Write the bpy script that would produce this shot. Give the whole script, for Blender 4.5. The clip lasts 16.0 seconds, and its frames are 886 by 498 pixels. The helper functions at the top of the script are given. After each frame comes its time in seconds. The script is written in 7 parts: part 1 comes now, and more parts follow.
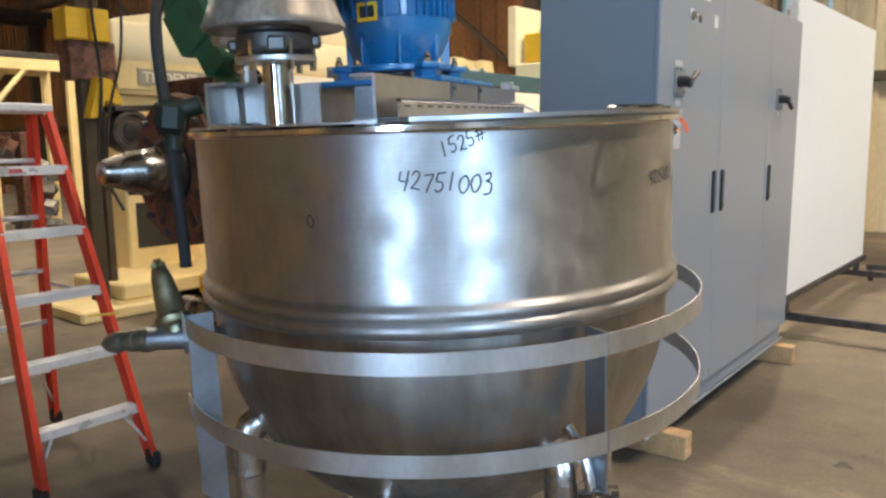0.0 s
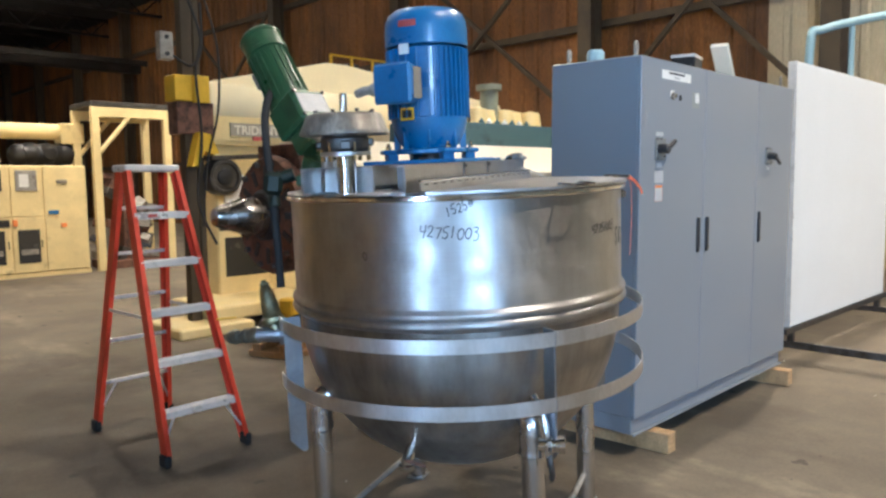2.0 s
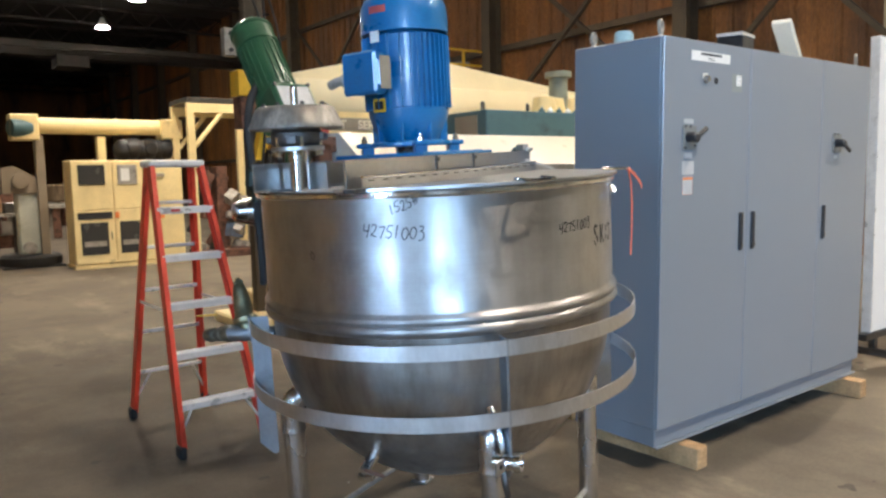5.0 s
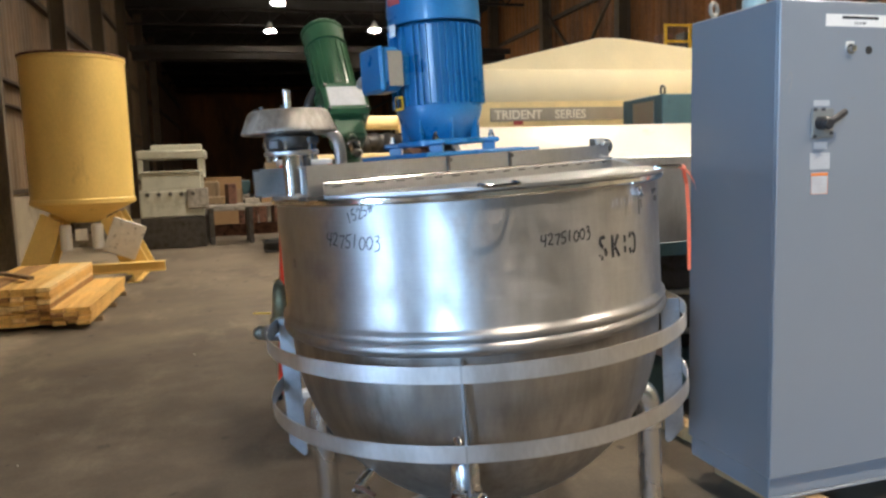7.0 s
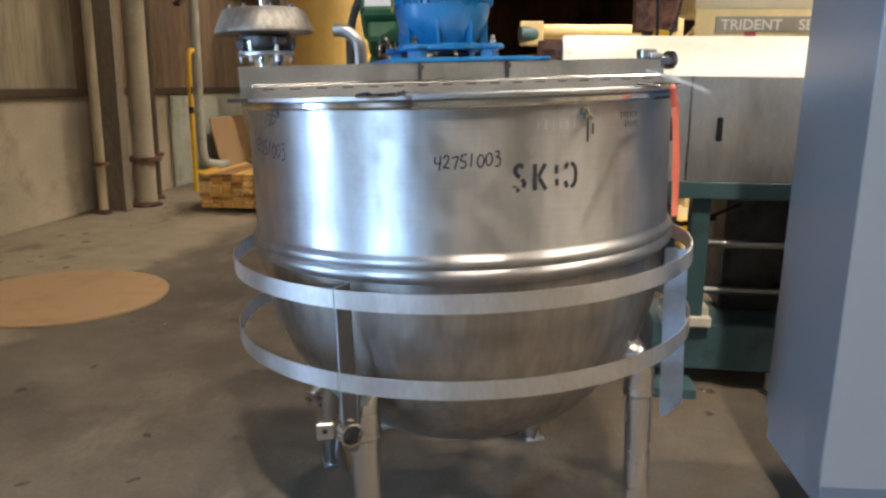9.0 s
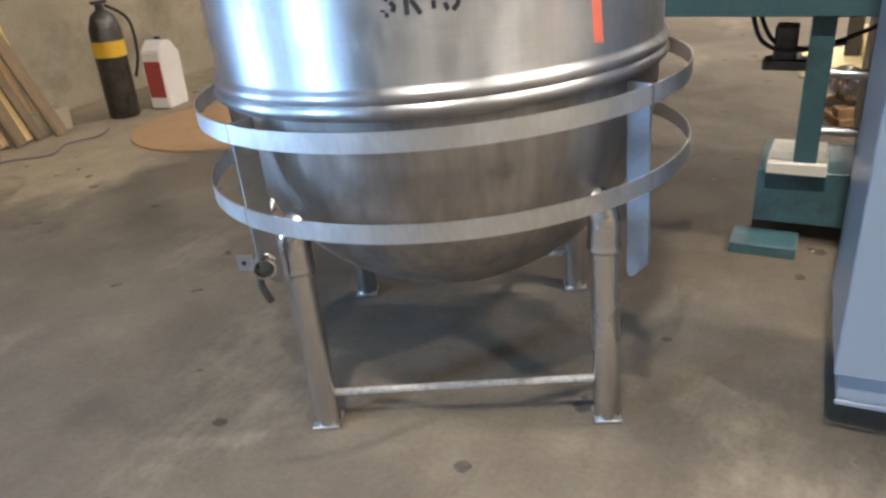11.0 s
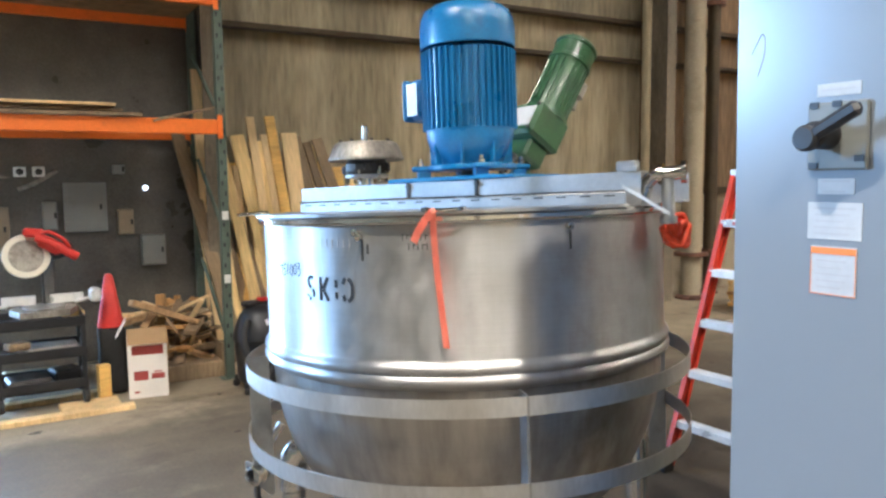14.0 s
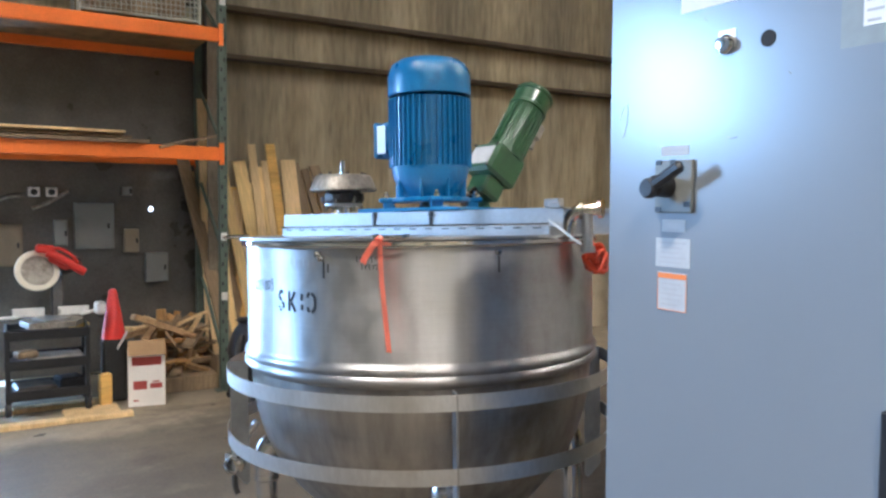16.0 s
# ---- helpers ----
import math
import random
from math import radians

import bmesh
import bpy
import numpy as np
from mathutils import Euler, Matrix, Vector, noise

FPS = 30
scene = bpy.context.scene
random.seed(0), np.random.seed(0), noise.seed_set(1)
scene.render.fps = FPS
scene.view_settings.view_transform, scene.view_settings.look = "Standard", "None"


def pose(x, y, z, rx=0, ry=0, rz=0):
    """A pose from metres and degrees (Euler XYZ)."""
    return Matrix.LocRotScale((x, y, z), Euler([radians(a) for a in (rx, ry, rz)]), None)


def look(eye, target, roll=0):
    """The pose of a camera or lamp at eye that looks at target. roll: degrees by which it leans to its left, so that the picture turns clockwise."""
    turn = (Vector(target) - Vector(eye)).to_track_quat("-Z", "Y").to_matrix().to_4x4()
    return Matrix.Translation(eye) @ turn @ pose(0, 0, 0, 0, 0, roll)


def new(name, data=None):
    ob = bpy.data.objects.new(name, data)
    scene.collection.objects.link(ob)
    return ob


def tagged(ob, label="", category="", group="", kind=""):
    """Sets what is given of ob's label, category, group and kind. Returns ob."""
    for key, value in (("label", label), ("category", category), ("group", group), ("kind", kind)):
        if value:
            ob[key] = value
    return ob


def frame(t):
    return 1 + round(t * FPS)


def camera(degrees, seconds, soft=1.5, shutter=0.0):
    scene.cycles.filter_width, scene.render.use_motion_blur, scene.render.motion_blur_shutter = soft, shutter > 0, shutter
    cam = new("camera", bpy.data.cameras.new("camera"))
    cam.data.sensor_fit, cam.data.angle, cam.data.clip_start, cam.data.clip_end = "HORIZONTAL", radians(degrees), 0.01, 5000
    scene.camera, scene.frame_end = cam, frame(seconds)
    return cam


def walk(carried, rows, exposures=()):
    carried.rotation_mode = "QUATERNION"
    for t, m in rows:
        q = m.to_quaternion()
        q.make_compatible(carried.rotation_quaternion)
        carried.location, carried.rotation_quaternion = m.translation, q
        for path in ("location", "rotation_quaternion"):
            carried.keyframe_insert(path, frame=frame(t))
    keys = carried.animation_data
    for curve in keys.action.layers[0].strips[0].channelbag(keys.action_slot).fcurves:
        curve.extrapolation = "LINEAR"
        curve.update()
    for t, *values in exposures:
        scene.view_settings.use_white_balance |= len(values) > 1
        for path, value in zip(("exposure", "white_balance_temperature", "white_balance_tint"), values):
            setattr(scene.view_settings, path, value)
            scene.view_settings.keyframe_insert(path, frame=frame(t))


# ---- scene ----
cam = camera(61.3, 16.0, soft=2.6)
PATH = [
    (0, (0.211, -0.037, 1.564), (0.073, 1.936, 1.292), -0.94),
    (0.5, (0.258, -0.277, 1.589), (0.045, 1.696, 1.356), -1.87),
    (1, (0.298, -0.537, 1.617), (0.089, 1.441, 1.406), -1.3),
    (1.5, (0.428, -0.782, 1.634), (0.101, 1.184, 1.465), -0.5),
    (2, (0.504, -1.001, 1.665), (0.19, 0.966, 1.487), -0.8),
    (2.5, (0.484, -1.195, 1.666), (0.203, 0.779, 1.509), -0.9),
    (3, (0.57, -1.311, 1.661), (0.286, 0.659, 1.472), -1.7),
    (5.3, (1.149, -0.66, 1.681), (0.477, 1.214, 1.487), -1.2),
    (5.5, (1.236, -0.669, 1.698), (0.515, 1.187, 1.51), -1.3),
    (6, (1.33, -0.425, 1.685), (0.495, 1.385, 1.522), -2.4),
    (6.5, (1.511, -0.226, 1.697), (0.526, 1.505, 1.514), -3.7),
    (7, (1.805, -0.011, 1.703), (0.574, 1.551, 1.49), -2.0),
    (7.5, (1.947, 0.218, 1.706), (0.606, 1.691, 1.534), -2.5),
    (8, (2.051, 0.463, 1.726), (0.599, 1.828, 1.559), -1.8),
    (8.5, (2.241, 0.762, 1.685), (0.628, 1.925, 1.469), -0.5),
    (9, (2.394, 0.991, 1.681), (0.701, 1.965, 1.25), 0.6),
    (9.5, (2.452, 1.249, 1.645), (0.721, 2.029, 1.018), 0.2),
    (9.7, (2.475, 1.327, 1.641), (0.736, 2.021, 0.937), -1.6),
    (11.8, (2.721, 2.431, 1.633), (0.874, 2.491, 0.87), -1.1),
    (12, (2.747, 2.537, 1.637), (0.878, 2.536, 0.925), 0.06),
    (12.5, (2.736, 2.80, 1.68), (0.851, 2.537, 1.066), -1.6),
    (13, (2.655, 3.004, 1.717), (0.764, 2.542, 1.261), -0.9),
    (13.5, (2.647, 3.255, 1.744), (0.775, 2.612, 1.457), -0.6),
    (14, (2.693, 3.484, 1.772), (0.864, 2.698, 1.581), -0.6),
    (14.5, (2.827, 3.648, 1.786), (0.978, 2.892, 1.688), -0.5),
    (15, (2.93, 3.816, 1.807), (1.093, 3.031, 1.709), -0.1),
    (15.5, (2.977, 3.9, 1.817), (1.169, 3.05, 1.727), -0.3),
    (16, (2.992, 3.833, 1.798), (1.165, 3.029, 1.674), 0.6),
]
EXPOSURES = [(0, 0.07, 5800, 12), (1.2, 0.08, 5550, 12), (2.2, 0.1, 5320, 12), (3, 0.12, 5300, 12), (6.5, 0.05, 5600, 13), (8.6, 0.1, 5560, 14), (9.6, -0.02, 5450, 14), (12, 0.84, 4950, 12), (12.6, 0.93, 5000, 12), (13.4, 0.70, 5150, 12), (14.2, 0.5, 5050, 11), (15, 0.35, 4950, 12), (16, 0.22, 4950, 13)]
walk(cam, [(t, look(eye, target, roll)) for t, eye, target, roll in PATH], EXPOSURES)

# ---- world and lights ----
TURN = 53.5                       # the hall's long wall runs across this heading
G = pose(0, 0, 0, 0, 0, TURN)     # hall frame: x goes u (into the hall), y goes v (along the wall, away from the big door)


def hall(u, v, z=0.0, turn=0.0):
    return G @ pose(u, v, z, 0, 0, turn)


world = bpy.data.worlds.new("World")
scene.world = world
world.use_nodes = True
wn = world.node_tree
sky = wn.nodes.new("ShaderNodeTexSky")
sky.sky_type = 'NISHITA'
sky.sun_disc = False
sky.sun_elevation, sky.sun_rotation = radians(38), radians(200)
wn.links.new(sky.outputs[0], wn.nodes["Background"].inputs[0])
wn.nodes["Background"].inputs[1].default_value = 0.12

DAY = (0.53, 0.77, 1.0)
WARM = (1.0, 0.80, 0.54)


def area_lamp(name, m, w, h, watts, colour):
    lamp = bpy.data.lights.new(name, 'AREA')
    lamp.shape, lamp.size, lamp.size_y, lamp.energy, lamp.color = 'RECTANGLE', w, h, watts, colour
    ob = new(name, lamp)
    ob.matrix_world = m
    return ob


# daylight standing in the two openings of the long wall; they face into the hall
area_lamp("daylight_big_door", hall(-3.62, -7.4, 3.6) @ pose(0, 0, 0, 0, -90, 0), 1.75, 2.1, 1150, DAY)
area_lamp("daylight_small_door", hall(-3.62, -0.85, 1.2) @ pose(0, 0, 0, 0, -90, 0), 2.2, 0.9, 480, DAY)
# high-bay lamps under the roof: the far four are known, nearer ones continue the hall
# the first two are unseen fill, added to brighten rack, boards and pale wall
BAYS = [(3.2, -3.0, 3700), (10.2, -3.0, 5200), (3.2, 6.0, 700), (8.4, 1.95, 4000), (3.2, 12.5, 3600), (8.2, 11.5, 4800), (3.2, 18.5, 3200), (8.2, 23.2, 1700), (3.15, 30.0, 1150), (3.1, 36.0, 1100), (8.0, 29.2, 1300), (8.05, 35.4, 1300)]
for u, v, watts in BAYS:
    lamp = bpy.data.lights.new("high_bay_bulb", 'POINT')
    lamp.energy, lamp.color, lamp.shadow_soft_size = watts, WARM, 0.16
    new("high_bay_bulb", lamp).matrix_world = hall(u, v, 8.75)


# ---- materials ----
def material(name, colour, rough=0.6, metal=0.0, spread=0.12, scale=6.0, bump=0.02, stain=None, stain_scale=1.2,
             stain_low=0.5, stain_high=0.7, grain=60.0, stretch=(1, 1, 1), rough_spread=0.12, coat=0.0, aniso=0.0):
    """A surface with two scales of variation: broad patches (spread, scale), fine grain with relief, and stains of their own colour."""
    m = bpy.data.materials.new(name)
    m.use_nodes = True
    t = m.node_tree
    b = t.nodes["Principled BSDF"]
    b.inputs["Metallic"].default_value = metal
    b.inputs["Coat Weight"].default_value = coat
    b.inputs["Coat Roughness"].default_value = 0.15
    geo = t.nodes.new("ShaderNodeTexCoord")
    mp = t.nodes.new("ShaderNodeMapping")
    mp.inputs["Scale"].default_value = stretch
    t.links.new(geo.outputs["Object"], mp.inputs[0])
    n1 = t.nodes.new("ShaderNodeTexNoise")
    n1.inputs["Scale"].default_value, n1.inputs["Detail"].default_value = scale, 6
    t.links.new(mp.outputs[0], n1.inputs["Vector"])
    n2 = t.nodes.new("ShaderNodeTexNoise")
    n2.inputs["Scale"].default_value, n2.inputs["Detail"].default_value = grain, 3
    t.links.new(mp.outputs[0], n2.inputs["Vector"])
    info = t.nodes.new("ShaderNodeObjectInfo")
    ramp = t.nodes.new("ShaderNodeMapRange")
    ramp.inputs["To Min"].default_value, ramp.inputs["To Max"].default_value = 1 - spread, 1 + spread
    ramp.inputs["From Min"].default_value, ramp.inputs["From Max"].default_value = 0.3, 0.7
    t.links.new(n1.outputs[0], ramp.inputs[0])
    ramp2 = t.nodes.new("ShaderNodeMapRange")
    ramp2.inputs["To Min"].default_value, ramp2.inputs["To Max"].default_value = 1 - spread * 0.6, 1 + spread * 0.6
    ramp2.inputs["From Min"].default_value, ramp2.inputs["From Max"].default_value = 0.3, 0.7
    t.links.new(n2.outputs[0], ramp2.inputs[0])
    mul = t.nodes.new("ShaderNodeMath")
    mul.operation = 'MULTIPLY'
    t.links.new(ramp.outputs[0], mul.inputs[0])
    t.links.new(ramp2.outputs[0], mul.inputs[1])
    mul3 = t.nodes.new("ShaderNodeMath")
    mul3.operation = 'MULTIPLY_ADD'
    mul3.inputs[1].default_value, mul3.inputs[2].default_value = spread * 0.7, 1 - spread * 0.35
    t.links.new(info.outputs["Random"], mul3.inputs[0])
    mul4 = t.nodes.new("ShaderNodeMath")
    mul4.operation = 'MULTIPLY'
    t.links.new(mul.outputs[0], mul4.inputs[0])
    t.links.new(mul3.outputs[0], mul4.inputs[1])
    sc = t.nodes.new("ShaderNodeVectorMath")
    sc.operation = 'SCALE'
    sc.inputs[0].default_value = colour
    t.links.new(mul4.outputs[0], sc.inputs["Scale"])
    out = sc.outputs[0]
    if stain:
        n3 = t.nodes.new("ShaderNodeTexNoise")
        n3.inputs["Scale"].default_value, n3.inputs["Detail"].default_value = stain_scale, 9
        n3.inputs["Roughness"].default_value = 0.68
        t.links.new(mp.outputs[0], n3.inputs["Vector"])
        r3 = t.nodes.new("ShaderNodeMapRange")
        r3.inputs["From Min"].default_value, r3.inputs["From Max"].default_value = stain_low, stain_high
        t.links.new(n3.outputs[0], r3.inputs[0])
        mix = t.nodes.new("ShaderNodeMix")
        mix.data_type = 'RGBA'
        t.links.new(r3.outputs[0], mix.inputs["Factor"])
        t.links.new(out, mix.inputs["A"])
        mix.inputs["B"].default_value = (*stain, 1)
        out = mix.outputs["Result"]
    t.links.new(out, b.inputs["Base Color"])
    rr = t.nodes.new("ShaderNodeMapRange")
    rr.inputs["From Min"].default_value, rr.inputs["From Max"].default_value = 0.3, 0.7
    rr.inputs["To Min"].default_value, rr.inputs["To Max"].default_value = max(0.03, rough - rough_spread), min(1, rough + rough_spread)
    t.links.new(n1.outputs[0], rr.inputs[0])
    t.links.new(rr.outputs[0], b.inputs["Roughness"])
    if aniso:
        tan = t.nodes.new("ShaderNodeTangent")
        tan.direction_type, tan.axis = 'RADIAL', 'Z'
        b.inputs["Anisotropic"].default_value = aniso
        b.inputs["Anisotropic Rotation"].default_value = 0.25
        t.links.new(tan.outputs[0], b.inputs["Tangent"])
    if bump:
        bp = t.nodes.new("ShaderNodeBump")
        bp.inputs["Strength"].default_value, bp.inputs["Distance"].default_value = 0.5, bump
        add = t.nodes.new("ShaderNodeMath")
        add.operation = 'MULTIPLY_ADD'
        add.inputs[1].default_value = 0.35
        t.links.new(n2.outputs[0], add.inputs[0])
        t.links.new(n1.outputs[0], add.inputs[2])
        t.links.new(add.outputs[0], bp.inputs["Height"])
        t.links.new(bp.outputs[0], b.inputs["Normal"])
    return m


def emitter(name, colour, strength):
    m = bpy.data.materials.new(name)
    m.use_nodes = True
    b = m.node_tree.nodes["Principled BSDF"]
    b.inputs["Base Color"].default_value = (*colour, 1)
    b.inputs["Emission Color"].default_value = (*colour, 1)
    b.inputs["Emission Strength"].default_value = strength
    return m



def kettle_steel(name, colour, stain, rough, aniso, streaks=False):
    """Brushed stainless with smudges, faint drip streaks, hand marks and shallow dents."""
    m = bpy.data.materials.new(name)
    m.use_nodes = True
    t = m.node_tree
    b = t.nodes["Principled BSDF"]
    b.inputs["Metallic"].default_value = 1.0
    co = t.nodes.new("ShaderNodeTexCoord").outputs["Object"]

    def noise_at(scale, detail, roughness, stretch=(1, 1, 1)):
        mp = t.nodes.new("ShaderNodeMapping")
        mp.inputs["Scale"].default_value = stretch
        t.links.new(co, mp.inputs[0])
        n = t.nodes.new("ShaderNodeTexNoise")
        n.inputs["Scale"].default_value, n.inputs["Detail"].default_value, n.inputs["Roughness"].default_value = scale, detail, roughness
        t.links.new(mp.outputs[0], n.inputs["Vector"])
        return n.outputs[0]

    def ranged(v, a, c, lo, hi):
        r = t.nodes.new("ShaderNodeMapRange")
        for k, x in (("From Min", a), ("From Max", c), ("To Min", lo), ("To Max", hi)):
            r.inputs[k].default_value = x
        t.links.new(v, r.inputs[0])
        return r.outputs[0]

    def mul(x, y):
        n = t.nodes.new("ShaderNodeMath")
        n.operation = 'MULTIPLY'
        t.links.new(x, n.inputs[0])
        t.links.new(y, n.inputs[1])
        return n.outputs[0]

    cloud = noise_at(2.1, 7, 0.62, (1, 1, 0.7))
    smudge = noise_at(11, 6, 0.66, (1, 1, 0.8))
    drip = noise_at(2.6, 5, 0.6, (6, 6, 0.32))
    brush = noise_at(2.2, 3, 0.6, (2, 2, 130))
    fac = mul(ranged(cloud, 0.38, 0.70, 0.0, 1.0), ranged(smudge, 0.30, 0.62, 0.35, 1.0))
    mix = t.nodes.new("ShaderNodeMix")
    mix.data_type = 'RGBA'
    t.links.new(fac, mix.inputs["Factor"])
    mix.inputs["A"].default_value, mix.inputs["B"].default_value = (*colour, 1), (*stain, 1)
    tone = mul(ranged(drip, 0.35, 0.68, 1.04, 0.72 if streaks else 0.92), ranged(brush, 0.3, 0.7, 0.965, 1.035))
    sc = t.nodes.new("ShaderNodeVectorMath")
    sc.operation = 'SCALE'
    t.links.new(mix.outputs["Result"], sc.inputs[0])
    t.links.new(tone, sc.inputs["Scale"])
    t.links.new(sc.outputs[0], b.inputs["Base Color"])
    t.links.new(mul(ranged(smudge, 0.32, 0.68, rough * 0.78, rough * 1.28), ranged(cloud, 0.3, 0.7, 0.88, 1.12)), b.inputs["Roughness"])
    tan = t.nodes.new("ShaderNodeTangent")
    tan.direction_type, tan.axis = 'RADIAL', 'Z'
    b.inputs["Anisotropic"].default_value, b.inputs["Anisotropic Rotation"].default_value = aniso, 0.25
    t.links.new(tan.outputs[0], b.inputs["Tangent"])
    bp = t.nodes.new("ShaderNodeBump")
    bp.inputs["Strength"].default_value, bp.inputs["Distance"].default_value = 0.13, 0.012
    t.links.new(noise_at(5.5, 2, 0.5), bp.inputs["Height"])
    t.links.new(bp.outputs[0], b.inputs["Normal"])
    return m


def floor_concrete():
    """Worn slab: a paler strip along the wall, broad dark patches, oil spots and pale specks, in the hall's own
    directions.
    """
    m = bpy.data.materials.new("concrete_floor")
    m.use_nodes = True
    t = m.node_tree
    b = t.nodes["Principled BSDF"]
    co = t.nodes.new("ShaderNodeTexCoord").outputs["Object"]

    def noise(scale, detail=6, rough=0.6, stretch=None, w=0.0):
        v = co
        if stretch or w:
            mp = t.nodes.new("ShaderNodeMapping")
            mp.inputs["Scale"].default_value = stretch or (1, 1, 1)
            mp.inputs["Location"].default_value = (w, w * 0.7, 0)
            t.links.new(co, mp.inputs[0])
            v = mp.outputs[0]
        n = t.nodes.new("ShaderNodeTexNoise")
        n.inputs["Scale"].default_value, n.inputs["Detail"].default_value, n.inputs["Roughness"].default_value = scale, detail, rough
        t.links.new(v, n.inputs["Vector"])
        return n.outputs[0]

    def ranged(v, a, bb, lo=0.0, hi=1.0, smooth=True):
        r = t.nodes.new("ShaderNodeMapRange")
        r.interpolation_type = 'SMOOTHSTEP' if smooth else 'LINEAR'
        for k, x in (("From Min", a), ("From Max", bb), ("To Min", lo), ("To Max", hi)):
            r.inputs[k].default_value = x
        t.links.new(v, r.inputs[0])
        return r.outputs[0]

    def calc(op, x, y, z=None):
        n = t.nodes.new("ShaderNodeMath")
        n.operation = op
        for i, k in enumerate((x, y, z)):
            if k is None:
                continue
            if isinstance(k, (int, float)):
                n.inputs[i].default_value = k
            else:
                t.links.new(k, n.inputs[i])
        return n.outputs[0]

    def mixed(fac, a, colour):
        n = t.nodes.new("ShaderNodeMix")
        n.data_type = 'RGBA'
        t.links.new(fac, n.inputs["Factor"])
        if isinstance(a, tuple):
            n.inputs["A"].default_value = (*a, 1)
        else:
            t.links.new(a, n.inputs["A"])
        n.inputs["B"].default_value = (*colour, 1)
        return n.outputs["Result"]

    sep = t.nodes.new("ShaderNodeSeparateXYZ")
    t.links.new(co, sep.inputs[0])
    u, v = sep.outputs[0], sep.outputs[1]
    broad, fine, grain = noise(0.55, 5, 0.6), noise(3.2, 8, 0.7), noise(46, 4, 0.6)
    wobble = calc('MULTIPLY_ADD', noise(0.9, 6, 0.65, None, 5.0), 1.1, -0.55)
    # strip beside the wall
    edge = calc('ADD', u, wobble)
    strip_mask = ranged(edge, -1.02, -1.42)
    col = mixed(ranged(broad, 0.36, 0.62), FLOOR_TONES[0], FLOOR_TONES[1])
    col = mixed(calc('MULTIPLY', strip_mask, 0.8), col, FLOOR_TONES[2])
    # scuffed pale drifts that run along the hall
    drift = ranged(noise(1.1, 8, 0.72, (1.0, 0.42, 1), 3.0), 0.52, 0.66)
    col = mixed(calc('MULTIPLY', drift, 0.55), col, FLOOR_TONES[4])
    dark = ranged(noise(0.75, 8, 0.68, (1, 0.6, 1), 11.0), 0.53, 0.66)
    col = mixed(calc('MULTIPLY', dark, 0.6), col, FLOOR_TONES[3])
    # broad darker area beside the ladder, its edge broken by noise
    du, dv = calc('MULTIPLY_ADD', u, 0.45, -0.56), calc('MULTIPLY_ADD', v, 0.37, -1.63)
    away = calc('ADD', calc('MULTIPLY', du, du), calc('MULTIPLY', dv, dv))
    away = calc('ADD', away, calc('MULTIPLY', wobble, 0.9))
    worn = ranged(noise(1.6, 8, 0.7, None, 8.0), 0.35, 0.62, 0.95, 0.45)
    col = mixed(calc('MULTIPLY', ranged(away, 1.25, 0.55), worn), col, FLOOR_TONES[3])
    # oil spots
    vo = t.nodes.new("ShaderNodeTexVoronoi")
    vo.inputs["Scale"].default_value = 4.2
    dist = t.nodes.new("ShaderNodeVectorMath")
    dist.operation = 'MULTIPLY_ADD'
    nz = t.nodes.new("ShaderNodeTexNoise")
    nz.inputs["Scale"].default_value = 9.0
    t.links.new(co, nz.inputs["Vector"])
    t.links.new(nz.outputs["Color"], dist.inputs[0])
    dist.inputs[1].default_value = (0.11, 0.11, 0.0)
    t.links.new(co, dist.inputs[2])
    t.links.new(dist.outputs[0], vo.inputs["Vector"])
    sepc = t.nodes.new("ShaderNodeSeparateColor")
    t.links.new(vo.outputs["Color"], sepc.inputs[0])
    size = ranged(sepc.outputs[0], 0.45, 1.0, 0.0, 0.19, False)
    spot = calc('LESS_THAN', vo.outputs["Distance"], size)
    soft = calc('MULTIPLY', spot, ranged(noise(30, 3), 0.3, 0.6, 0.45, 0.9))
    col = mixed(soft, col, (0.045, 0.039, 0.034))
    # pale specks of paper and dust
    vs = t.nodes.new("ShaderNodeTexVoronoi")
    vs.inputs["Scale"].default_value = 4.3
    t.links.new(co, vs.inputs["Vector"])
    seps = t.nodes.new("ShaderNodeSeparateColor")
    t.links.new(vs.outputs["Color"], seps.inputs[0])
    speck = calc('LESS_THAN', vs.outputs["Distance"], ranged(seps.outputs[1], 0.72, 1.0, 0.0, 0.05, False))
    col = mixed(calc('MULTIPLY', speck, 0.8), col, (0.6, 0.58, 0.54))
    # grain
    tone = calc('MULTIPLY', ranged(fine, 0.3, 0.7, 0.78, 1.24, False), ranged(grain, 0.3, 0.7, 0.9, 1.1, False))
    sc = t.nodes.new("ShaderNodeVectorMath")
    sc.operation = 'SCALE'
    t.links.new(col, sc.inputs[0])
    t.links.new(tone, sc.inputs["Scale"])
    t.links.new(sc.outputs[0], b.inputs["Base Color"])
    t.links.new(ranged(fine, 0.3, 0.7, 0.62, 0.85, False), b.inputs["Roughness"])
    b.inputs["Specular IOR Level"].default_value = 0.22
    bp = t.nodes.new("ShaderNodeBump")
    bp.inputs["Strength"].default_value, bp.inputs["Distance"].default_value = 0.4, 0.003
    t.links.new(calc('MULTIPLY_ADD', grain, 0.4, fine), bp.inputs["Height"])
    t.links.new(bp.outputs[0], b.inputs["Normal"])
    return m


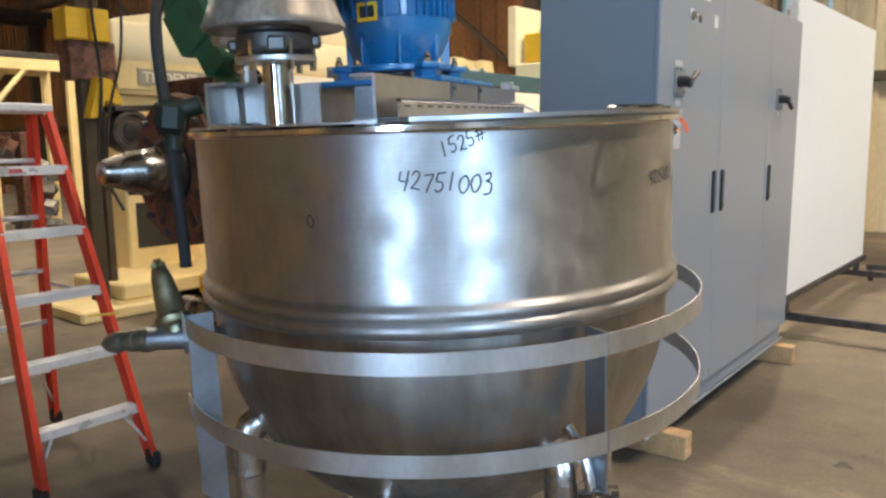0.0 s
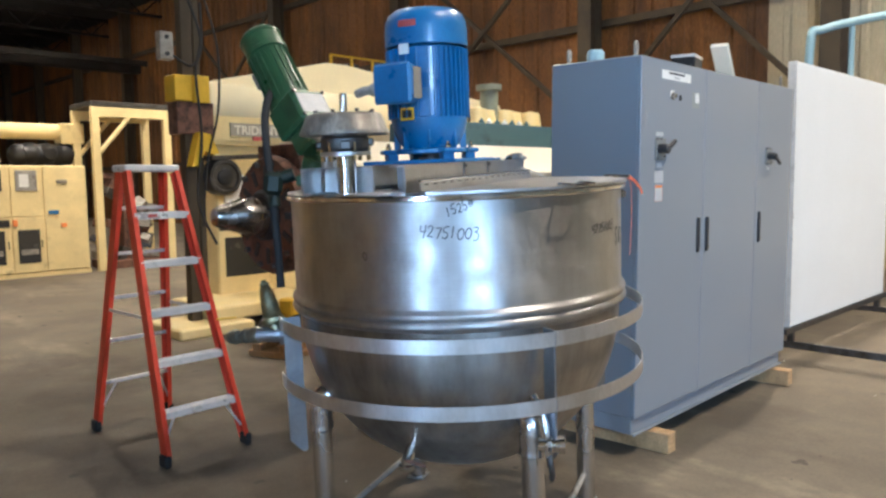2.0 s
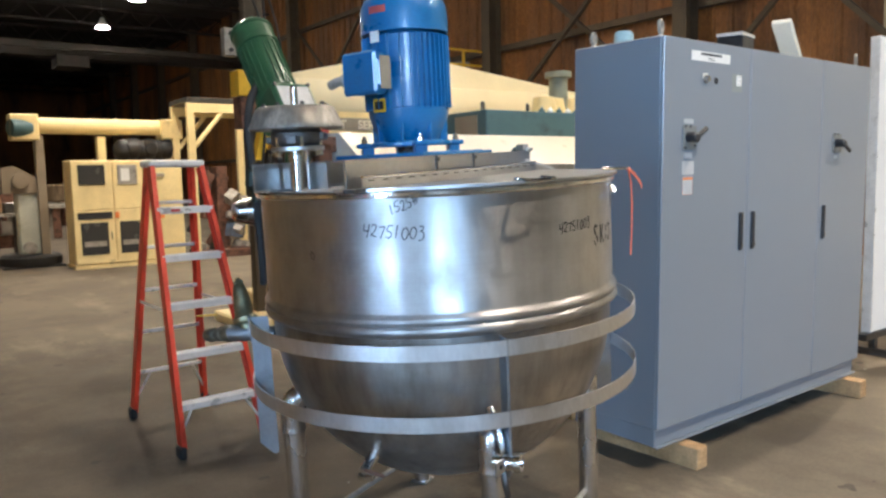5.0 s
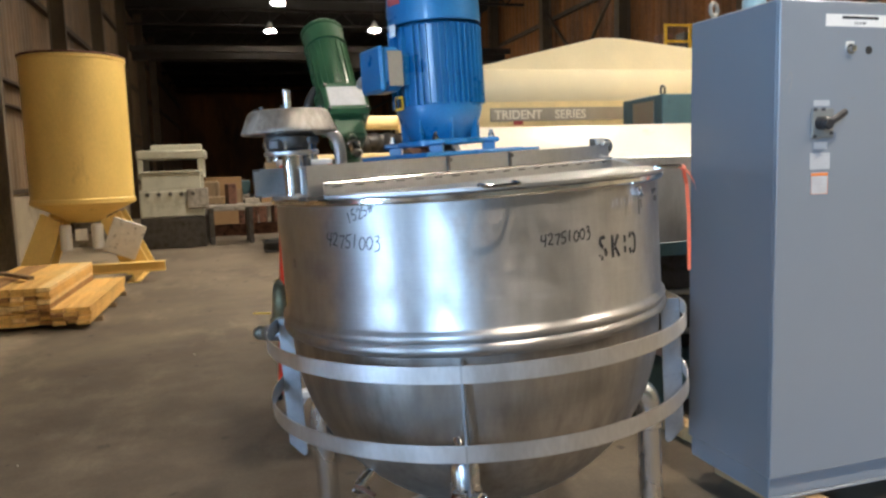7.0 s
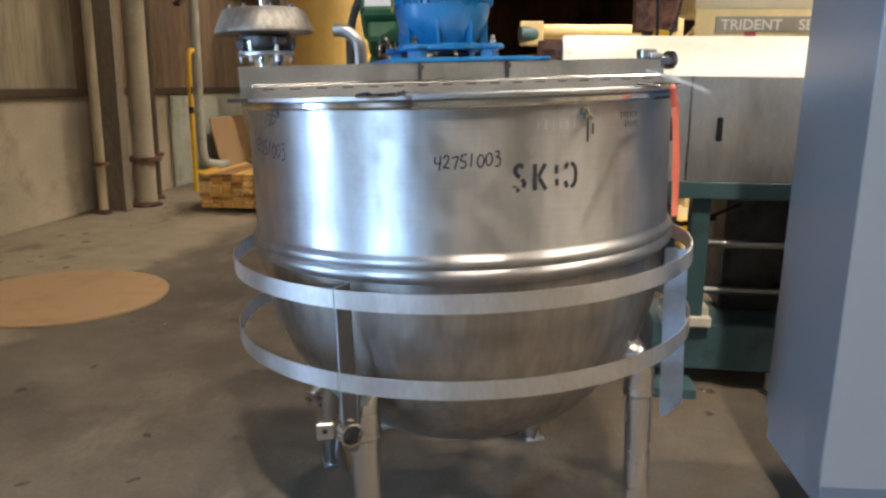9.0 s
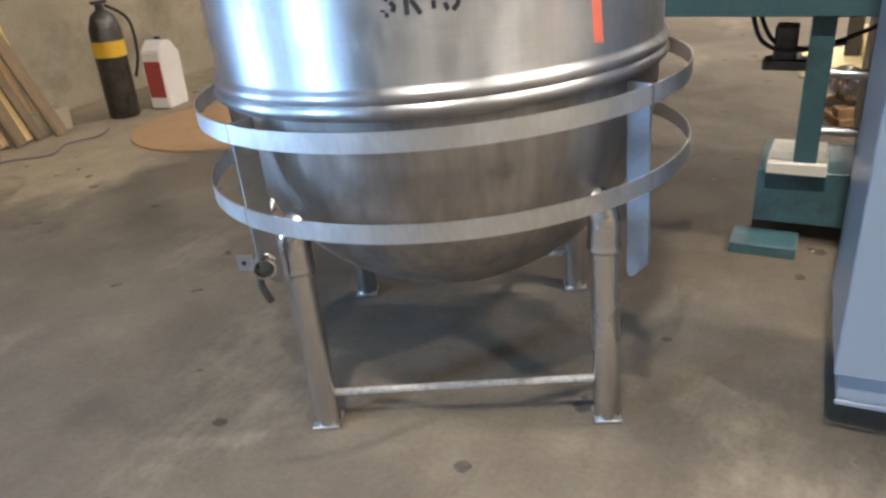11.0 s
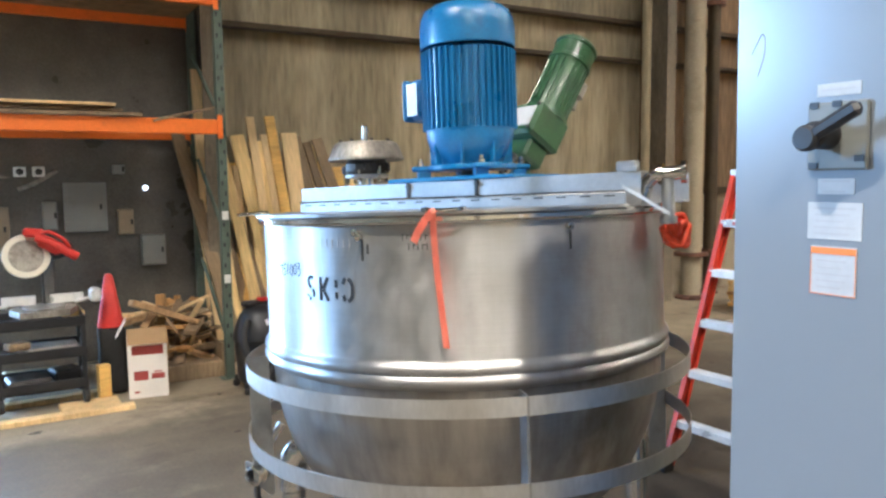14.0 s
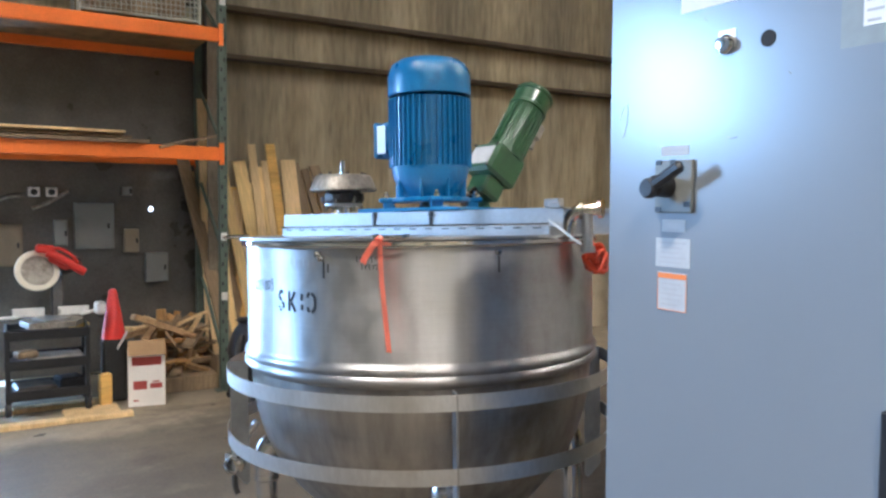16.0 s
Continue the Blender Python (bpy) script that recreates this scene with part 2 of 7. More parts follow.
FLOOR_TONES = ((0.112, 0.092, 0.068), (0.150, 0.124, 0.090), (0.33, 0.273, 0.192), (0.072, 0.058, 0.044), (0.235, 0.196, 0.142))
CONCRETE = floor_concrete()
CONCRETE_WALL = material("concrete_wall", (0.42, 0.36, 0.255), 0.85, 0, 0.18, 1.2, 0.006, (0.20, 0.165, 0.11), 0.8, 0.5, 0.7, 50)
SHEETING = material("wall_sheeting", (0.36, 0.30, 0.185), 0.75, 0, 0.42, 1.1, 0.002, (0.50, 0.43, 0.285), 1.5, 0.52, 0.74, 18, (1, 1, 0.16))
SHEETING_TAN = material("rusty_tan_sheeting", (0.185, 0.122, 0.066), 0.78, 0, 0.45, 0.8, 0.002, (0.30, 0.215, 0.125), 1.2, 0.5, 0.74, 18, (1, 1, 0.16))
# the next two carry lamp warmth and daylight in their base colours
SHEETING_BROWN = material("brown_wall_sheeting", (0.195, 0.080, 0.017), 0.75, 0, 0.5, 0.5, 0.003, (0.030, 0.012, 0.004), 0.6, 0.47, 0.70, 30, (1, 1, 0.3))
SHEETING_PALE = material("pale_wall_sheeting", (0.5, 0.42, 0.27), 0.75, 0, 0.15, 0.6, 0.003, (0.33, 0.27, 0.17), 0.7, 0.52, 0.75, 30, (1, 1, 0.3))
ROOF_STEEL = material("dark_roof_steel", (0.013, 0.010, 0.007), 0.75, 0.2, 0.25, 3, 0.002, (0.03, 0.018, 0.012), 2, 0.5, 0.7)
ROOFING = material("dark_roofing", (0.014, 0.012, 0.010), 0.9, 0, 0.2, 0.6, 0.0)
DUSTY_STEEL = material("dusty_tan_steel", (0.21, 0.175, 0.125), 0.8, 0.1, 0.3, 2, 0.002, (0.10, 0.075, 0.05), 1.6, 0.48, 0.7, 40, (1, 1, 0.3))
GIRDER = material("brown_steel", (0.072, 0.053, 0.030), 0.7, 0.2, 0.25, 3, 0.002, (0.05, 0.03, 0.02), 2, 0.5, 0.7)
STAINLESS = kettle_steel("brushed_stainless", (0.455, 0.453, 0.452), (0.315, 0.278, 0.242), 0.415, 0.60)
STAINLESS_BOWL = kettle_steel("streaked_stainless", (0.435, 0.412, 0.384), (0.27, 0.243, 0.212), 0.40, 0.5, True)
LEG_STEEL = material("leg_stainless", (0.62, 0.61, 0.60), 0.24, 1, 0.08, 6, 0.0, (0.42, 0.40, 0.37), 3, 0.5, 0.75, 60, (1, 1, 0.4), 0.07)
BAND_STEEL = material("guard_band_steel", (0.66, 0.66, 0.66), 0.40, 1, 0.10, 5, 0.0, (0.46, 0.445, 0.42), 3, 0.5, 0.75, 70, (1, 1, 0.4), 0.08)
# machine cream made paler, strong lamp light put into the colour
LIT_CREAM = material("lit_cream_paint", (0.93, 0.80, 0.50), 0.45, 0, 0.05, 2, 0.001, (0.62, 0.48, 0.24), 2.2, 0.66, 0.82)
DIRTY_CAST = material("dirty_cast_cover", (0.30, 0.275, 0.235), 0.5, 0.35, 0.35, 7, 0.002, (0.09, 0.072, 0.055), 5, 0.46, 0.66, 60, (1, 1, 0.5))
PRESS_GREY = material("grey_green_press_paint", (0.47, 0.47, 0.385), 0.55, 0, 0.14, 2, 0.001, (0.26, 0.24, 0.18), 2.5, 0.52, 0.72)
PIPE_GREY = material("pale_grey_pipe_paint", (0.42, 0.42, 0.36), 0.55, 0, 0.15, 4, 0.001, (0.25, 0.22, 0.16), 3, 0.52, 0.7)
STAINLESS_SATIN = material("satin_stainless", (0.74, 0.715, 0.68), 0.36, 1, 0.08, 4, 0.0, (0.42, 0.385, 0.345), 2.2, 0.48, 0.75, 80, (1, 1, 0.3), 0.06)
STAINLESS_DULL = material("dull_stainless", (0.50, 0.50, 0.495), 0.40, 1, 0.08, 6, 0.0, (0.38, 0.36, 0.33), 3, 0.5, 0.75)
STAINLESS_POLISHED = material("polished_stainless", (0.64, 0.62, 0.59), 0.14, 1, 0.05, 8, 0.0, None, 1, .5, .7, 60, (1, 1, 1), 0.05)
BLUE_PAINT = material("blue_motor_paint", (0.017, 0.135, 0.325), 0.35, 0, 0.14, 8, 0.0015, (0.02, 0.07, 0.16), 6, 0.58, 0.75, 90, coat=0.25)
GREEN_PAINT = material("green_motor_paint", (0.030, 0.085, 0.034), 0.38, 0, 0.2, 7, 0.002, (0.012, 0.03, 0.018), 5, 0.52, 0.72, 80, coat=0.2)
DARK_GREEN = material("oily_dark_green", (0.012, 0.022, 0.016), 0.55, 0.2, 0.3, 9, 0.002)
GREY_PAINT = material("grey_cabinet_paint", (0.225, 0.249, 0.282), 0.28, 0, 0.008, 3.0, 0.00015, None, 0.9, 0.42, 0.85, 120, rough_spread=0.0, coat=0.12)
CREAM_PAINT = material("cream_machine_paint", (0.80, 0.64, 0.31), 0.45, 0, 0.1, 3, 0.001, (0.36, 0.27, 0.12), 2.5, 0.6, 0.78)
WHITE_PAINT = material("white_board_paint", (0.73, 0.73, 0.72), 0.5, 0, 0.03, 2, 0.0004, (0.6, 0.6, 0.6), 3, 0.66, 0.82)
HOOD_WHITE = material("white_hood_paint", (0.72, 0.68, 0.58), 0.4, 0, 0.06, 3, 0.0006, (0.42, 0.33, 0.22), 5, 0.6, 0.75)
TEAL_PAINT = material("teal_machine_paint", (0.062, 0.125, 0.14), 0.45, 0, 0.12, 3, 0.001, (0.035, 0.05, 0.05), 3, 0.55, 0.75)
YELLOW_PAINT = material("yellow_safety_paint", (0.75, 0.46, 0.02), 0.5, 0, 0.12, 4, 0.001, (0.3, 0.17, 0.02), 4, 0.6, 0.75)
YELLOW_TANK = material("yellow_tank_paint", (0.84, 0.60, 0.17), 0.5, 0, 0.08, 1.5, 0.001, (0.4, 0.24, 0.06), 2.0, 0.6, 0.8, 40, (1, 1, 0.4))
ORANGE_PAINT = material("orange_rack_paint", (0.86, 0.19, 0.010), 0.5, 0, 0.10, 4, 0.001, (0.45, 0.09, 0.012), 5, 0.64, 0.8)
RACK_GREEN = material("green_rack_paint", (0.095, 0.125, 0.098), 0.6, 0, 0.2, 6, 0.001, (0.12, 0.12, 0.1), 8, 0.58, 0.7)
LADDER_RED = material("red_fibreglass", (0.62, 0.055, 0.022), 0.45, 0, 0.12, 6, 0.0008, (0.35, 0.03, 0.02), 8, 0.58, 0.75)
ALUMINIUM = material("aluminium", (0.78, 0.77, 0.75), 0.36, 0.45, 0.08, 10, 0.0006, (0.5, 0.48, 0.45), 9, 0.55, 0.75)
CAST_GREY = material("grey_cast_iron", (0.34, 0.315, 0.275), 0.65, 0.2, 0.25, 9, 0.003, (0.14, 0.12, 0.10), 7, 0.5, 0.68)
RUST_IRON = material("rusty_brown_iron", (0.20, 0.10, 0.065), 0.75, 0.3, 0.3, 10, 0.003, (0.05, 0.03, 0.025), 8, 0.48, 0.65)
DARK_STEEL = material("dark_steel", (0.11, 0.105, 0.10), 0.42, 0.85, 0.2, 8, 0.001, (0.05, 0.04, 0.03), 6, 0.5, 0.7)
BAR_STEEL = material("blue_grey_bar_steel", (0.34, 0.36, 0.39), 0.46, 1, 0.08, 6, 0.0, (0.22, 0.22, 0.22), 3, 0.5, 0.75)
OLD_BRASS = material("tarnished_brass", (0.30, 0.275, 0.165), 0.36, 0.9, 0.25, 10, 0.001, (0.10, 0.10, 0.07), 8, 0.5, 0.68)
VALVE_GREEN = material("grimy_green_iron", (0.21, 0.205, 0.165), 0.36, 0.75, 0.25, 9, 0.002, (0.05, 0.045, 0.04), 7, 0.5, 0.68)
BLACK_BOARD = material("weathered_black_board", (0.092, 0.085, 0.074), 0.36, 0, 0.3, 2.5, 0.001, (0.13, 0.115, 0.10), 2.0, 0.55, 0.75)
BLACK_PLASTIC = material("black_plastic", (0.018, 0.018, 0.02), 0.42, 0, 0.2, 10, 0.0008)
BLACK_RUBBER = material("black_rubber", (0.02, 0.019, 0.018), 0.75, 0, 0.2, 12, 0.001)
RED_PLASTIC = material("red_plastic", (0.55, 0.03, 0.02), 0.4, 0, 0.1, 10, 0.0005)
PLANK_YELLOW = material("yellow_pine_planks", (0.80, 0.58, 0.24), 0.7, 0, 0.28, 5, 0.002, (0.50, 0.31, 0.11), 5, 0.52, 0.7, 50, (1, 1, 0.1))
PINE = material("pine_boards", (0.74, 0.54, 0.27), 0.7, 0, 0.25, 5, 0.002, (0.50, 0.33, 0.15), 4, 0.5, 0.7, 60, (1, 1, 0.12))
LUMBER_DARK = material("stained_lumber", (0.42, 0.23, 0.07), 0.75, 0, 0.3, 6, 0.002, (0.20, 0.10, 0.03), 5, 0.45, 0.65, 60, (1, 0.12, 1))
PALE_GREEN = material("pale_green_panel", (0.42, 0.44, 0.36), 0.7, 0, 0.12, 1.5, 0.001, (0.25, 0.24, 0.17), 1.3, 0.5, 0.7)
WORN_STEEL = material("worn_bright_steel", (0.36, 0.34, 0.32), 0.28, 1, 0.15, 9, 0.0, (0.16, 0.13, 0.11), 6, 0.5, 0.7)
LUMBER = material("fresh_lumber", (0.74, 0.46, 0.12), 0.7, 0, 0.22, 6, 0.002, (0.45, 0.24, 0.06), 4, 0.5, 0.7, 60, (1, 0.12, 1))
OLD_WOOD = material("weathered_wood", (0.26, 0.185, 0.105), 0.8, 0, 0.3, 5, 0.003, (0.12, 0.085, 0.05), 4, 0.48, 0.66, 60, (1, 1, 0.15))
CARDBOARD = material("tan_hardboard", (0.37, 0.235, 0.115), 0.75, 0, 0.06, 2, 0.0008, (0.28, 0.17, 0.08), 2, 0.5, 0.75)
CARTON_WHITE = material("white_carton", (0.78, 0.74, 0.70), 0.7, 0, 0.05, 4, 0.0005)
PRINT_RED = material("red_print", (0.40, 0.07, 0.06), 0.6, 0, 0.08, 8, 0)
TAG_STOCK = material("soiled_tag_stock", (0.50, 0.48, 0.45), 0.6, 0, 0.1, 14, 0, (0.40, 0.37, 0.31), 9, 0.55, 0.75)
LABEL_STOCK = material("aged_label_stock", (0.50, 0.51, 0.52), 0.55, 0, 0.06, 12, 0)
GREY_GREEN = material("grey_green_pipe_paint", (0.20, 0.215, 0.165), 0.6, 0, 0.15, 5, 0.001, (0.12, 0.11, 0.08), 4, 0.5, 0.7)
PAPER = material("paper_label", (0.78, 0.77, 0.74), 0.6, 0, 0.04, 12, 0)
PAPER_GREY = material("grey_label_print", (0.46, 0.46, 0.47), 0.6, 0, 0.05, 12, 0)
TAPE = material("yellowed_tape", (0.27, 0.285, 0.27), 0.35, 0, 0.06, 12, 0)
PAPER_ORANGE = material("orange_label", (0.80, 0.24, 0.05), 0.6, 0, 0.04, 12, 0)
INK = material("black_ink", (0.02, 0.02, 0.022), 0.5, 0, 0.25, 40, 0)
RIBBON = material("pink_orange_ribbon", (1.0, 0.40, 0.27), 0.45, 0, 0.08, 20, 0.0005)
lt = RIBBON.node_tree
thin, both = lt.nodes.new("ShaderNodeBsdfTranslucent"), lt.nodes.new("ShaderNodeMixShader")
thin.inputs["Color"].default_value = (1.0, 0.36, 0.24, 1)
both.inputs[0].default_value = 0.4
lt.links.new(lt.nodes["Principled BSDF"].outputs[0], both.inputs[1])
lt.links.new(thin.outputs[0], both.inputs[2])
lt.links.new(both.outputs[0], lt.nodes["Material Output"].inputs["Surface"])
RIBBON_RED = material("red_orange_ribbon", (0.90, 0.10, 0.03), 0.45, 0, 0.12, 20, 0.0005)
CORD = material("purple_grey_cord", (0.10, 0.08, 0.12), 0.5, 0, 0.1, 10, 0)
TIMBER = material("sawn_timber", (0.42, 0.265, 0.125), 0.8, 0, 0.25, 8, 0.002, (0.22, 0.13, 0.06), 6, 0.5, 0.7)
ELECTRIC_GREY = material("grey_electrical_paint", (0.20, 0.205, 0.195), 0.5, 0, 0.06, 3, 0.0004, (0.14, 0.14, 0.13), 3, 0.55, 0.75)
DRAB_BOX = material("drab_tan_box_paint", (0.24, 0.19, 0.125), 0.6, 0, 0.1, 4, 0.0005)
RIBBON_GREEN = material("green_ribbon", (0.03, 0.55, 0.10), 0.45, 0, 0.08, 20, 0.0005)
SCREEN = material("dark_screen", (0.035, 0.037, 0.04), 0.2, 0, 0.05, 3, 0)
SILVER_TRIM = material("silver_trim", (0.36, 0.33, 0.27), 0.4, 0.6, 0.08, 5, 0)
LETTER_WHITE = material("pale_letters", (0.75, 0.70, 0.58), 0.5, 0, 0.02, 5, 0)
BLUE_PIPE = material("pale_blue_pipe", (0.24, 0.36, 0.40), 0.5, 0, 0.12, 4, 0.001, (0.3, 0.24, 0.16), 4, 0.6, 0.75)
SPOT_GLOW = emitter("spot_glow", (0.95, 0.97, 1.0), 3)
BULB = emitter("lamp_bulb_glow", (1.0, 0.85, 0.60), 250)


# ---- mesh helpers ----
def box(bm, size, at=(0, 0, 0), rot=(0, 0, 0), bevel=0.0, m=None):
    """A block of that size centred at a place, turned by degrees, with bevelled edges."""
    mm = (m or Matrix()) @ pose(*at, *rot) @ Matrix.Diagonal((*size, 1))
    made = bmesh.ops.create_cube(bm, size=1.0, matrix=mm)
    if bevel:
        edges = list({e for v in made["verts"] for e in v.link_edges})
        bmesh.ops.bevel(bm, geom=edges, offset=bevel, segments=1, affect='EDGES', clamp_overlap=True)
    return bm


def lathe(bm, profile, seg=48, m=None, start=0.0, sweep=360.0):
    """Turns a profile of (radius, z) about the z axis."""
    m = m or Matrix()
    full = sweep >= 359.9
    steps = seg if full else seg + 1
    rings = []
    for r, z in profile:
        if r < 1e-6:
            rings.append([bm.verts.new(m @ Vector((0, 0, z)))])
        else:
            rings.append([bm.verts.new(m @ Vector((r * math.cos(radians(start + sweep * i / seg)), r * math.sin(radians(start + sweep * i / seg)), z))) for i in range(steps)])
    for a, b in zip(rings, rings[1:]):
        for i in range(seg):
            j = (i + 1) % steps if full else i + 1
            if len(a) == 1 and len(b) == 1:
                continue
            quad = [a[0]] if len(a) == 1 else [a[i], a[j]]
            quad += [b[0]] if len(b) == 1 else [b[j], b[i]]
            bm.faces.new(quad)
    return bm


def rod(bm, a, b, r, r2=None, seg=16, caps=True):
    """A round bar from a to b, tapering from r to r2."""
    a, b = Vector(a), Vector(b)
    way = b - a
    m = Matrix.Translation(a) @ way.to_track_quat('Z', 'Y').to_matrix().to_4x4()
    r2 = r if r2 is None else r2
    prof = [(r, 0), (r2, way.length)]
    if caps:
        prof = [(0, 0)] + prof + [(0, way.length)]
    return lathe(bm, prof, seg, m)


def tube(bm, points, r, seg=10, closed_ends=True):
    """A pipe through the points, smoothed by Catmull-Rom."""
    pts = [Vector(p) for p in points]
    path = []
    for i in range(len(pts) - 1):
        p0, p1, p2, p3 = pts[max(i - 1, 0)], pts[i], pts[i + 1], pts[min(i + 2, len(pts) - 1)]
        for k in range(6):
            t = k / 6
            path.append(0.5 * ((2 * p1) + (p2 - p0) * t + (2 * p0 - 5 * p1 + 4 * p2 - p3) * t * t + (3 * p1 - p0 - 3 * p2 + p3) * t ** 3))
    path.append(pts[-1])
    rings, up = [], None
    for i, p in enumerate(path):
        way = (path[min(i + 1, len(path) - 1)] - path[max(i - 1, 0)]).normalized()
        if up is None:
            up = way.orthogonal().normalized()
        up = (up - way * up.dot(way)).normalized()
        side = way.cross(up)
        rings.append([bm.verts.new(p + r * (math.cos(6.28318 * k / seg) * up + math.sin(6.28318 * k / seg) * side)) for k in range(seg)])
    for a, b in zip(rings, rings[1:]):
        for k in range(seg):
            bm.faces.new([a[k], a[(k + 1) % seg], b[(k + 1) % seg], b[k]])
    if closed_ends:
        bm.faces.new(rings[0][::-1])
        bm.faces.new(rings[-1])
    return bm


def prism(bm, outline, depth, m=None):
    """A plate with that outline in x and y, of that depth in z."""
    m = m or Matrix()
    low = [bm.verts.new(m @ Vector((x, y, 0))) for x, y in outline]
    high = [bm.verts.new(m @ Vector((x, y, depth))) for x, y in outline]
    bm.faces.new(low[::-1])
    bm.faces.new(high)
    n = len(low)
    for i in range(n):
        bm.faces.new([low[i], low[(i + 1) % n], high[(i + 1) % n], high[i]])
    return bm


def strip(bm, points, across, thick=0.0008):
    """A ribbon through the points; across is its half width as a vector."""
    a = Vector(across)
    top = [[bm.verts.new(Vector(p) + s * a + Vector((0, 0, 0))) for s in (-1, 1)] for p in points]
    for p, q in zip(top, top[1:]):
        bm.faces.new([p[0], p[1], q[1], q[0]])
    bmesh.ops.solidify(bm, geom=bm.faces[:], thickness=thick)
    return bm


def finish(name, bm, mat, smooth=35.0):
    bmesh.ops.recalc_face_normals(bm, faces=bm.faces[:])
    me = bpy.data.meshes.new(name)
    for f in bm.faces:
        f.smooth = True
    for e in bm.edges:
        if len(e.link_faces) == 2 and e.calc_face_angle(0) > radians(smooth):
            e.smooth = False
    bm.to_mesh(me)
    bm.free()
    me.materials.append(mat)
    return me


def part(name, bm, mat, parent, label="", smooth=35.0):
    """Links a bmesh as one mesh under a thing or a part, in the thing's frame."""
    ob = new(name, finish(name, bm, mat, smooth))
    ob.parent = parent
    if label:
        tagged(ob, label)
    return ob


def thing(name, m, label, category, group="", kind=""):
    ob = new(name)
    ob.empty_display_size = 0.1
    ob.matrix_world = m
    return tagged(ob, label, category, group, kind)


def solid(name, bm, mat, m, label, category="", group="", kind="", smooth=35.0):
    """A thing or a piece of the setting that is one mesh."""
    ob = new(name, finish(name, bm, mat, smooth))
    ob.matrix_world = m
    return tagged(ob, label, category, group, kind)


def B():
    return bmesh.new()


def lettering(text, size, place, name, mat, parent, thick=0.0006, shear=0.0, bold=0.0):
    """Raised lettering in the built-in font; place maps a flat point (x, y, depth) to the thing's frame."""
    cu = bpy.data.curves.new(name, 'FONT')
    cu.body, cu.size, cu.extrude, cu.shear, cu.resolution_u, cu.offset = text, size, thick, shear, 3, bold
    cu.align_x = 'LEFT'
    tmp = bpy.data.objects.new(name, cu)
    scene.collection.objects.link(tmp)
    bpy.context.view_layer.update()
    me = bpy.data.meshes.new_from_object(tmp.evaluated_get(bpy.context.evaluated_depsgraph_get()))
    bpy.data.objects.remove(tmp)
    bpy.data.curves.remove(cu)
    for v in me.vertices:
        v.co = place(v.co.x, v.co.y, v.co.z)
    me.materials.clear()
    me.materials.append(mat)
    ob = new(name, me)
    ob.parent = parent
    return ob

# ---- the hall ----
bm = B()
box(bm, (62, 112, 0.3), (11, 30, -0.15))
floor = solid("floor", bm, CONCRETE, G, "worn grey-brown concrete floor with dark stains", "floor", kind="structure")


def corrugated(length, z0, z1, pitch=0.3, depth=0.008):
    """Ribbed sheeting that runs along y and faces +x."""
    bm = B()
    outline = []
    y = 0.0
    while y < length - 1e-6:
        for dy, dx in ((0, 0), (pitch * 0.62, 0), (pitch * 0.70, depth), (pitch * 0.92, depth)):
            if y + dy <= length:
                outline.append((y + dy, dx))
        y += pitch
    outline.append((length, 0))
    rows = [[bm.verts.new((dx, yy, z)) for yy, dx in outline] for z in (z0, z1)]
    back = [[bm.verts.new((-0.06, yy, z)) for yy in (0, length)] for z in (z0, z1)]
    for i in range(len(outline) - 1):
        bm.faces.new([rows[0][i], rows[0][i + 1], rows[1][i + 1], rows[1][i]])
    bm.faces.new([back[0][0], back[0][1], back[1][1], back[1][0]])
    for k in (0, 1):
        bm.faces.new([rows[k][0], *rows[k][1:], back[k][1], back[k][0]])
    bm.faces.new([rows[0][0], rows[1][0], back[1][0], back[0][0]])
    bm.faces.new([rows[0][-1], rows[1][-1], back[1][1], back[0][1]])
    return bm


ROOF = 10.0
U_S, U_N, V_E, V_W = -3.5, 14.5, -17.0, 72.0
SMALL = (-1.5, -0.2, 2.35)   # from, to, head height of the small door
BIG = (-8.50, -6.30, 4.50)
# long wall with its plinth of concrete, ribbed sheets above, and two openings
bm = B()
for a, b in ((V_E, BIG[0]), (BIG[1], SMALL[0]), (SMALL[1], V_W)):
    box(bm, (0.3, b - a, 1.5), (U_S - 0.15, (a + b) / 2, 0.75), bevel=0.01)
tagged(solid("wall_south", bm, CONCRETE_WALL, G, "stained tan concrete plinth of the long wall", "wall", kind="structure"))
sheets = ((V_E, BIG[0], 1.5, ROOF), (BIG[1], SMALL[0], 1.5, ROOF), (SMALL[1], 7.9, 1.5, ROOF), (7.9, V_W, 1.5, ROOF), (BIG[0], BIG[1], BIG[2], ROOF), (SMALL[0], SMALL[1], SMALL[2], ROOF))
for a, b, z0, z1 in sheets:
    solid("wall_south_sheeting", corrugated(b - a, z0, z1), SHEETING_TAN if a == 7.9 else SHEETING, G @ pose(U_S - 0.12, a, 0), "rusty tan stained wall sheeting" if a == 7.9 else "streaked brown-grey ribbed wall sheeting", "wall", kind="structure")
# girts along the long wall
for z, d in ((1.53, 0.10), (3.36, 0.055), (3.88, 0.06), (6.2, 0.14), (8.2, 0.14)):
    bm = B()
    for a, b in ((V_E, BIG[0]), (BIG[1], SMALL[0]), (SMALL[1], V_W)):
        box(bm, (0.16, b - a, d), (U_S - 0.005, (a + b) / 2, z), bevel=0.008)
    solid("trim_girt", bm, GIRDER, G, "dusty brown steel girt on the long wall", "girt", kind="structure")
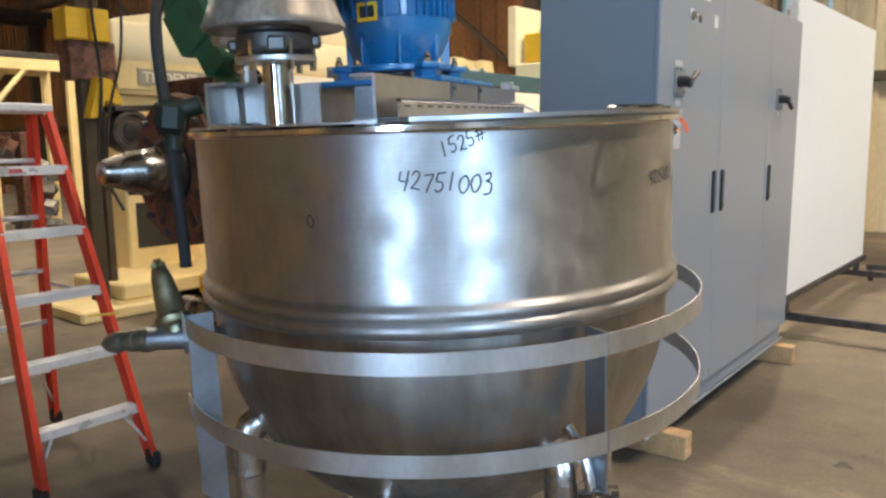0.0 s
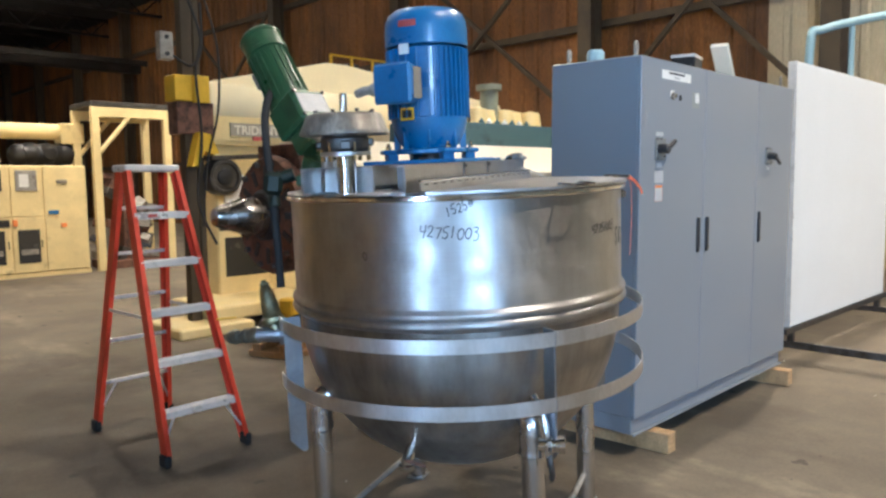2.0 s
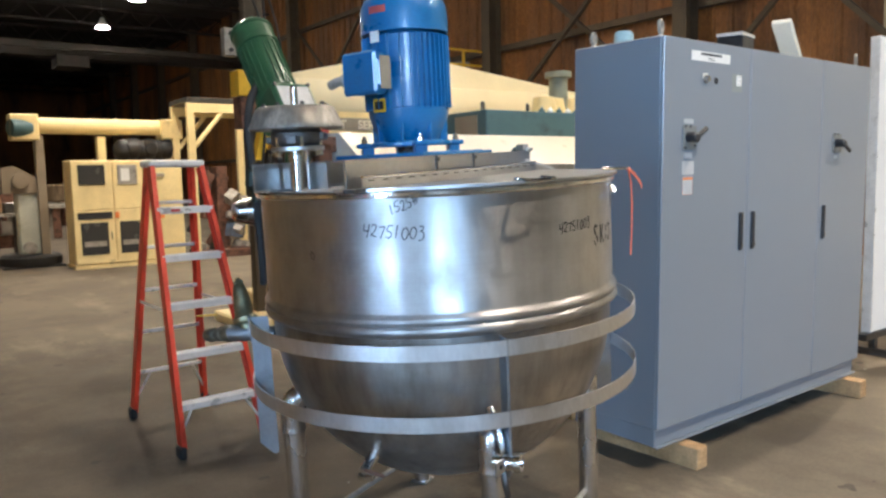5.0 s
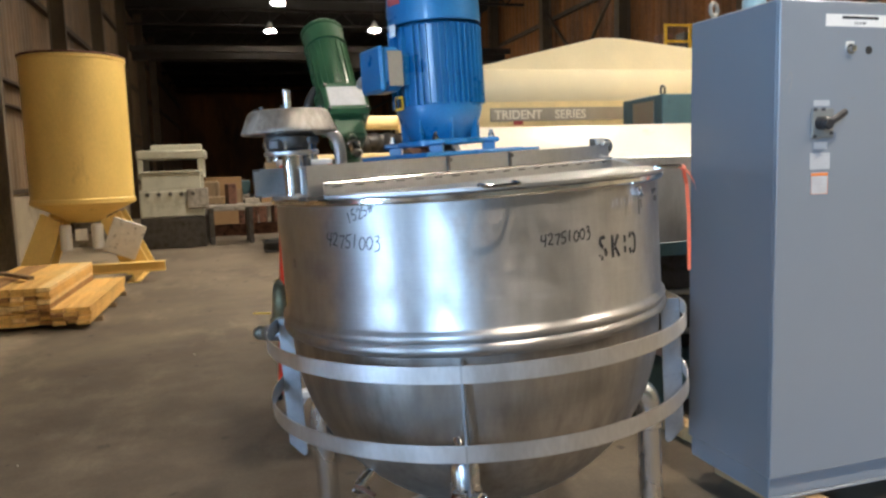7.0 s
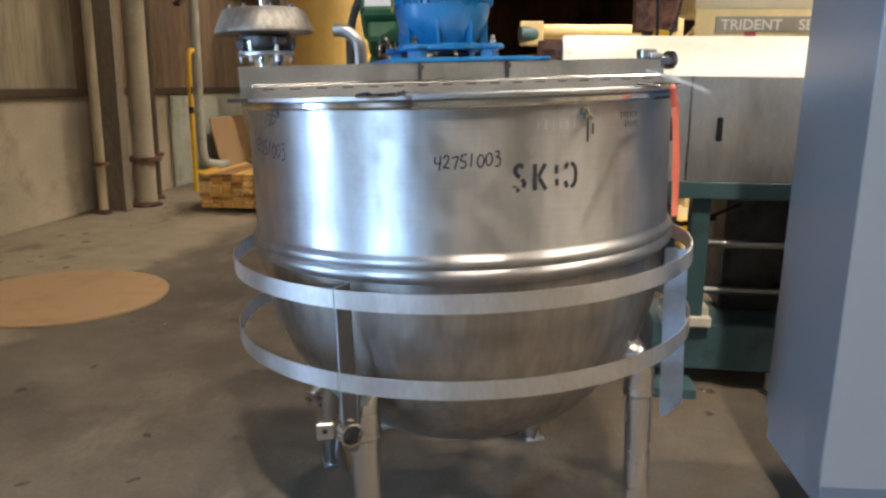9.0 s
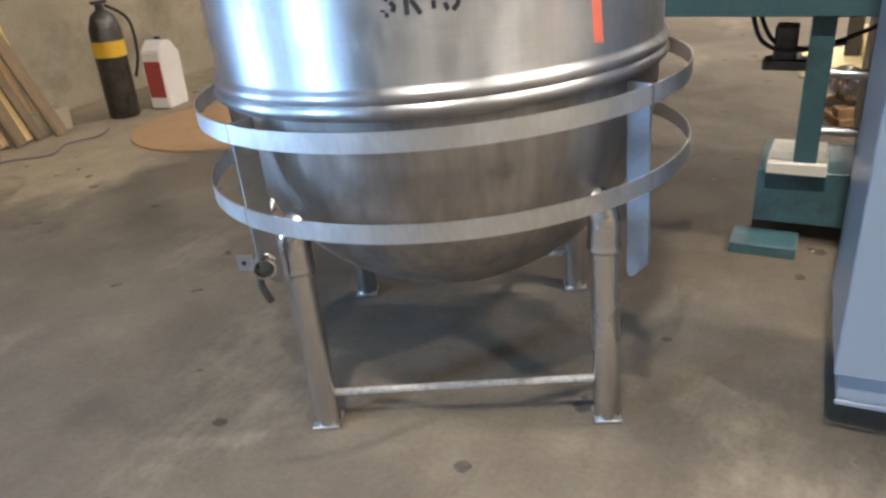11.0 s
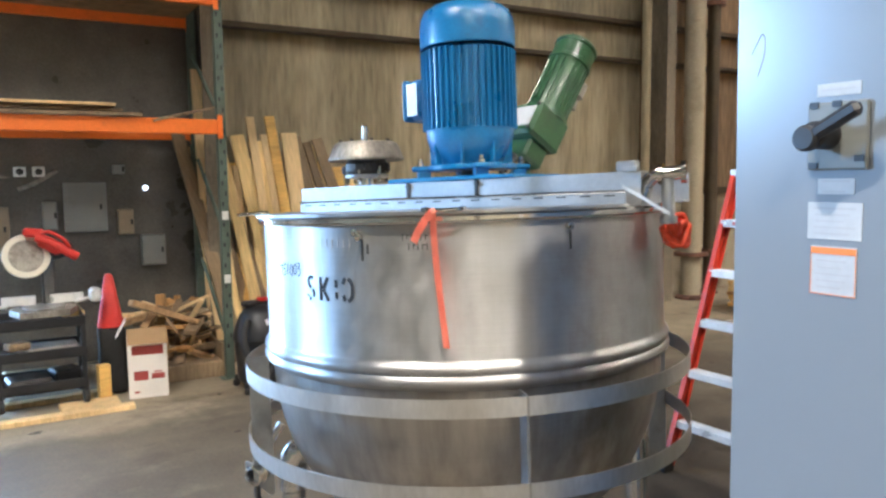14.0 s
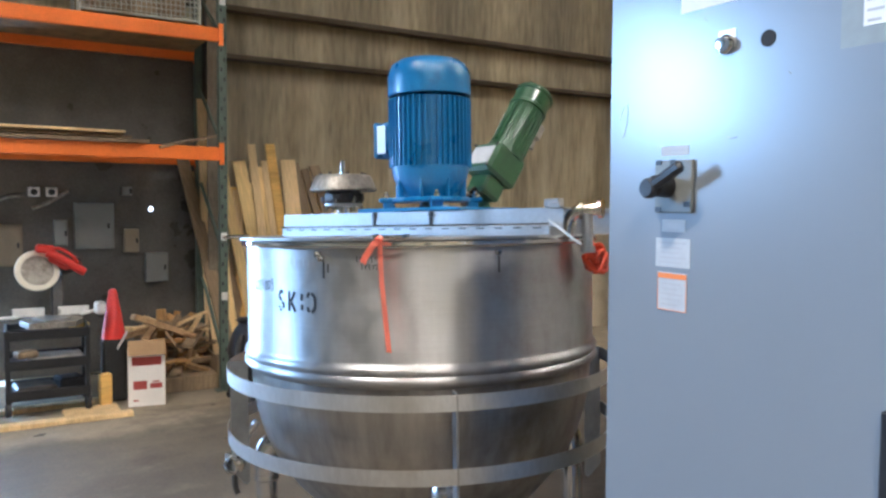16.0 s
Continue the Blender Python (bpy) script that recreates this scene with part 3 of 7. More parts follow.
# columns of the long wall
for v in (-12.6, -4.3, 1.66, 7.9, 14.4, 20.8, 27.2, 33.6, 40, 46.4):
    bm = B()
    wide = 0.13 if 1 < v < 2 else 0.17
    box(bm, (0.03, wide, ROOF), (U_S + 0.10, v, ROOF / 2))
    box(bm, (0.03, wide, ROOF), (U_S + 0.46, v, ROOF / 2))
    box(bm, (0.33, 0.022, ROOF), (U_S + 0.28, v, ROOF / 2))
    solid("column", bm, DUSTY_STEEL if 1 < v < 16 else GIRDER, G, "dusty brown steel wall column of rolled section", "column", kind="structure")
# far long wall: two sorts of panel, daylight and lamp tones put into their colours
for a, b, mat, words in ((V_E, 5.15, SHEETING_PALE, "pale yellow wall sheeting, daylight tone in its colour"), (5.15, V_W, SHEETING_BROWN, "rust-brown wall sheeting, warm lamp tone in its colour")):
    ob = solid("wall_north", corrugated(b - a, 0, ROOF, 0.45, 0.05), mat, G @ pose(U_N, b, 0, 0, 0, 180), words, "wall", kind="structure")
for z in (2.6, 5.2, 7.8):
    bm = B()
    box(bm, (0.16, V_W - V_E, 0.16), (U_N - 0.14, (V_W + V_E) / 2, z))
    solid("trim_girt", bm, GIRDER, G, "dark brown steel girt on the far wall", "girt", kind="structure")
cols = [-10, -4, 3.8, 9, 15.5, 22, 28.5, 35, 41.5, 48, 54.5, 61]
for v in cols:
    bm = B()
    box(bm, (0.03, 0.36, ROOF), (U_N - 0.25, v, ROOF / 2))
    box(bm, (0.03, 0.36, ROOF), (U_N - 0.65, v, ROOF / 2))
    box(bm, (0.37, 0.025, ROOF), (U_N - 0.45, v, ROOF / 2))
    solid("column", bm, GIRDER, G, "dark brown steel column of the far wall", "column", kind="structure")
for a, b in zip(cols[1:], cols[2:]):
    if a in (3.8, 9, 22):
        for za, zb in ((2.8, 8.0), (8.0, 2.8)):
            bm = B()
            way = Vector((0, b - a, zb - za))
            m = Matrix.Translation((U_N - 0.45 + (0.06 if za < zb else -0.06), a, za)) @ way.to_track_quat('Y', 'Z').to_matrix().to_4x4()
            box(bm, (0.10, way.length, 0.10), (0, way.length / 2, 0), m=m)
            solid("cross_brace", bm, GIRDER, G, "diagonal brown steel wall brace", "brace", kind="structure")
# end walls
bm = B()
box(bm, (U_N - U_S + 0.9, 0.3, ROOF), ((U_N + U_S) / 2, V_W + 0.15, ROOF / 2))
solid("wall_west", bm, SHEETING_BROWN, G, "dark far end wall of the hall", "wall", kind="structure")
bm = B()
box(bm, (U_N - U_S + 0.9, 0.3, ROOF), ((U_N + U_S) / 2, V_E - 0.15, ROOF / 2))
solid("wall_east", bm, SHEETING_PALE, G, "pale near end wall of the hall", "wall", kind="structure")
bm = B()
box(bm, (U_N - U_S + 0.9, V_W - V_E + 0.6, 0.2), ((U_N + U_S) / 2, (V_W + V_E) / 2, ROOF + 0.1))
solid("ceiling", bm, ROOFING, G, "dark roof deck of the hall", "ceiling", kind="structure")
for v in range(-10, 70, 6):
    bm = B()
    box(bm, (U_N - U_S, 0.2, 0.12), ((U_N + U_S) / 2, v, ROOF - 0.10))
    box(bm, (U_N - U_S, 0.2, 0.10), ((U_N + U_S) / 2, v, ROOF - 0.85))
    k = U_S + 0.6
    while k < U_N - 0.6:
        rod(bm, (k, v, ROOF - 0.85), (k + 0.75, v, ROOF - 0.12), 0.035, seg=6)
        rod(bm, (k + 0.75, v, ROOF - 0.12), (k + 1.5, v, ROOF - 0.85), 0.035, seg=6)
        k += 1.5
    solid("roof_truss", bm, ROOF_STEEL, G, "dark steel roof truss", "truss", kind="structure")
# travelling crane bridge far down the hall
crane = thing("crane_bridge", G, "brown overhead travelling crane bridge far down the hall", "crane")
for name, size, at in (("girder", (U_N - U_S - 1.4, 0.5, 0.5), ((U_N + U_S) / 2, 33.0, 6.95)), ("hoist", (1.2, 1.4, 0.5), (6.2, 33.0, 6.55)), ("walkway", (U_N - U_S - 1.4, 0.12, 0.25), ((U_N + U_S) / 2, 32.1, 7.05))):
    bm = B()
    box(bm, size, at, bevel=0.02)
    part(name, bm, ROOF_STEEL, crane)


def high_bay(u, v):
    ob = thing("high_bay_light", hall(u, v, 8.55), "glowing high-bay lamp hanging from the dark roof", "ceiling lamp", "high-bay lamps")
    bm = B()
    lathe(bm, [(0.05, 0.42), (0.10, 0.40), (0.13, 0.25), (0.27, 0.0), (0.262, 0.0), (0.12, 0.24), (0.0, 0.3)], 20)
    part("reflector", bm, ALUMINIUM, ob)
    bm = B()
    rod(bm, (0, 0, 0.4), (0, 0, 1.46), 0.012, seg=6)
    part("hanger", bm, DARK_STEEL, ob)
    bm = B()
    lathe(bm, [(0, -0.02), (0.05, 0.0), (0.07, 0.06), (0.05, 0.13), (0.0, 0.16)], 14)
    part("bulb", bm, BULB, ob)
    # glowing ring added so the lamp shows from far off
    bm = B()
    lathe(bm, [(0.262, 0.0), (0.262, -0.035), (0.272, -0.035), (0.272, 0.0), (0.262, 0.0)], 24)
    part("lens_ring", bm, BULB, ob, "added glowing ring below the reflector")
    return ob


# fixtures for every lamp, the two added fill lamps included
for u, v, watts in BAYS:
    high_bay(u, v)

# ---- the steam-jacketed kettle ----
LEAN_AXIS = (math.sin(radians(60)), -math.cos(radians(60)), 0)
K = Matrix.Translation((0.05, 2.47, 0)) @ Matrix.Rotation(radians(2.26), 4, LEAN_AXIS)
R = 0.742
kettle = thing("mixing_kettle", K, "large brushed stainless steam-jacketed mixing kettle on four pipe legs", "kettle")


def ring(az, r, z=0.0):
    return (r * math.cos(radians(az)), r * math.sin(radians(az)), z)


# side wall with the rolled bead at its foot
bm = B()
lathe(bm, [(R - 0.006, 1.622), (R, 1.626), (R, 1.222), (R + 0.004, 1.212), (R + 0.013, 1.204), (R + 0.017, 1.193), (R + 0.013, 1.181), (R + 0.008, 1.175),
           (R + 0.014, 1.168), (R + 0.019, 1.157), (R + 0.015, 1.145), (R + 0.004, 1.135), (R - 0.010, 1.128), (R - 0.03, 1.126)], 128)
part("side_wall", bm, STAINLESS, kettle, "brushed stainless side wall with rolled beads", 60)
# jacket bowl
bm = B()
prof = [(R - 0.012, 1.128)]
for i in range(1, 25):
    a = i / 24 * math.pi / 2
    prof.append(((R - 0.012) * math.cos(a) ** 0.94, 1.118 - 0.736 * math.sin(a)))
prof[-1] = (0, 0.382)
lathe(bm, prof, 128)
part("jacket_bowl", bm, STAINLESS_BOWL, kettle, "rounded stainless steam jacket with drip streaks", 60)
# rolled rim
bm = B()
lathe(bm, [(R - 0.03, 1.622), (R + 0.016, 1.622), (R + 0.021, 1.628), (R + 0.021, 1.640), (R + 0.016, 1.646), (R - 0.03, 1.646)], 128)
part("rim", bm, STAINLESS_POLISHED, kettle)
# two flat half lids, hinged along the middle
BEAM = 76.7
BM = pose(0, 0, 0, 0, 0, BEAM - 90)    # y runs along the bridge, x to its hinge side


def half_disc(r, x0, sign, steps=40):
    a0 = math.acos(x0 * sign / r)
    pts = []
    for i in range(steps + 1):
        a = -a0 + 2 * a0 * i / steps
        pts.append((sign * r * math.cos(a), sign * r * math.sin(a)))
    return pts


bm = B()
prism(bm, half_disc(R + 0.026, 0.17, 1), 0.010, BM @ pose(0, 0, 1.647))
part("front_lid", bm, STAINLESS_DULL, kettle, "flat stainless half lid, closed")
bm = B()
prism(bm, half_disc(R + 0.012, -0.145, 1, 56), 0.005, BM @ pose(0, 0, 1.6465) @ Matrix.Diagonal((-1, 1, 1, 1)))
part("rear_lid", bm, STAINLESS_DULL, kettle, "flat stainless rear lid under the bridge")
# piano hinge, raised edge with slots
bm = B()
box(bm, (0.004, 1.46, 0.042), (0.152, 0.0, 1.672), m=BM)
hinge = part("hinge_leaf", bm, STAINLESS_DULL, kettle, "slotted piano hinge along the lid")
bm = B()
rod(bm, BM @ Vector((0.152, -0.73, 1.695)), BM @ Vector((0.152, 0.73, 1.695)), 0.006, seg=8)
part("hinge_knuckle", bm, STAINLESS_POLISHED, hinge)
for i in range(17):
    bm = B()
    box(bm, (0.003, 0.035, 0.005), (0.1555, -0.68 + i * 0.085, 1.683), m=BM)
    part("slot", bm, DARK_STEEL, hinge)
bm = B()
box(bm, (0.05, 0.09, 0.012), (0.155, -0.765, 1.652), m=BM)
part("hinge_end", bm, DARK_STEEL, hinge)
# bent rod handles that stick out past the rim
for az in (-46, 18):
    bm = B()
    for d in (-4.0, 4.0):
        box(bm, (0.03, 0.022, 0.012), ring(az + d, R + 0.012, 1.661), (0, 0, az), 0.003)
    tube(bm, [ring(az - 4, R + 0.0, 1.664), ring(az - 4, R + 0.05, 1.662), ring(az - 3.4, R + 0.082, 1.660), ring(az, R + 0.090, 1.659), ring(az + 3.4, R + 0.082, 1.660), ring(az + 4, R + 0.05, 1.662), ring(az + 4, R + 0.0, 1.664)], 0.006, 8)
    part("lid_handle", bm, STAINLESS_POLISHED, kettle, "small bent rod handle")
# hooks on the side
for az, z in ((-2.3, 1.585), (46.8, 1.60), (-3.2, 1.60)):
    bm = B()
    rod(bm, ring(az, R - 0.002, z), ring(az, R + 0.016, z), 0.011, seg=12)
    rod(bm, ring(az, R + 0.010, z), ring(az, R + 0.022, z - 0.006), 0.006, seg=8)
    part("stud", bm, STAINLESS_POLISHED, kettle)

# bridge: two channel beams
for name, x, y0, y1, mat in (("bridge_beam", 0.095, -0.765, 0.765, STAINLESS_DULL), ("bridge_beam", -0.325, -0.745, 0.765, STAINLESS_DULL)):
    bm = B()
    s = 1 if x > 0 else -1
    prism(bm, [(0.016 * s, 0), (0.016 * s, 0.105), (-0.045 * s, 0.105), (-0.045 * s, 0.098), (0.009 * s, 0.098), (0.009 * s, 0.007), (-0.045 * s, 0.007), (-0.045 * s, 0)],
          y1 - y0, BM @ pose(x, y1, 1.652, 90, 0, 0))
    part(name, bm, mat, kettle, "stainless channel beam across the top")
bm = B()
box(bm, (0.215, 0.012, 0.10), (-0.2155, -0.592, 1.703), m=BM)
part("end_plate", bm, STAINLESS_DULL, kettle)
bm = B()
box(bm, (0.19, 0.010, 0.095), (-0.014, -0.37, 1.7005), m=BM)
part("inner_plate", bm, BAR_STEEL, kettle, "blue-grey cross plate inside the bridge")
for y in (-0.17, 0.148):
    bm = B()
    box(bm, (0.006, 0.012, 0.105), (0.114, y, 1.704), m=BM)
    rod(bm, BM @ Vector((0.112, y + 0.004, 1.742)), BM @ Vector((0.124, y + 0.004, 1.742)), 0.009, seg=6)
    part("stiffener", bm, DARK_STEEL, kettle)
# vent pipe elbow beside the bridge's end
bm = B()
tube(bm, [BM @ Vector((0.03, 0.735, 1.655)), BM @ Vector((0.03, 0.745, 1.708)), BM @ Vector((0.026, 0.778, 1.742)), BM @ Vector((0.018, 0.83, 1.748)), BM @ Vector((0.008, 0.875, 1.75))], 0.023, 14)
lathe(bm, [(0.023, 0), (0.036, 0.0), (0.036, 0.016), (0.023, 0.016)], 20, BM @ pose(0.011, 0.858, 1.75, -90, 0, 12))
lathe(bm, [(0.023, 0), (0.034, 0.0), (0.034, 0.014), (0.023, 0.014)], 20, BM @ pose(0.024, 0.79, 1.745, -90, 0, 10))
lathe(bm, [(0.023, 0), (0.031, 0.0), (0.031, 0.012), (0.023, 0.012)], 20, BM @ pose(0.03, 0.742, 1.69))
elbow = part("vent_elbow", bm, STAINLESS_POLISHED, kettle, "polished pipe elbow with clamp ferrules")
bm = B()
rod(bm, BM @ Vector((0.018, 0.815, 1.742)), BM @ Vector((0.018, 0.818, 1.60)), 0.020, seg=14)
rod(bm, BM @ Vector((0.018, 0.818, 1.612)), BM @ Vector((0.018, 0.818, 1.588)), 0.027, seg=14)
part("drop_pipe", bm, STAINLESS_DULL, elbow)
bm = B()
strip(bm, [BM @ Vector((0.11, 0.70, 1.712)), BM @ Vector((0.17, 0.78, 1.682)), BM @ Vector((0.215, 0.85, 1.648)), BM @ Vector((0.235, 0.90, 1.625))], (0, 0, 0.006))
part("strap", bm, PAPER, kettle, "thin white plastic strap")
bm = B()
box(bm, (0.045, 0.065, 0.034), (0.09, 0.715, 1.7742), m=BM, bevel=0.005)
box(bm, (0.02, 0.05, 0.02), (0.12, 0.735, 1.764), m=BM, bevel=0.004)
part("bracket", bm, STAINLESS_DULL, kettle)

# blue motor
MX, MY = -0.105, -0.02
mount = B()
box(mount, (0.44, 0.50, 0.016), (MX, MY, 1.766), m=BM, bevel=0.003)
box(mount, (0.46, 0.34, 0.012), (MX, MY + 0.16, 1.7645), m=BM, bevel=0.003)
part("motor_plate", mount, BLUE_PAINT, kettle, "blue steel mounting plate")
MM = BM @ pose(MX, MY, -0.016)
bm = B()
lathe(bm, [(0.0, 1.975), (0.168, 1.975), (0.168, 2.275), (0.150, 2.29), (0.0, 2.29)], 48, MM)
lathe(bm, [(0.0, 1.818), (0.176, 1.818), (0.179, 1.822), (0.179, 1.834), (0.174, 1.838), (0.122, 1.842), (0.126, 1.852), (0.146, 1.880), (0.162, 1.915), (0.172, 1.950), (0.174, 1.975), (0.160, 1.985)], 48, MM)
motor = part("motor", bm, BLUE_PAINT, kettle, "blue painted vertical electric motor with cooling fins")
bm = B()
lathe(bm, [(0.183, 2.288), (0.187, 2.292), (0.186, 2.365), (0.181, 2.400), (0.168, 2.428), (0.140, 2.448), (0.06, 2.460), (0.0, 2.461)], 56, MM)
part("fan_cowl", bm, BLUE_PAINT, motor, "domed blue fan cowl")
for i in range(44):
    a = 360 * i / 44
    if 222 < (a + BEAM - 90) % 360 < 275 and i % 2:
        continue
    bm = B()
    box(bm, (0.022, 0.0045, 0.300), (0.176, 0, 2.125), m=MM @ pose(0, 0, 0, 0, 0, a))
    part("fin", bm, BLUE_PAINT, motor)
for i in range(4):
    a = 45 + 90 * i
    bm = B()
    box(bm, (0.085, 0.062, 0.020), (0.192, 0, 1.827), m=MM @ pose(0, 0, 0, 0, 0, a), bevel=0.006)
    part("mounting_lug", bm, BLUE_PAINT, motor)
    bm = B()
    box(bm, (0.050, 0.052, 0.028), (0.190, 0, 1.804), m=MM @ pose(0, 0, 0, 0, 0, a), bevel=0.003)
    part("spacer_block", bm, BLUE_PAINT, motor)
    bm = B()
    lathe(bm, [(0, 1.836), (0.013, 1.836), (0.013, 1.850), (0.008, 1.855), (0.008, 1.866), (0, 1.868)], 6, MM @ pose(0, 0, 0, 0, 0, a) @ pose(0.203, 0, 0))
    part("bolt", bm, STAINLESS_POLISHED, motor)
for i in range(8):
    bm = B()
    box(bm, (0.030, 0.010, 0.085), (0.150, 0.0, 1.880), m=MM @ pose(0, 0, 0, 0, 0, 45 * i + 22) @ pose(0, 0, 0, 0, 0, 0), bevel=0.003)
    part("foot_rib", bm, BLUE_PAINT, motor)
bm = B()
lathe(bm, [(0, 1.789), (0.055, 1.789), (0.055, 1.80), (0.04, 1.805), (0.04, 1.819), (0, 1.819)], 20, MM)
part("shaft_hub", bm, DARK_STEEL, motor)
TB = -112.0     # heading of the terminal box
TM = Matrix.Translation(MM.translation) @ pose(0, 0, 0, 0, 0, TB)
bm = B()
box(bm, (0.115, 0.185, 0.165), (0.232, 0, 2.115), m=TM, bevel=0.034)
box(bm, (0.09, 0.13, 0.12), (0.165, 0, 2.115), m=TM)
tbox = part("terminal_box", bm, BLUE_PAINT, motor, "blue terminal box")
bm = B()
box(bm, (0.022, 0.190, 0.170), (0.284, 0, 2.115), m=TM, bevel=0.010)
part("box_cover", bm, BLUE_PAINT, tbox)
bm = B()
box(bm, (0.06, 0.0016, 0.13), (0.232, 0.0935, 2.115), m=TM)
part("plate_label", bm, SILVER_TRIM, tbox, "pale metal label")
bm = B()
tube(bm, [TM @ Vector((0.24, -0.09, 2.10)), TM @ Vector((0.25, -0.16, 2.10)), TM @ Vector((0.24, -0.22, 2.09))], 0.020, 10)
lathe(bm, [(0.024, 0), (0.030, 0.01), (0.030, 0.03), (0.024, 0.04)], 10, TM @ pose(0.247, -0.10, 2.10, 90, 0, 0))
part("conduit_stub", bm, CAST_GREY, tbox, "grey conduit fitting")


def on_round(m, radius, size, z, az, thick=0.002, seg=5):
    """A label bent round the motor's side."""
    bm = B()
    w = math.degrees(size[0] / radius)
    outline = [ring(az - w / 2 + w * i / seg, radius) for i in range(seg + 1)] + [ring(az + w / 2 - w * i / seg, radius - thick) for i in range(seg + 1)]
    prism(bm, [(p[0], p[1]) for p in outline], size[1], m @ pose(0, 0, z - size[1] / 2))
    return bm


MC = Matrix.Translation(MM.translation)
part("red_label", on_round(MC, 0.1885, (0.085, 0.028), 2.375, -106), PRINT_RED, motor, "faded red label")
part("white_label", on_round(MC, 0.1885, (0.05, 0.045), 2.268, -112), PAPER, motor, "pale paper label")
part("warning_plate", on_round(MC, 0.184, (0.07, 0.055), 1.99, -112), YELLOW_PAINT, motor, "yellow and black warning plate")
part("warning_print", on_round(MC, 0.1848, (0.05, 0.034), 1.99, -112), INK, motor)

# pulley drive: stainless post, bearing, flat cast cover and shaft
PM = BM @ pose(-0.19, -0.655, 0.015)
bm = B()
lathe(bm, [(0, 1.632), (0.037, 1.632), (0.037, 1.80), (0.0, 1.80)], 28, PM)
part("agitator_post", bm, STAINLESS_POLISHED, kettle, "polished round post")
bm = B()
lathe(bm, [(0, 1.801), (0.080, 1.801), (0.092, 1.812), (0.095, 1.822), (0.095, 1.850), (0.088, 1.858), (0.088, 1.872), (0.0, 1.872)], 32, PM)
for k, (a, w, h) in enumerate(((25, 0.05, 0.030), (110, 0.035, 0.040), (205, 0.06, 0.028), (300, 0.045, 0.036))):
    box(bm, (0.026, w, h), (0.098, 0, 1.835 - 0.004 * k), m=PM @ pose(0, 0, 0, 0, 0, a), bevel=0.006)
bearing = part("bearing_housing", bm, DARK_STEEL, kettle, "dark grimy bearing housing")
bm = B()
lathe(bm, [(0, 1.785), (0.094, 1.785), (0.098, 1.788), (0.098, 1.798), (0.094, 1.801), (0, 1.801)], 32, PM)
part("bearing_flange", bm, STAINLESS_DULL, bearing, "bright steel flange under the bearing")
for i in range(6):
    bm = B()
    lathe(bm, [(0, 1.765), (0.009, 1.765), (0.009, 1.835), (0, 1.835)], 6, PM @ pose(*ring(60 * i + 20, 0.088)))
    part("bolt", bm, STAINLESS_POLISHED, bearing)
bm = B()
lathe(bm, [(0, 1.868), (0.150, 1.868), (0.165, 1.862), (0.172, 1.866), (0.172, 1.874), (0.166, 1.884), (0.150, 1.925), (0.143, 1.938), (0.132, 1.945), (0.05, 1.950), (0.03, 1.948), (0, 1.948)], 48, PM)
cover = part("drive_cover", bm, DIRTY_CAST, kettle, "stained grey cast drive cover")
for i in range(8):
    bm = B()
    lathe(bm, [(0, 1.94), (0.008, 1.94), (0.008, 1.957), (0, 1.957)], 6, PM @ pose(*ring(45 * i + 10, 0.115)))
    part("bolt", bm, DARK_STEEL, cover)
bm = B()
lathe(bm, [(0, 1.945), (0.014, 1.945), (0.014, 2.018), (0.011, 2.022), (0, 2.022)], 16, PM)
part("shaft_end", bm, STAINLESS_POLISHED, kettle)
bm = B()
tube(bm, [(-0.56, -0.13, 1.652), (-0.56, -0.13, 1.76), (-0.561, -0.131, 1.83), (-0.567, -0.139, 1.868), (-0.585, -0.163, 1.900), (-0.604, -0.190, 1.912), (-0.622, -0.214, 1.914)], 0.026, 16)
part("bent_pipe", bm, STAINLESS_DULL, kettle, "dull bent vent pipe standing on the lid")

# green gearmotor on the rear side, leaning outwards
low, top = Vector((-0.63, 0.015, 1.76)), Vector((-1.012, 0.249, 2.444))
axis = (top - low).normalized()
inward = Vector((0.86, -0.5, 0.0))
inward = (inward - axis * inward.dot(axis)).normalized()
side = axis.cross(inward)
GM = Matrix(((inward.x, side.x, axis.x, low.x), (inward.y, side.y, axis.y, low.y), (inward.z, side.z, axis.z, low.z), (0, 0, 0, 1)))
bm = B()
lathe(bm, [(0.0, 0.34), (0.090, 0.34), (0.096, 0.36), (0.096, 0.655), (0.092, 0.665), (0.0, 0.665)], 28, GM)
gear = part("gearmotor", bm, GREEN_PAINT, kettle, "dark green inclined gearmotor")
for i in range(22):
    bm = B()
    box(bm, (0.008, 0.004, 0.26), (0.098, 0, 0.52), m=GM @ pose(0, 0, 0, 0, 0, 360 / 22 * i))
    part("fin", bm, GREEN_PAINT, gear)
bm = B()
lathe(bm, [(0.098, 0.655), (0.106, 0.658), (0.106, 0.676), (0.101, 0.680), (0.101, 0.748), (0.107, 0.752), (0.107, 0.764), (0.092, 0.782), (0.055, 0.790), (0.0, 0.790)], 28, GM)
box(bm, (0.03, 0.05, 0.016), (0.06, 0, 0.793), m=GM, bevel=0.004)
part("fan_cowl", bm, GREEN_PAINT, gear)
bm = B()
box(bm, (0.21, 0.21, 0.17), (0.022, 0, 0.275), m=GM, bevel=0.016)
lathe(bm, [(0.0, 0.345), (0.112, 0.345), (0.112, 0.368), (0.0, 0.368)], 28, GM)
box(bm, (0.13, 0.15, 0.11), (0.012, 0, 0.145), m=GM, bevel=0.014)
part("gear_case", bm, GREEN_PAINT, gear)
for y in (-0.07, 0.07):
    for z in (0.21, 0.34):
        bm = B()
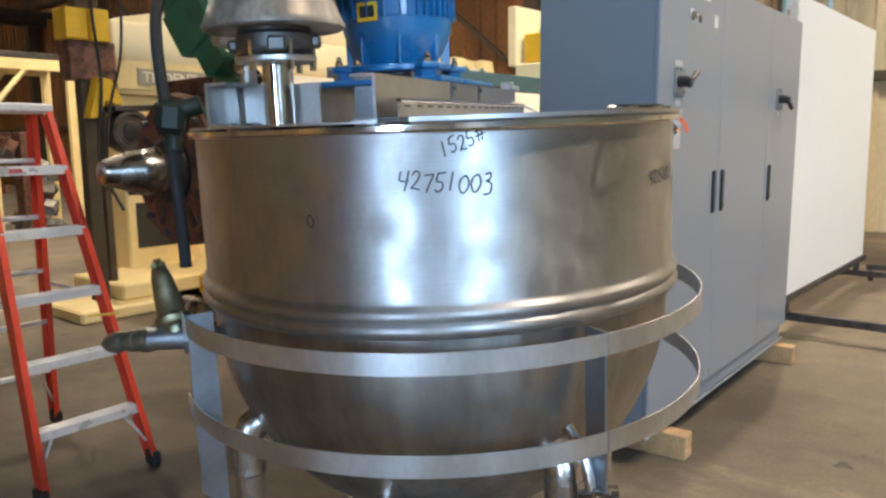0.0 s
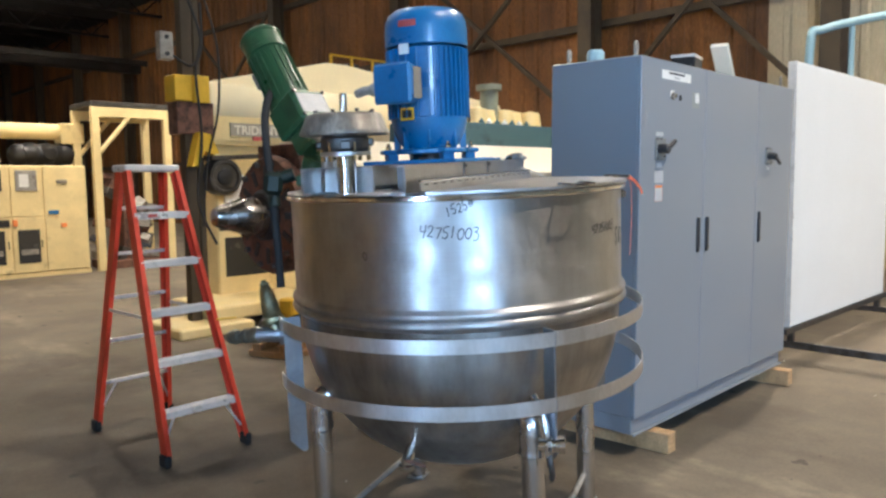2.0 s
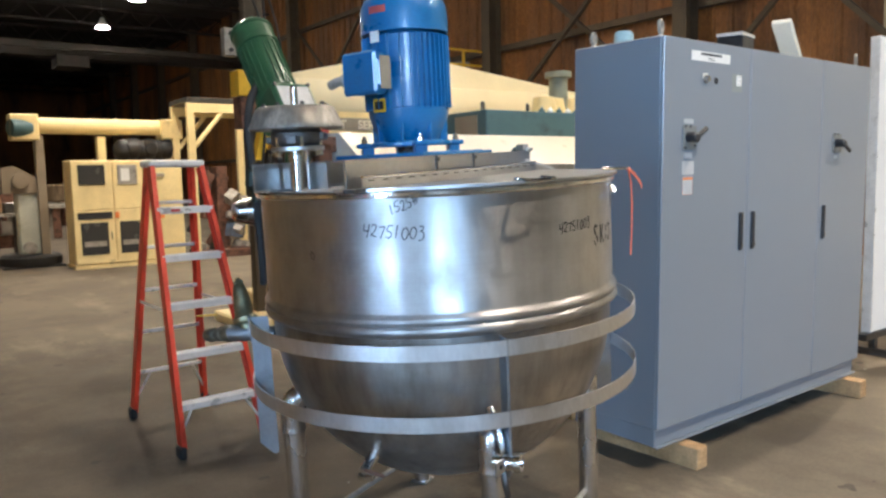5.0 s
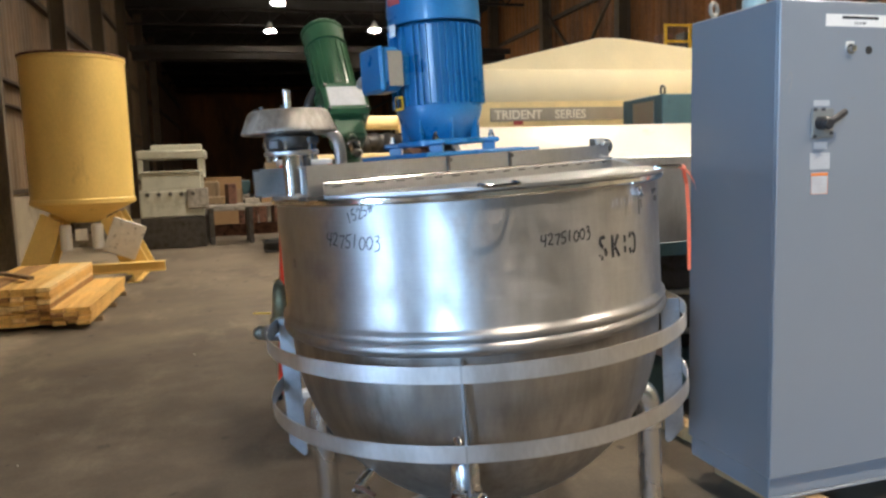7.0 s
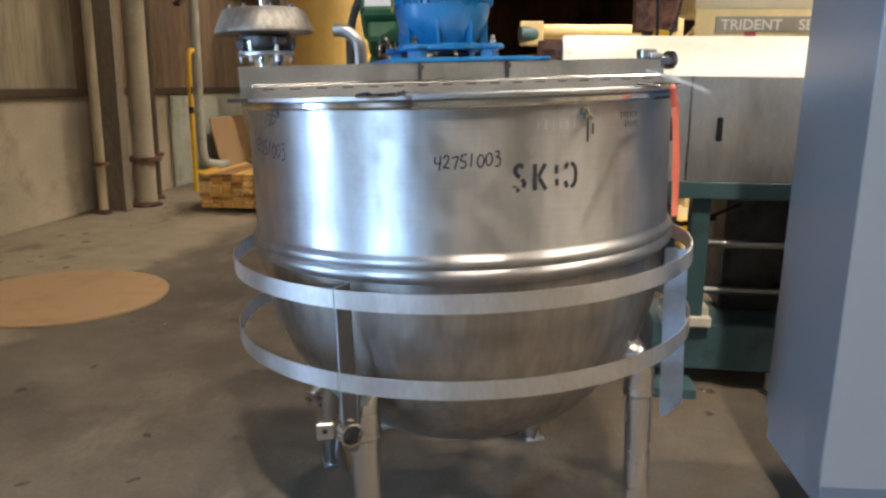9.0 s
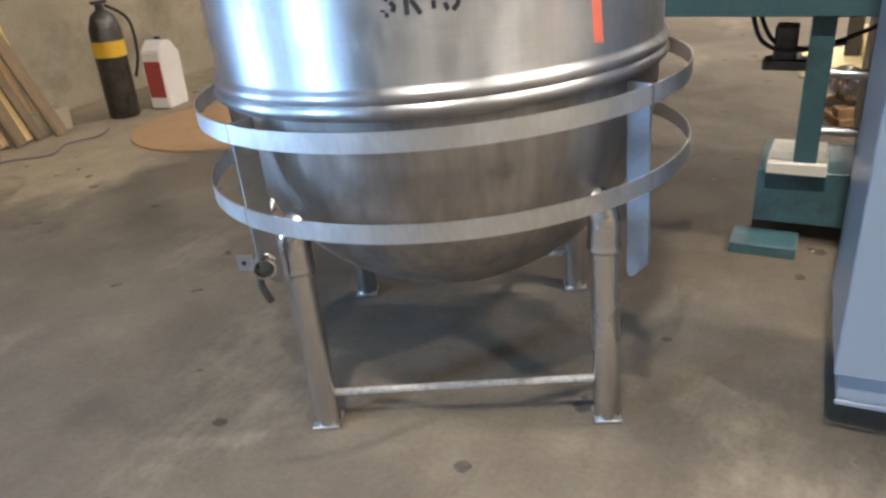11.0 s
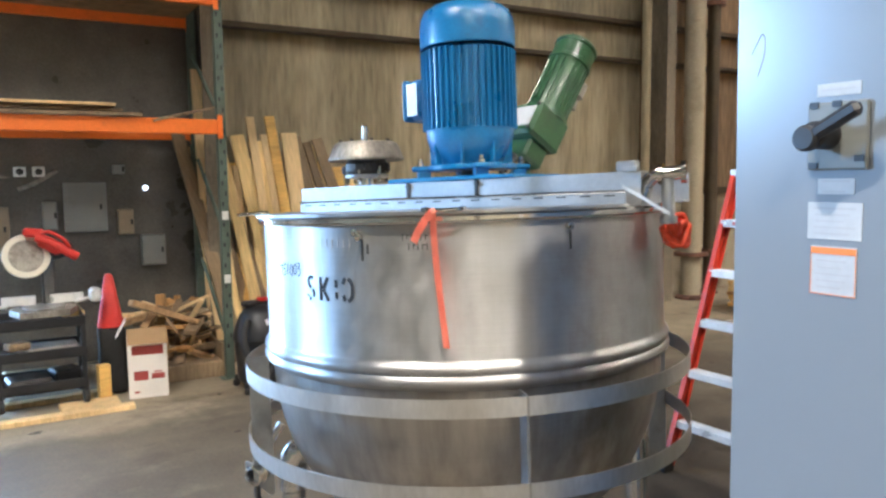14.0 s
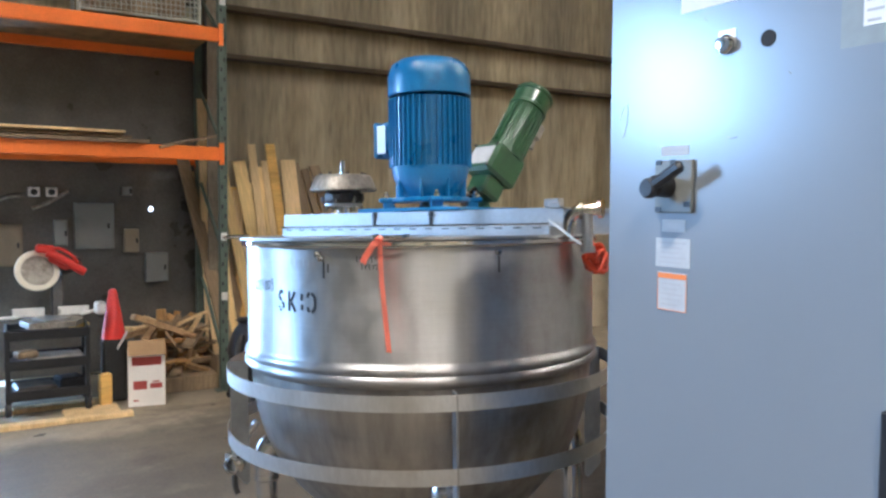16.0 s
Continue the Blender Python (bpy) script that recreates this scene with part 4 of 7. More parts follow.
        lathe(bm, [(0, 0), (0.009, 0), (0.009, 0.010), (0, 0.012)], 6, GM @ pose(0.126, y * 1.25, z, 0, 90, 0))
        part("bolt", bm, DARK_STEEL, gear)
bm = B()
box(bm, (0.003, 0.165, 0.105), (0.1285, 0, 0.276), m=GM)
part("white_tag", bm, TAG_STOCK, gear, "white paper tag stuck on the gear case")
bm = B()
lathe(bm, [(0, 0.0), (0.036, 0.0), (0.036, 0.055), (0.027, 0.058), (0.027, 0.115), (0.020, 0.118), (0.016, 0.10), (0, 0.10)], 18, GM @ pose(0.045, 0, 0.10, 0, 162, 0))
part("output_shaft", bm, STAINLESS_POLISHED, gear)
bm = B()
lathe(bm, [(0.026, 0.012), (0.030, 0.012), (0.030, 0.020), (0.026, 0.020)], 18, GM @ pose(0.045, 0, 0.10, 0, 162, 0))
part("shaft_collar", bm, YELLOW_PAINT, gear, "yellow ring round the output shaft")
bm = B()
box(bm, (0.06, 0.07, 0.10), (-0.115, 0.0, 0.60), m=GM, bevel=0.014)
rod(bm, GM @ Vector((-0.12, 0, 0.56)), GM @ Vector((-0.13, 0, 0.50)), 0.018, seg=10)
part("junction_box", bm, CAST_GREY, gear, "grey junction box")
bm = B()
box(bm, (0.14, 0.18, 0.05), (0, 0, 0), m=Matrix.Translation((-0.66, 0.0, 1.70)) @ pose(0, 0, 0, 0, 0, 0), bevel=0.008)
tube(bm, [(-0.66, 0.03, 1.66), (-0.68, 0.03, 1.74), (-0.66, 0.02, 1.80)], 0.06, 14)
part("gear_bracket", bm, GREEN_PAINT, gear)
bm = B()
tube(bm, [(-0.87, 0.10, 2.16), (-0.89, 0.02, 2.06), (-0.885, -0.03, 1.92), (-0.865, -0.05, 1.68), (-0.845, -0.07, 1.40), (-0.84, -0.075, 1.20)], 0.019, 10)
part("power_cable", bm, BLACK_RUBBER, gear, "thick dark green-black cable hanging down")
bm = B()
box(bm, (0.09, 0.10, 0.11), (-0.855, -0.045, 1.69), (0, 8, 20), 0.022)
rod(bm, (-0.87, -0.05, 1.70), (-0.76, -0.02, 1.73), 0.032, seg=14)
rod(bm, (-0.855, -0.045, 1.64), (-0.85, -0.06, 1.58), 0.028, seg=12)
part("cable_gland", bm, DARK_GREEN, gear, "dark green cable gland box")

# two guard rings with the upright bars at the legs
RR = 0.827
A0, A1 = -152.0, 138.0
for name, z in (("upper_ring", 1.101), ("lower_ring", 0.851)):
    bm = B()
    n = 110
    lathe(bm, [(RR, z - 0.0275), (RR + 0.004, z - 0.0275), (RR + 0.004, z + 0.0275), (RR, z + 0.0275), (RR, z - 0.0275)], n, None, A0, A1 - A0)
    part(name, bm, BAND_STEEL, kettle, "flat stainless guard band round the kettle", 40)
LEGS = (-58.8, 31.8, 121.2, 211.0)
for az in LEGS:
    bm = B()
    foot = 0.60 if az == LEGS[0] else 0.53
    prism(bm, [(RR - 0.076, foot + 0.012), (RR - 0.066, foot), (RR - 0.052, foot + 0.006), (RR - 0.002, foot + 0.06), (RR - 0.002, 1.13), (RR - 0.076, 1.13)], 0.008, pose(0, 0, 0, 0, 0, az + 1.8) @ pose(0, 0.004, 0, 90, 0, 0))
    part("upright_bar", bm, BAR_STEEL, kettle, "flat upright bar joining the guard bands")
    for z in (1.101, 0.851):
        bm = B()
        box(bm, (0.003, 0.006, 0.056), ring(az + 1.8, RR + 0.0045, z), (0, 0, az + 1.8))
        part("weld_seam", bm, STAINLESS_DULL, kettle)
for i, az in enumerate(LEGS):
    r = 0.682
    foot = K.inverted() @ Vector((0.05 + r * math.cos(radians(az)), 2.47 + r * math.sin(radians(az)), 0.0))
    down = foot.z
    bm = B()
    rod(bm, ring(az, r, down + 0.012), ring(az, r, 0.72), 0.045, seg=28)
    leg = part("leg", bm, LEG_STEEL, kettle, "polished stainless pipe leg")
    bm = B()
    rod(bm, ring(az, r, 0.615), ring(az, r, 0.70), 0.052, seg=28)
    lathe(bm, [(0.045, 0), (0.055, 0.010), (0.053, 0.03)], 28, pose(*ring(az, r, 0.605)))
    tube(bm, [ring(az, r, 0.69), ring(az, r - 0.008, 0.735), ring(az, r - 0.045, 0.765), ring(az, r - 0.17, 0.79)], 0.050, 20)
    part("leg_sleeve", bm, LEG_STEEL, leg, "welded sleeve at the head of the leg")
    bm = B()
    box(bm, (0.096, 0.096, 0.010), ring(az, r, down + 0.007), (0, 0, az + 45), 0.002)
    part("foot_plate", bm, STAINLESS_DULL, leg)
# thin stretcher bars between legs
for a, b, z in ((0, 1, 0.135), (2, 3, 0.16)):
    bm = B()
    rod(bm, ring(LEGS[a], 0.68, z), ring(LEGS[b], 0.68, z), 0.0135, seg=10)
    part("stretcher", bm, CAST_GREY, kettle, "dull dusty stretcher bar")
# drain valve under the bowl
bm = B()
rod(bm, (-0.03, -0.02, 0.40), (-0.03, -0.02, 0.325), 0.026, seg=16)
drain = part("drain_fitting", bm, STAINLESS_POLISHED, kettle, "polished drain outlet under the bowl")
DS = Vector(ring(-105, 0.535, 0.610))
bm = B()
rod(bm, DS, DS + Vector((-0.02, -0.06, -0.05)), 0.024, seg=14)
lathe(bm, [(0, 0), (0.030, 0), (0.034, 0.006), (0.034, 0.022), (0.022, 0.028), (0.022, 0.05), (0, 0.05)], 16, Matrix.Translation(DS + Vector((-0.018, -0.05, -0.085))))
part("drain_spout", bm, STAINLESS_POLISHED, drain)
bm = B()
box(bm, (0.085, 0.016, 0.012), DS + Vector((0.02, -0.065, -0.05)), (0, 20, 12), 0.003)
part("drain_handle", bm, RUST_IRON, drain)
# steam inlet with hand valve beside the front leg
bm = B()
tube(bm, [(0.36, -0.62, 0.86), (0.40, -0.655, 0.79), (0.413, -0.672, 0.72), (0.413, -0.674, 0.66)], 0.016, 12)
part("steam_pipe", bm, LEG_STEEL, kettle)
NP = pose(0.415, -0.675, 0.688, 0, 90, 0)
bm = B()
lathe(bm, [(0, -0.035), (0.026, -0.035), (0.026, -0.005), (0.034, 0.0), (0.036, 0.004), (0.036, 0.024), (0.030, 0.028), (0.030, 0.040), (0.036, 0.043), (0.036, 0.064), (0.030, 0.067), (0.025, 0.055), (0.024, 0.01), (0, 0.01)], 24, NP)
nip = part("pipe_nipple", bm, STAINLESS_POLISHED, kettle, "open stainless pipe nipple")
bm = B()
box(bm, (0.008, 0.050, 0.050), (0.418, -0.735, 0.692), (0, 0, -20), 0.002)
part("tag_plate", bm, STAINLESS_DULL, nip)
bm = B()
rod(bm, (0.421, -0.737, 0.694), (0.4245, -0.738, 0.694), 0.008, seg=12)
part("tag_hole", bm, BLACK_PLASTIC, nip)
bm = B()
tube(bm, [(0.42, -0.69, 0.66), (0.425, -0.70, 0.62), (0.43, -0.69, 0.58), (0.428, -0.68, 0.555)], 0.012, 8)
part("valve_lever", bm, DARK_STEEL, nip)
# side valve with lever, dirty brass and steel
bm = B()
tube(bm, [ring(-152, 0.73, 1.035), ring(-153, 0.83, 1.045), ring(-155, 0.92, 1.045)], 0.034, 14)
lathe(bm, [(0, 0), (0.046, 0), (0.048, 0.006), (0.048, 0.024), (0.044, 0.03), (0, 0.03)], 8, pose(*ring(-153, 0.80, 1.043), 0, 90, -153))
side_valve = part("side_valve", bm, BAR_STEEL, kettle, "blue-grey relief valve body at the guard band")
VL, VT = Vector(ring(-154, 0.845, 1.06)), Vector(ring(-159, 0.885, 1.29))
KN = Matrix.Translation(VL) @ (VT - VL).to_track_quat('Z', 'Y').to_matrix().to_4x4()
bm = B()
lathe(bm, [(0, -0.03), (0.034, -0.03), (0.036, 0.02), (0.050, 0.028), (0.053, 0.034), (0.053, 0.050), (0.047, 0.056), (0.041, 0.064), (0.038, 0.11), (0.031, 0.165), (0.024, 0.195), (0.015, 0.205), (0.012, 0.226), (0, 0.228)], 20, KN)
bonnet = part("valve_bonnet", bm, OLD_BRASS, side_valve, "tarnished bell-shaped brass bonnet")
bm = B()
prism(bm, [((0.021 if i % 2 else 0.016) * math.cos(radians(15 * i)), (0.021 if i % 2 else 0.016) * math.sin(radians(15 * i))) for i in range(24)], 0.014, KN @ pose(0, 0, 0.20))
part("knurled_knob", bm, OLD_BRASS, bonnet)
bm = B()
NZ = Matrix.Translation(Vector(ring(-155, 0.91, 1.045))) @ (Vector(ring(-163, 1.08, 1.01)) - Vector(ring(-155, 0.91, 1.045))).to_track_quat('Z', 'Y').to_matrix().to_4x4()
lathe(bm, [(0, 0), (0.036, 0), (0.038, 0.01), (0.038, 0.034), (0.026, 0.040), (0.026, 0.062), (0.033, 0.066), (0.033, 0.088), (0.020, 0.094), (0.018, 0.118), (0.030, 0.124), (0.034, 0.145), (0.026, 0.180), (0.008, 0.205), (0, 0.206)], 14, NZ)
part("valve_nozzle", bm, VALVE_GREEN, side_valve, "grimy pipe union and nozzle")
bm = B()
box(bm, (0.09, 0.010, 0.005), ring(-166, 1.07, 1.09), (0, 0, 20))
part("valve_lever", bm, YELLOW_PAINT, side_valve, "thin yellow lever")


# writing on the side: bent onto the wall
def on_wall(az, z, lean=0.0):
    def place(x, y, d):
        x, y = x * math.cos(radians(lean)) - y * math.sin(radians(lean)), x * math.sin(radians(lean)) + y * math.cos(radians(lean))
        return Vector(ring(az + math.degrees(x / R), R + 0.0006 + d, z + y))
    return place


STROKES = {
    "0": [[(0.30, 0.98), (0.06, 0.75), (0.03, 0.35), (0.22, 0.03), (0.45, 0.22), (0.50, 0.65), (0.30, 0.98)]],
    "1": [[(0.24, 1.0), (0.22, 0.5), (0.20, 0.0)]],
    "2": [[(0.04, 0.74), (0.20, 0.97), (0.42, 0.84), (0.34, 0.46), (0.06, 0.08), (0.20, 0.07), (0.52, 0.0)]],
    "3": [[(0.06, 0.92), (0.34, 0.98), (0.36, 0.68), (0.18, 0.56), (0.46, 0.42), (0.44, -0.04), (0.10, -0.16)]],
    "4": [[(0.06, 1.0), (0.02, 0.55), (0.28, 0.48), (0.54, 0.52)], [(0.46, 1.05), (0.42, 0.5), (0.36, -0.05)]],
}
STROKES["5"] = [[(0.12, 0.95), (0.08, 0.55), (0.36, 0.50), (0.44, 0.20), (0.24, 0.0), (0.02, 0.10)], [(0.10, 0.95), (0.52, 1.02)]]
STROKES["7"] = [[(0.02, 0.90), (0.28, 0.93), (0.50, 0.95), (0.36, 0.5), (0.24, 0.0)]]
STROKES["#"] = [[(0.16, 0.0), (0.28, 0.95)], [(0.40, 0.0), (0.52, 0.95)], [(-0.02, 0.36), (0.70, 0.42)], [(0.04, 0.66), (0.74, 0.72)]]


def wall_ribbon(bm, points, width, place, smooth=True):
    """A pen or stencil stroke through flat points, bent onto the wall."""
    pts = [Vector((*p, 0)) for p in points]
    path = []
    for i in range(len(pts) - 1):
        p0, p1, p2, p3 = pts[max(i - 1, 0)], pts[i], pts[i + 1], pts[min(i + 2, len(pts) - 1)]
        for k in range(5):
            q = k / 5
            path.append(0.5 * (2 * p1 + (p2 - p0) * q + (2 * p0 - 5 * p1 + 4 * p2 - p3) * q * q + (3 * p1 - p0 - 3 * p2 + p3) * q ** 3) if smooth else p1.lerp(p2, q))
    path.append(pts[-1])
    rows = []
    for i, p in enumerate(path):
        way = (path[min(i + 1, len(path) - 1)] - path[max(i - 1, 0)]).normalized()
        side = Vector((-way.y, way.x, 0)) * width / 2
        rows.append([bm.verts.new(place(p.x + k * side.x, p.y + k * side.y, 0.0004)) for k in (-1, 1)])
    for p, q in zip(rows, rows[1:]):
        bm.faces.new([p[0], p[1], q[1], q[0]])
    return bm


def handwriting(text, size, pitch, place, pen):
    for i, c in enumerate(text):
        bm = B()
        for stroke in STROKES[c]:
            wall_ribbon(bm, [(pitch * i + size * (x + 0.10 * y), size * y + 0.08 * size * math.sin(2.1 * i)) for x, y in stroke], pen, place)
        part("marker_digit", bm, INK, kettle)


for text, size, pitch, az, z, lean, pen in (("42751003", 0.044, 0.0278, -92.5, 1.492, -4, 0.0042), ("1525#", 0.035, 0.0215, -84.3, 1.563, 20, 0.0040), ("42751003", 0.036, 0.0232, -36.2, 1.456, 3, 0.0046)):
    handwriting(text, size, pitch, on_wall(az, z, lean), pen)


def stencil(strokes, width, place):
    bm = B()
    for pts in strokes:
        wall_ribbon(bm, pts, width, place)
    return part("stencil_letter", bm, INK, kettle)


# stencilled word with its gaps
SP = on_wall(-19.6, 1.388, 0)
stencil(([(0.030, 0.070), (0.014, 0.073), (0.006, 0.060), (0.012, 0.046), (0.020, 0.041)], [(0.024, 0.035), (0.032, 0.024), (0.028, 0.012)], [(0.018, 0.006), (0.008, 0.005)], [(0.004, 0.013), (0.004, 0.018)]), 0.012, SP)
stencil(([(0.063, 0.002), (0.063, 0.038), (0.063, 0.075)],), 0.013, SP)
stencil(([(0.073, 0.038), (0.083, 0.056), (0.094, 0.074)], [(0.075, 0.036), (0.086, 0.018), (0.096, 0.002)]), 0.012, SP)
stencil(([(0.128, 0.044), (0.128, 0.056), (0.128, 0.068)], [(0.129, 0.010), (0.129, 0.020), (0.129, 0.030)]), 0.0115, SP)
stencil(([(0.166, 0.071), (0.160, 0.068), (0.156, 0.056)], [(0.156, 0.022), (0.160, 0.010), (0.164, 0.005)], [(0.174, 0.072), (0.187, 0.060), (0.190, 0.038), (0.187, 0.016), (0.174, 0.003)]), 0.012, SP)


def wall_patch(name, az, z, w, h, mat, lift=0.001, parent=None):
    """A thin patch on the side wall; az and z are its lower left corner, w and h its size in metres."""
    n = max(1, int(w / 0.01))
    da = math.degrees(w / R)
    bm = B()
    prism(bm, [ring(az + da * i / n, R + 0.0002)[:2] for i in range(n + 1)] + [ring(az + da * (n - i) / n, R + lift)[:2] for i in range(n + 1)], h, pose(0, 0, z))
    return part(name, bm, mat, parent or kettle)


# faded scrawl and drip marks below the studs
DENT_AT = (-110, 1.41)
for az, z, n in ((8.2, 1.572, 6), (9.6, 1.545, 5)):
    for k in range(n):
        wall_patch("scrawl", az + k * 1.05, z + 0.003 * (k % 2), 0.0026, 0.020 - 0.005 * (k % 2), INK)
        if k % 2:
            wall_patch("scrawl", az + k * 1.05, z + 0.014, 0.010, 0.0026, INK)
for k in range(6):
    wall_patch("scrawl", -14.0 + k * 1.7, 1.553 + 0.003 * (k % 2), 0.003, 0.024, PAPER_GREY)
# dark ring painted in for the shade of a small oval dent
bm = B()
wall_ribbon(bm, [(0, 0.026), (0.009, 0.016), (0.010, 0.004), (0.004, -0.004), (-0.005, 0.004), (-0.006, 0.018), (0, 0.026)], 0.0035, on_wall(DENT_AT[0], DENT_AT[1]))
part("scuff_mark", bm, DARK_STEEL, kettle)
for az, z, h in ((-2.1, 1.515, 0.062), (-0.7, 1.535, 0.03), (47.0, 1.53, 0.055)):
    wall_patch("drip_mark", az, z, 0.007, h, DARK_STEEL)


# ---- ribbons tied on the kettle ----
rib = thing("ribbon", K.copy(), "pink-orange plastic ribbon knotted on the kettle rim", "ribbon")
bm = B()
strip(bm, [ring(16.4, R + 0.094, 1.655), ring(16.5, R + 0.104, 1.60), ring(16.9, R + 0.108, 1.50), ring(17.5, R + 0.107, 1.40), ring(18.2, R + 0.103, 1.278)], Vector(ring(76, 0.0115)))
part("long_tail", bm, RIBBON, rib, smooth=80)
bm = B()
strip(bm, [ring(16.4, R + 0.094, 1.657), ring(15.2, R + 0.115, 1.635), ring(13.9, R + 0.135, 1.60), ring(13.2, R + 0.14, 1.575)], Vector(ring(106, 0.009)) + Vector((0, 0, -0.0065)))
part("short_tail", bm, RIBBON, rib, smooth=80)
bm = B()
lathe(bm, [(0, -0.012), (0.008, -0.006), (0.010, 0.003), (0.005, 0.010), (0, 0.011)], 10, pose(*ring(16.4, R + 0.094, 1.655)))
part("knot", bm, RIBBON, rib)
bundle = thing("ribbon_bundle", K @ Matrix.Translation(Vector(ring(80, R + 0.075, 1.565))), "crumpled orange-red ribbon bundle hanging at the kettle rim", "ribbon")
rnd = random.Random(4)
for i in range(9):
    bm = B()
    a0 = rnd.uniform(0, 6.28)
    pts = [(0.045 * math.cos(a0 + k * 0.9) * rnd.uniform(0.6, 1.1), 0.04 * math.sin(a0 + k * 0.9) * rnd.uniform(0.6, 1.1), rnd.uniform(-0.055, 0.05)) for k in range(6)]
    tube(bm, pts, 0.010, 6)
    part("loop", bm, RIBBON_RED, bundle, smooth=80)
bm = B()
tube(bm, [(0, 0, 0.04), (-0.01, -0.02, 0.07), (-0.015, -0.045, 0.085)], 0.006, 6)
part("tie", bm, RIBBON_RED, bundle)

# ---- grey control cabinet ----
C0 = Matrix.Translation((0.944, 3.431, 0)) @ pose(0, 0, 0, 0, 0, TURN + 1.7)
C = C0 @ pose(0, 0.03, 0, 0.75, 0, 0)     # it leans a little towards its doors
CW, CD, CZ0, CZ1 = 2.41, 0.60, 0.245, 2.37
cabinet = thing("control_cabinet", C, "tall three-door grey steel electrical control cabinet on timber blocks", "electrical cabinet")
bm = B()
box(bm, (CW, CD, CZ1 - CZ0), (CW / 2, CD / 2 + 0.012, (CZ0 + CZ1) / 2), bevel=0.006)
part("body", bm, GREY_PAINT, cabinet)
bm = B()
box(bm, (CW - 0.03, CD - 0.02, 0.105), (CW / 2, CD / 2 + 0.012, CZ0 - 0.0535), bevel=0.004)
box(bm, (CW - 0.02, 0.012, 0.016), (CW / 2, 0.006, CZ0 - 0.100), bevel=0.003)
part("plinth", bm, GREY_PAINT, cabinet, "scuffed grey plinth channel")
DOORS = ((-0.006, 0.826), (0.832, 1.702), (1.708, CW - 0.004))
doors = []
for a, b in DOORS:
    bm = B()
    box(bm, (b - a, 0.022, CZ1 - CZ0 - 0.012), ((a + b) / 2, 0.0, (CZ0 + CZ1) / 2), bevel=0.004)
    doors.append(part("door", bm, GREY_PAINT, cabinet))
for x, d in ((0.758, 0), (0.889, 1), (1.774, 2)):
    bm = B()
    box(bm, (0.034, 0.016, 0.225), (x, -0.016, 1.30), bevel=0.004)
    h = part("handle", bm, BLACK_PLASTIC, doors[d], "black recessed pull latch")
    bm = B()
    lathe(bm, [(0, 0), (0.008, 0), (0.008, 0.004), (0, 0.004)], 12, pose(x, -0.028, 1.215, 90, 0, 0))
    part("latch_key", bm, STAINLESS_POLISHED, h)


def rotary_switch(x, z, parent, turn):
    bm = B()
    box(bm, (0.118, 0.010, 0.128), (x, -0.016, z - 0.002), bevel=0.003)
    plate = part("switch_plate", bm, ELECTRIC_GREY, parent, "grey disconnect switch plate")
    bm = B()
    lathe(bm, [(0, 0), (0.028, 0), (0.026, 0.045), (0.020, 0.052), (0, 0.052)], 20, pose(x - 0.018, -0.021, z + 0.0, 90, 0, 0))
    lathe(bm, [(0, 0), (0.023, 0), (0.025, 0.006), (0.025, 0.020), (0.02, 0.026), (0, 0.026)], 18, pose(x - 0.026, -0.062, z - 0.006, 90, 0, 0))
    box(bm, (0.128, 0.024, 0.028), (0.047, 0, 0), bevel=0.008, m=pose(x - 0.024, -0.074, z - 0.005, 0, turn * 0.75, 0))
    part("switch_lever", bm, BLACK_PLASTIC, plate, "black rotary lever")
    for dx, dz in ((-0.045, 0.058), (0.0, 0.058), (-0.045, -0.058), (0.045, -0.045)):
        bm = B()
        box(bm, (0.018, 0.002, 0.012), (x + dx, -0.022, z + dz))
        part("plate_mark", bm, BLACK_PLASTIC, plate)


rotary_switch(0.224, 1.845, doors[0], -38)
rotary_switch(1.922, 1.828, doors[2], 38)


def label(x, z, w, h, mat, parent, lines=0, ink=PAPER_GREY, words=""):
    bm = B()
    box(bm, (w, 0.0015, h), (x, -0.0118, z))
    ob = part("label", bm, mat, parent, words)
    for i in range(lines):
        bm = B()
        box(bm, (w * (0.78 - 0.13 * (i % 3)), 0.0006, h * 0.26 / max(lines, 2)), (x - w * 0.04 * (i % 3), -0.0130, z + h * (0.34 - 0.68 * i / max(1, lines - 1)) if lines > 1 else z))
        part("print_line", bm, ink, ob)
    return ob


title = label(0.418, 2.283, 0.372, 0.052, PAPER, doors[0], 0, INK, "white engraved title plate")
bm = B()
box(bm, (0.20, 0.0006, 0.012), (0.418, -0.0130, 2.295))
part("print_line", bm, INK, title)
lettering("POWER", 0.019, lambda px, py, d: Vector((0.386 + px, -0.0127 - d, 2.265 + py)), "title_word", INK, title, 0.0004, 0.0, 0.0)
label(0.221, 1.931, 0.085, 0.024, LABEL_STOCK, doors[0], 1, PAPER_GREY, "small white label")
label(0.221, 1.747, 0.072, 0.030, LABEL_STOCK, doors[0], 2, PAPER_GREY, "small white label")
label(0.220, 1.680, 0.108, 0.072, LABEL_STOCK, doors[0], 5, PAPER_GREY, "white rating label with fine print")
warn = label(0.220, 1.583, 0.092, 0.096, LABEL_STOCK, doors[0], 6, PAPER_GREY, "white warning label with orange header")
bm = B()
box(bm, (0.088, 0.0008, 0.013), (0.220, -0.0132, 1.622))
part("header_band", bm, PAPER_ORANGE, warn)
for sz, at in (((0.092, 0.0008, 0.0015), (0.220, -0.0131, 1.5365)), ((0.0012, 0.0008, 0.09), (0.1755, -0.0131, 1.583)), ((0.0012, 0.0008, 0.09), (0.2645, -0.0131, 1.583))):
    bm = B()
    box(bm, sz, at)
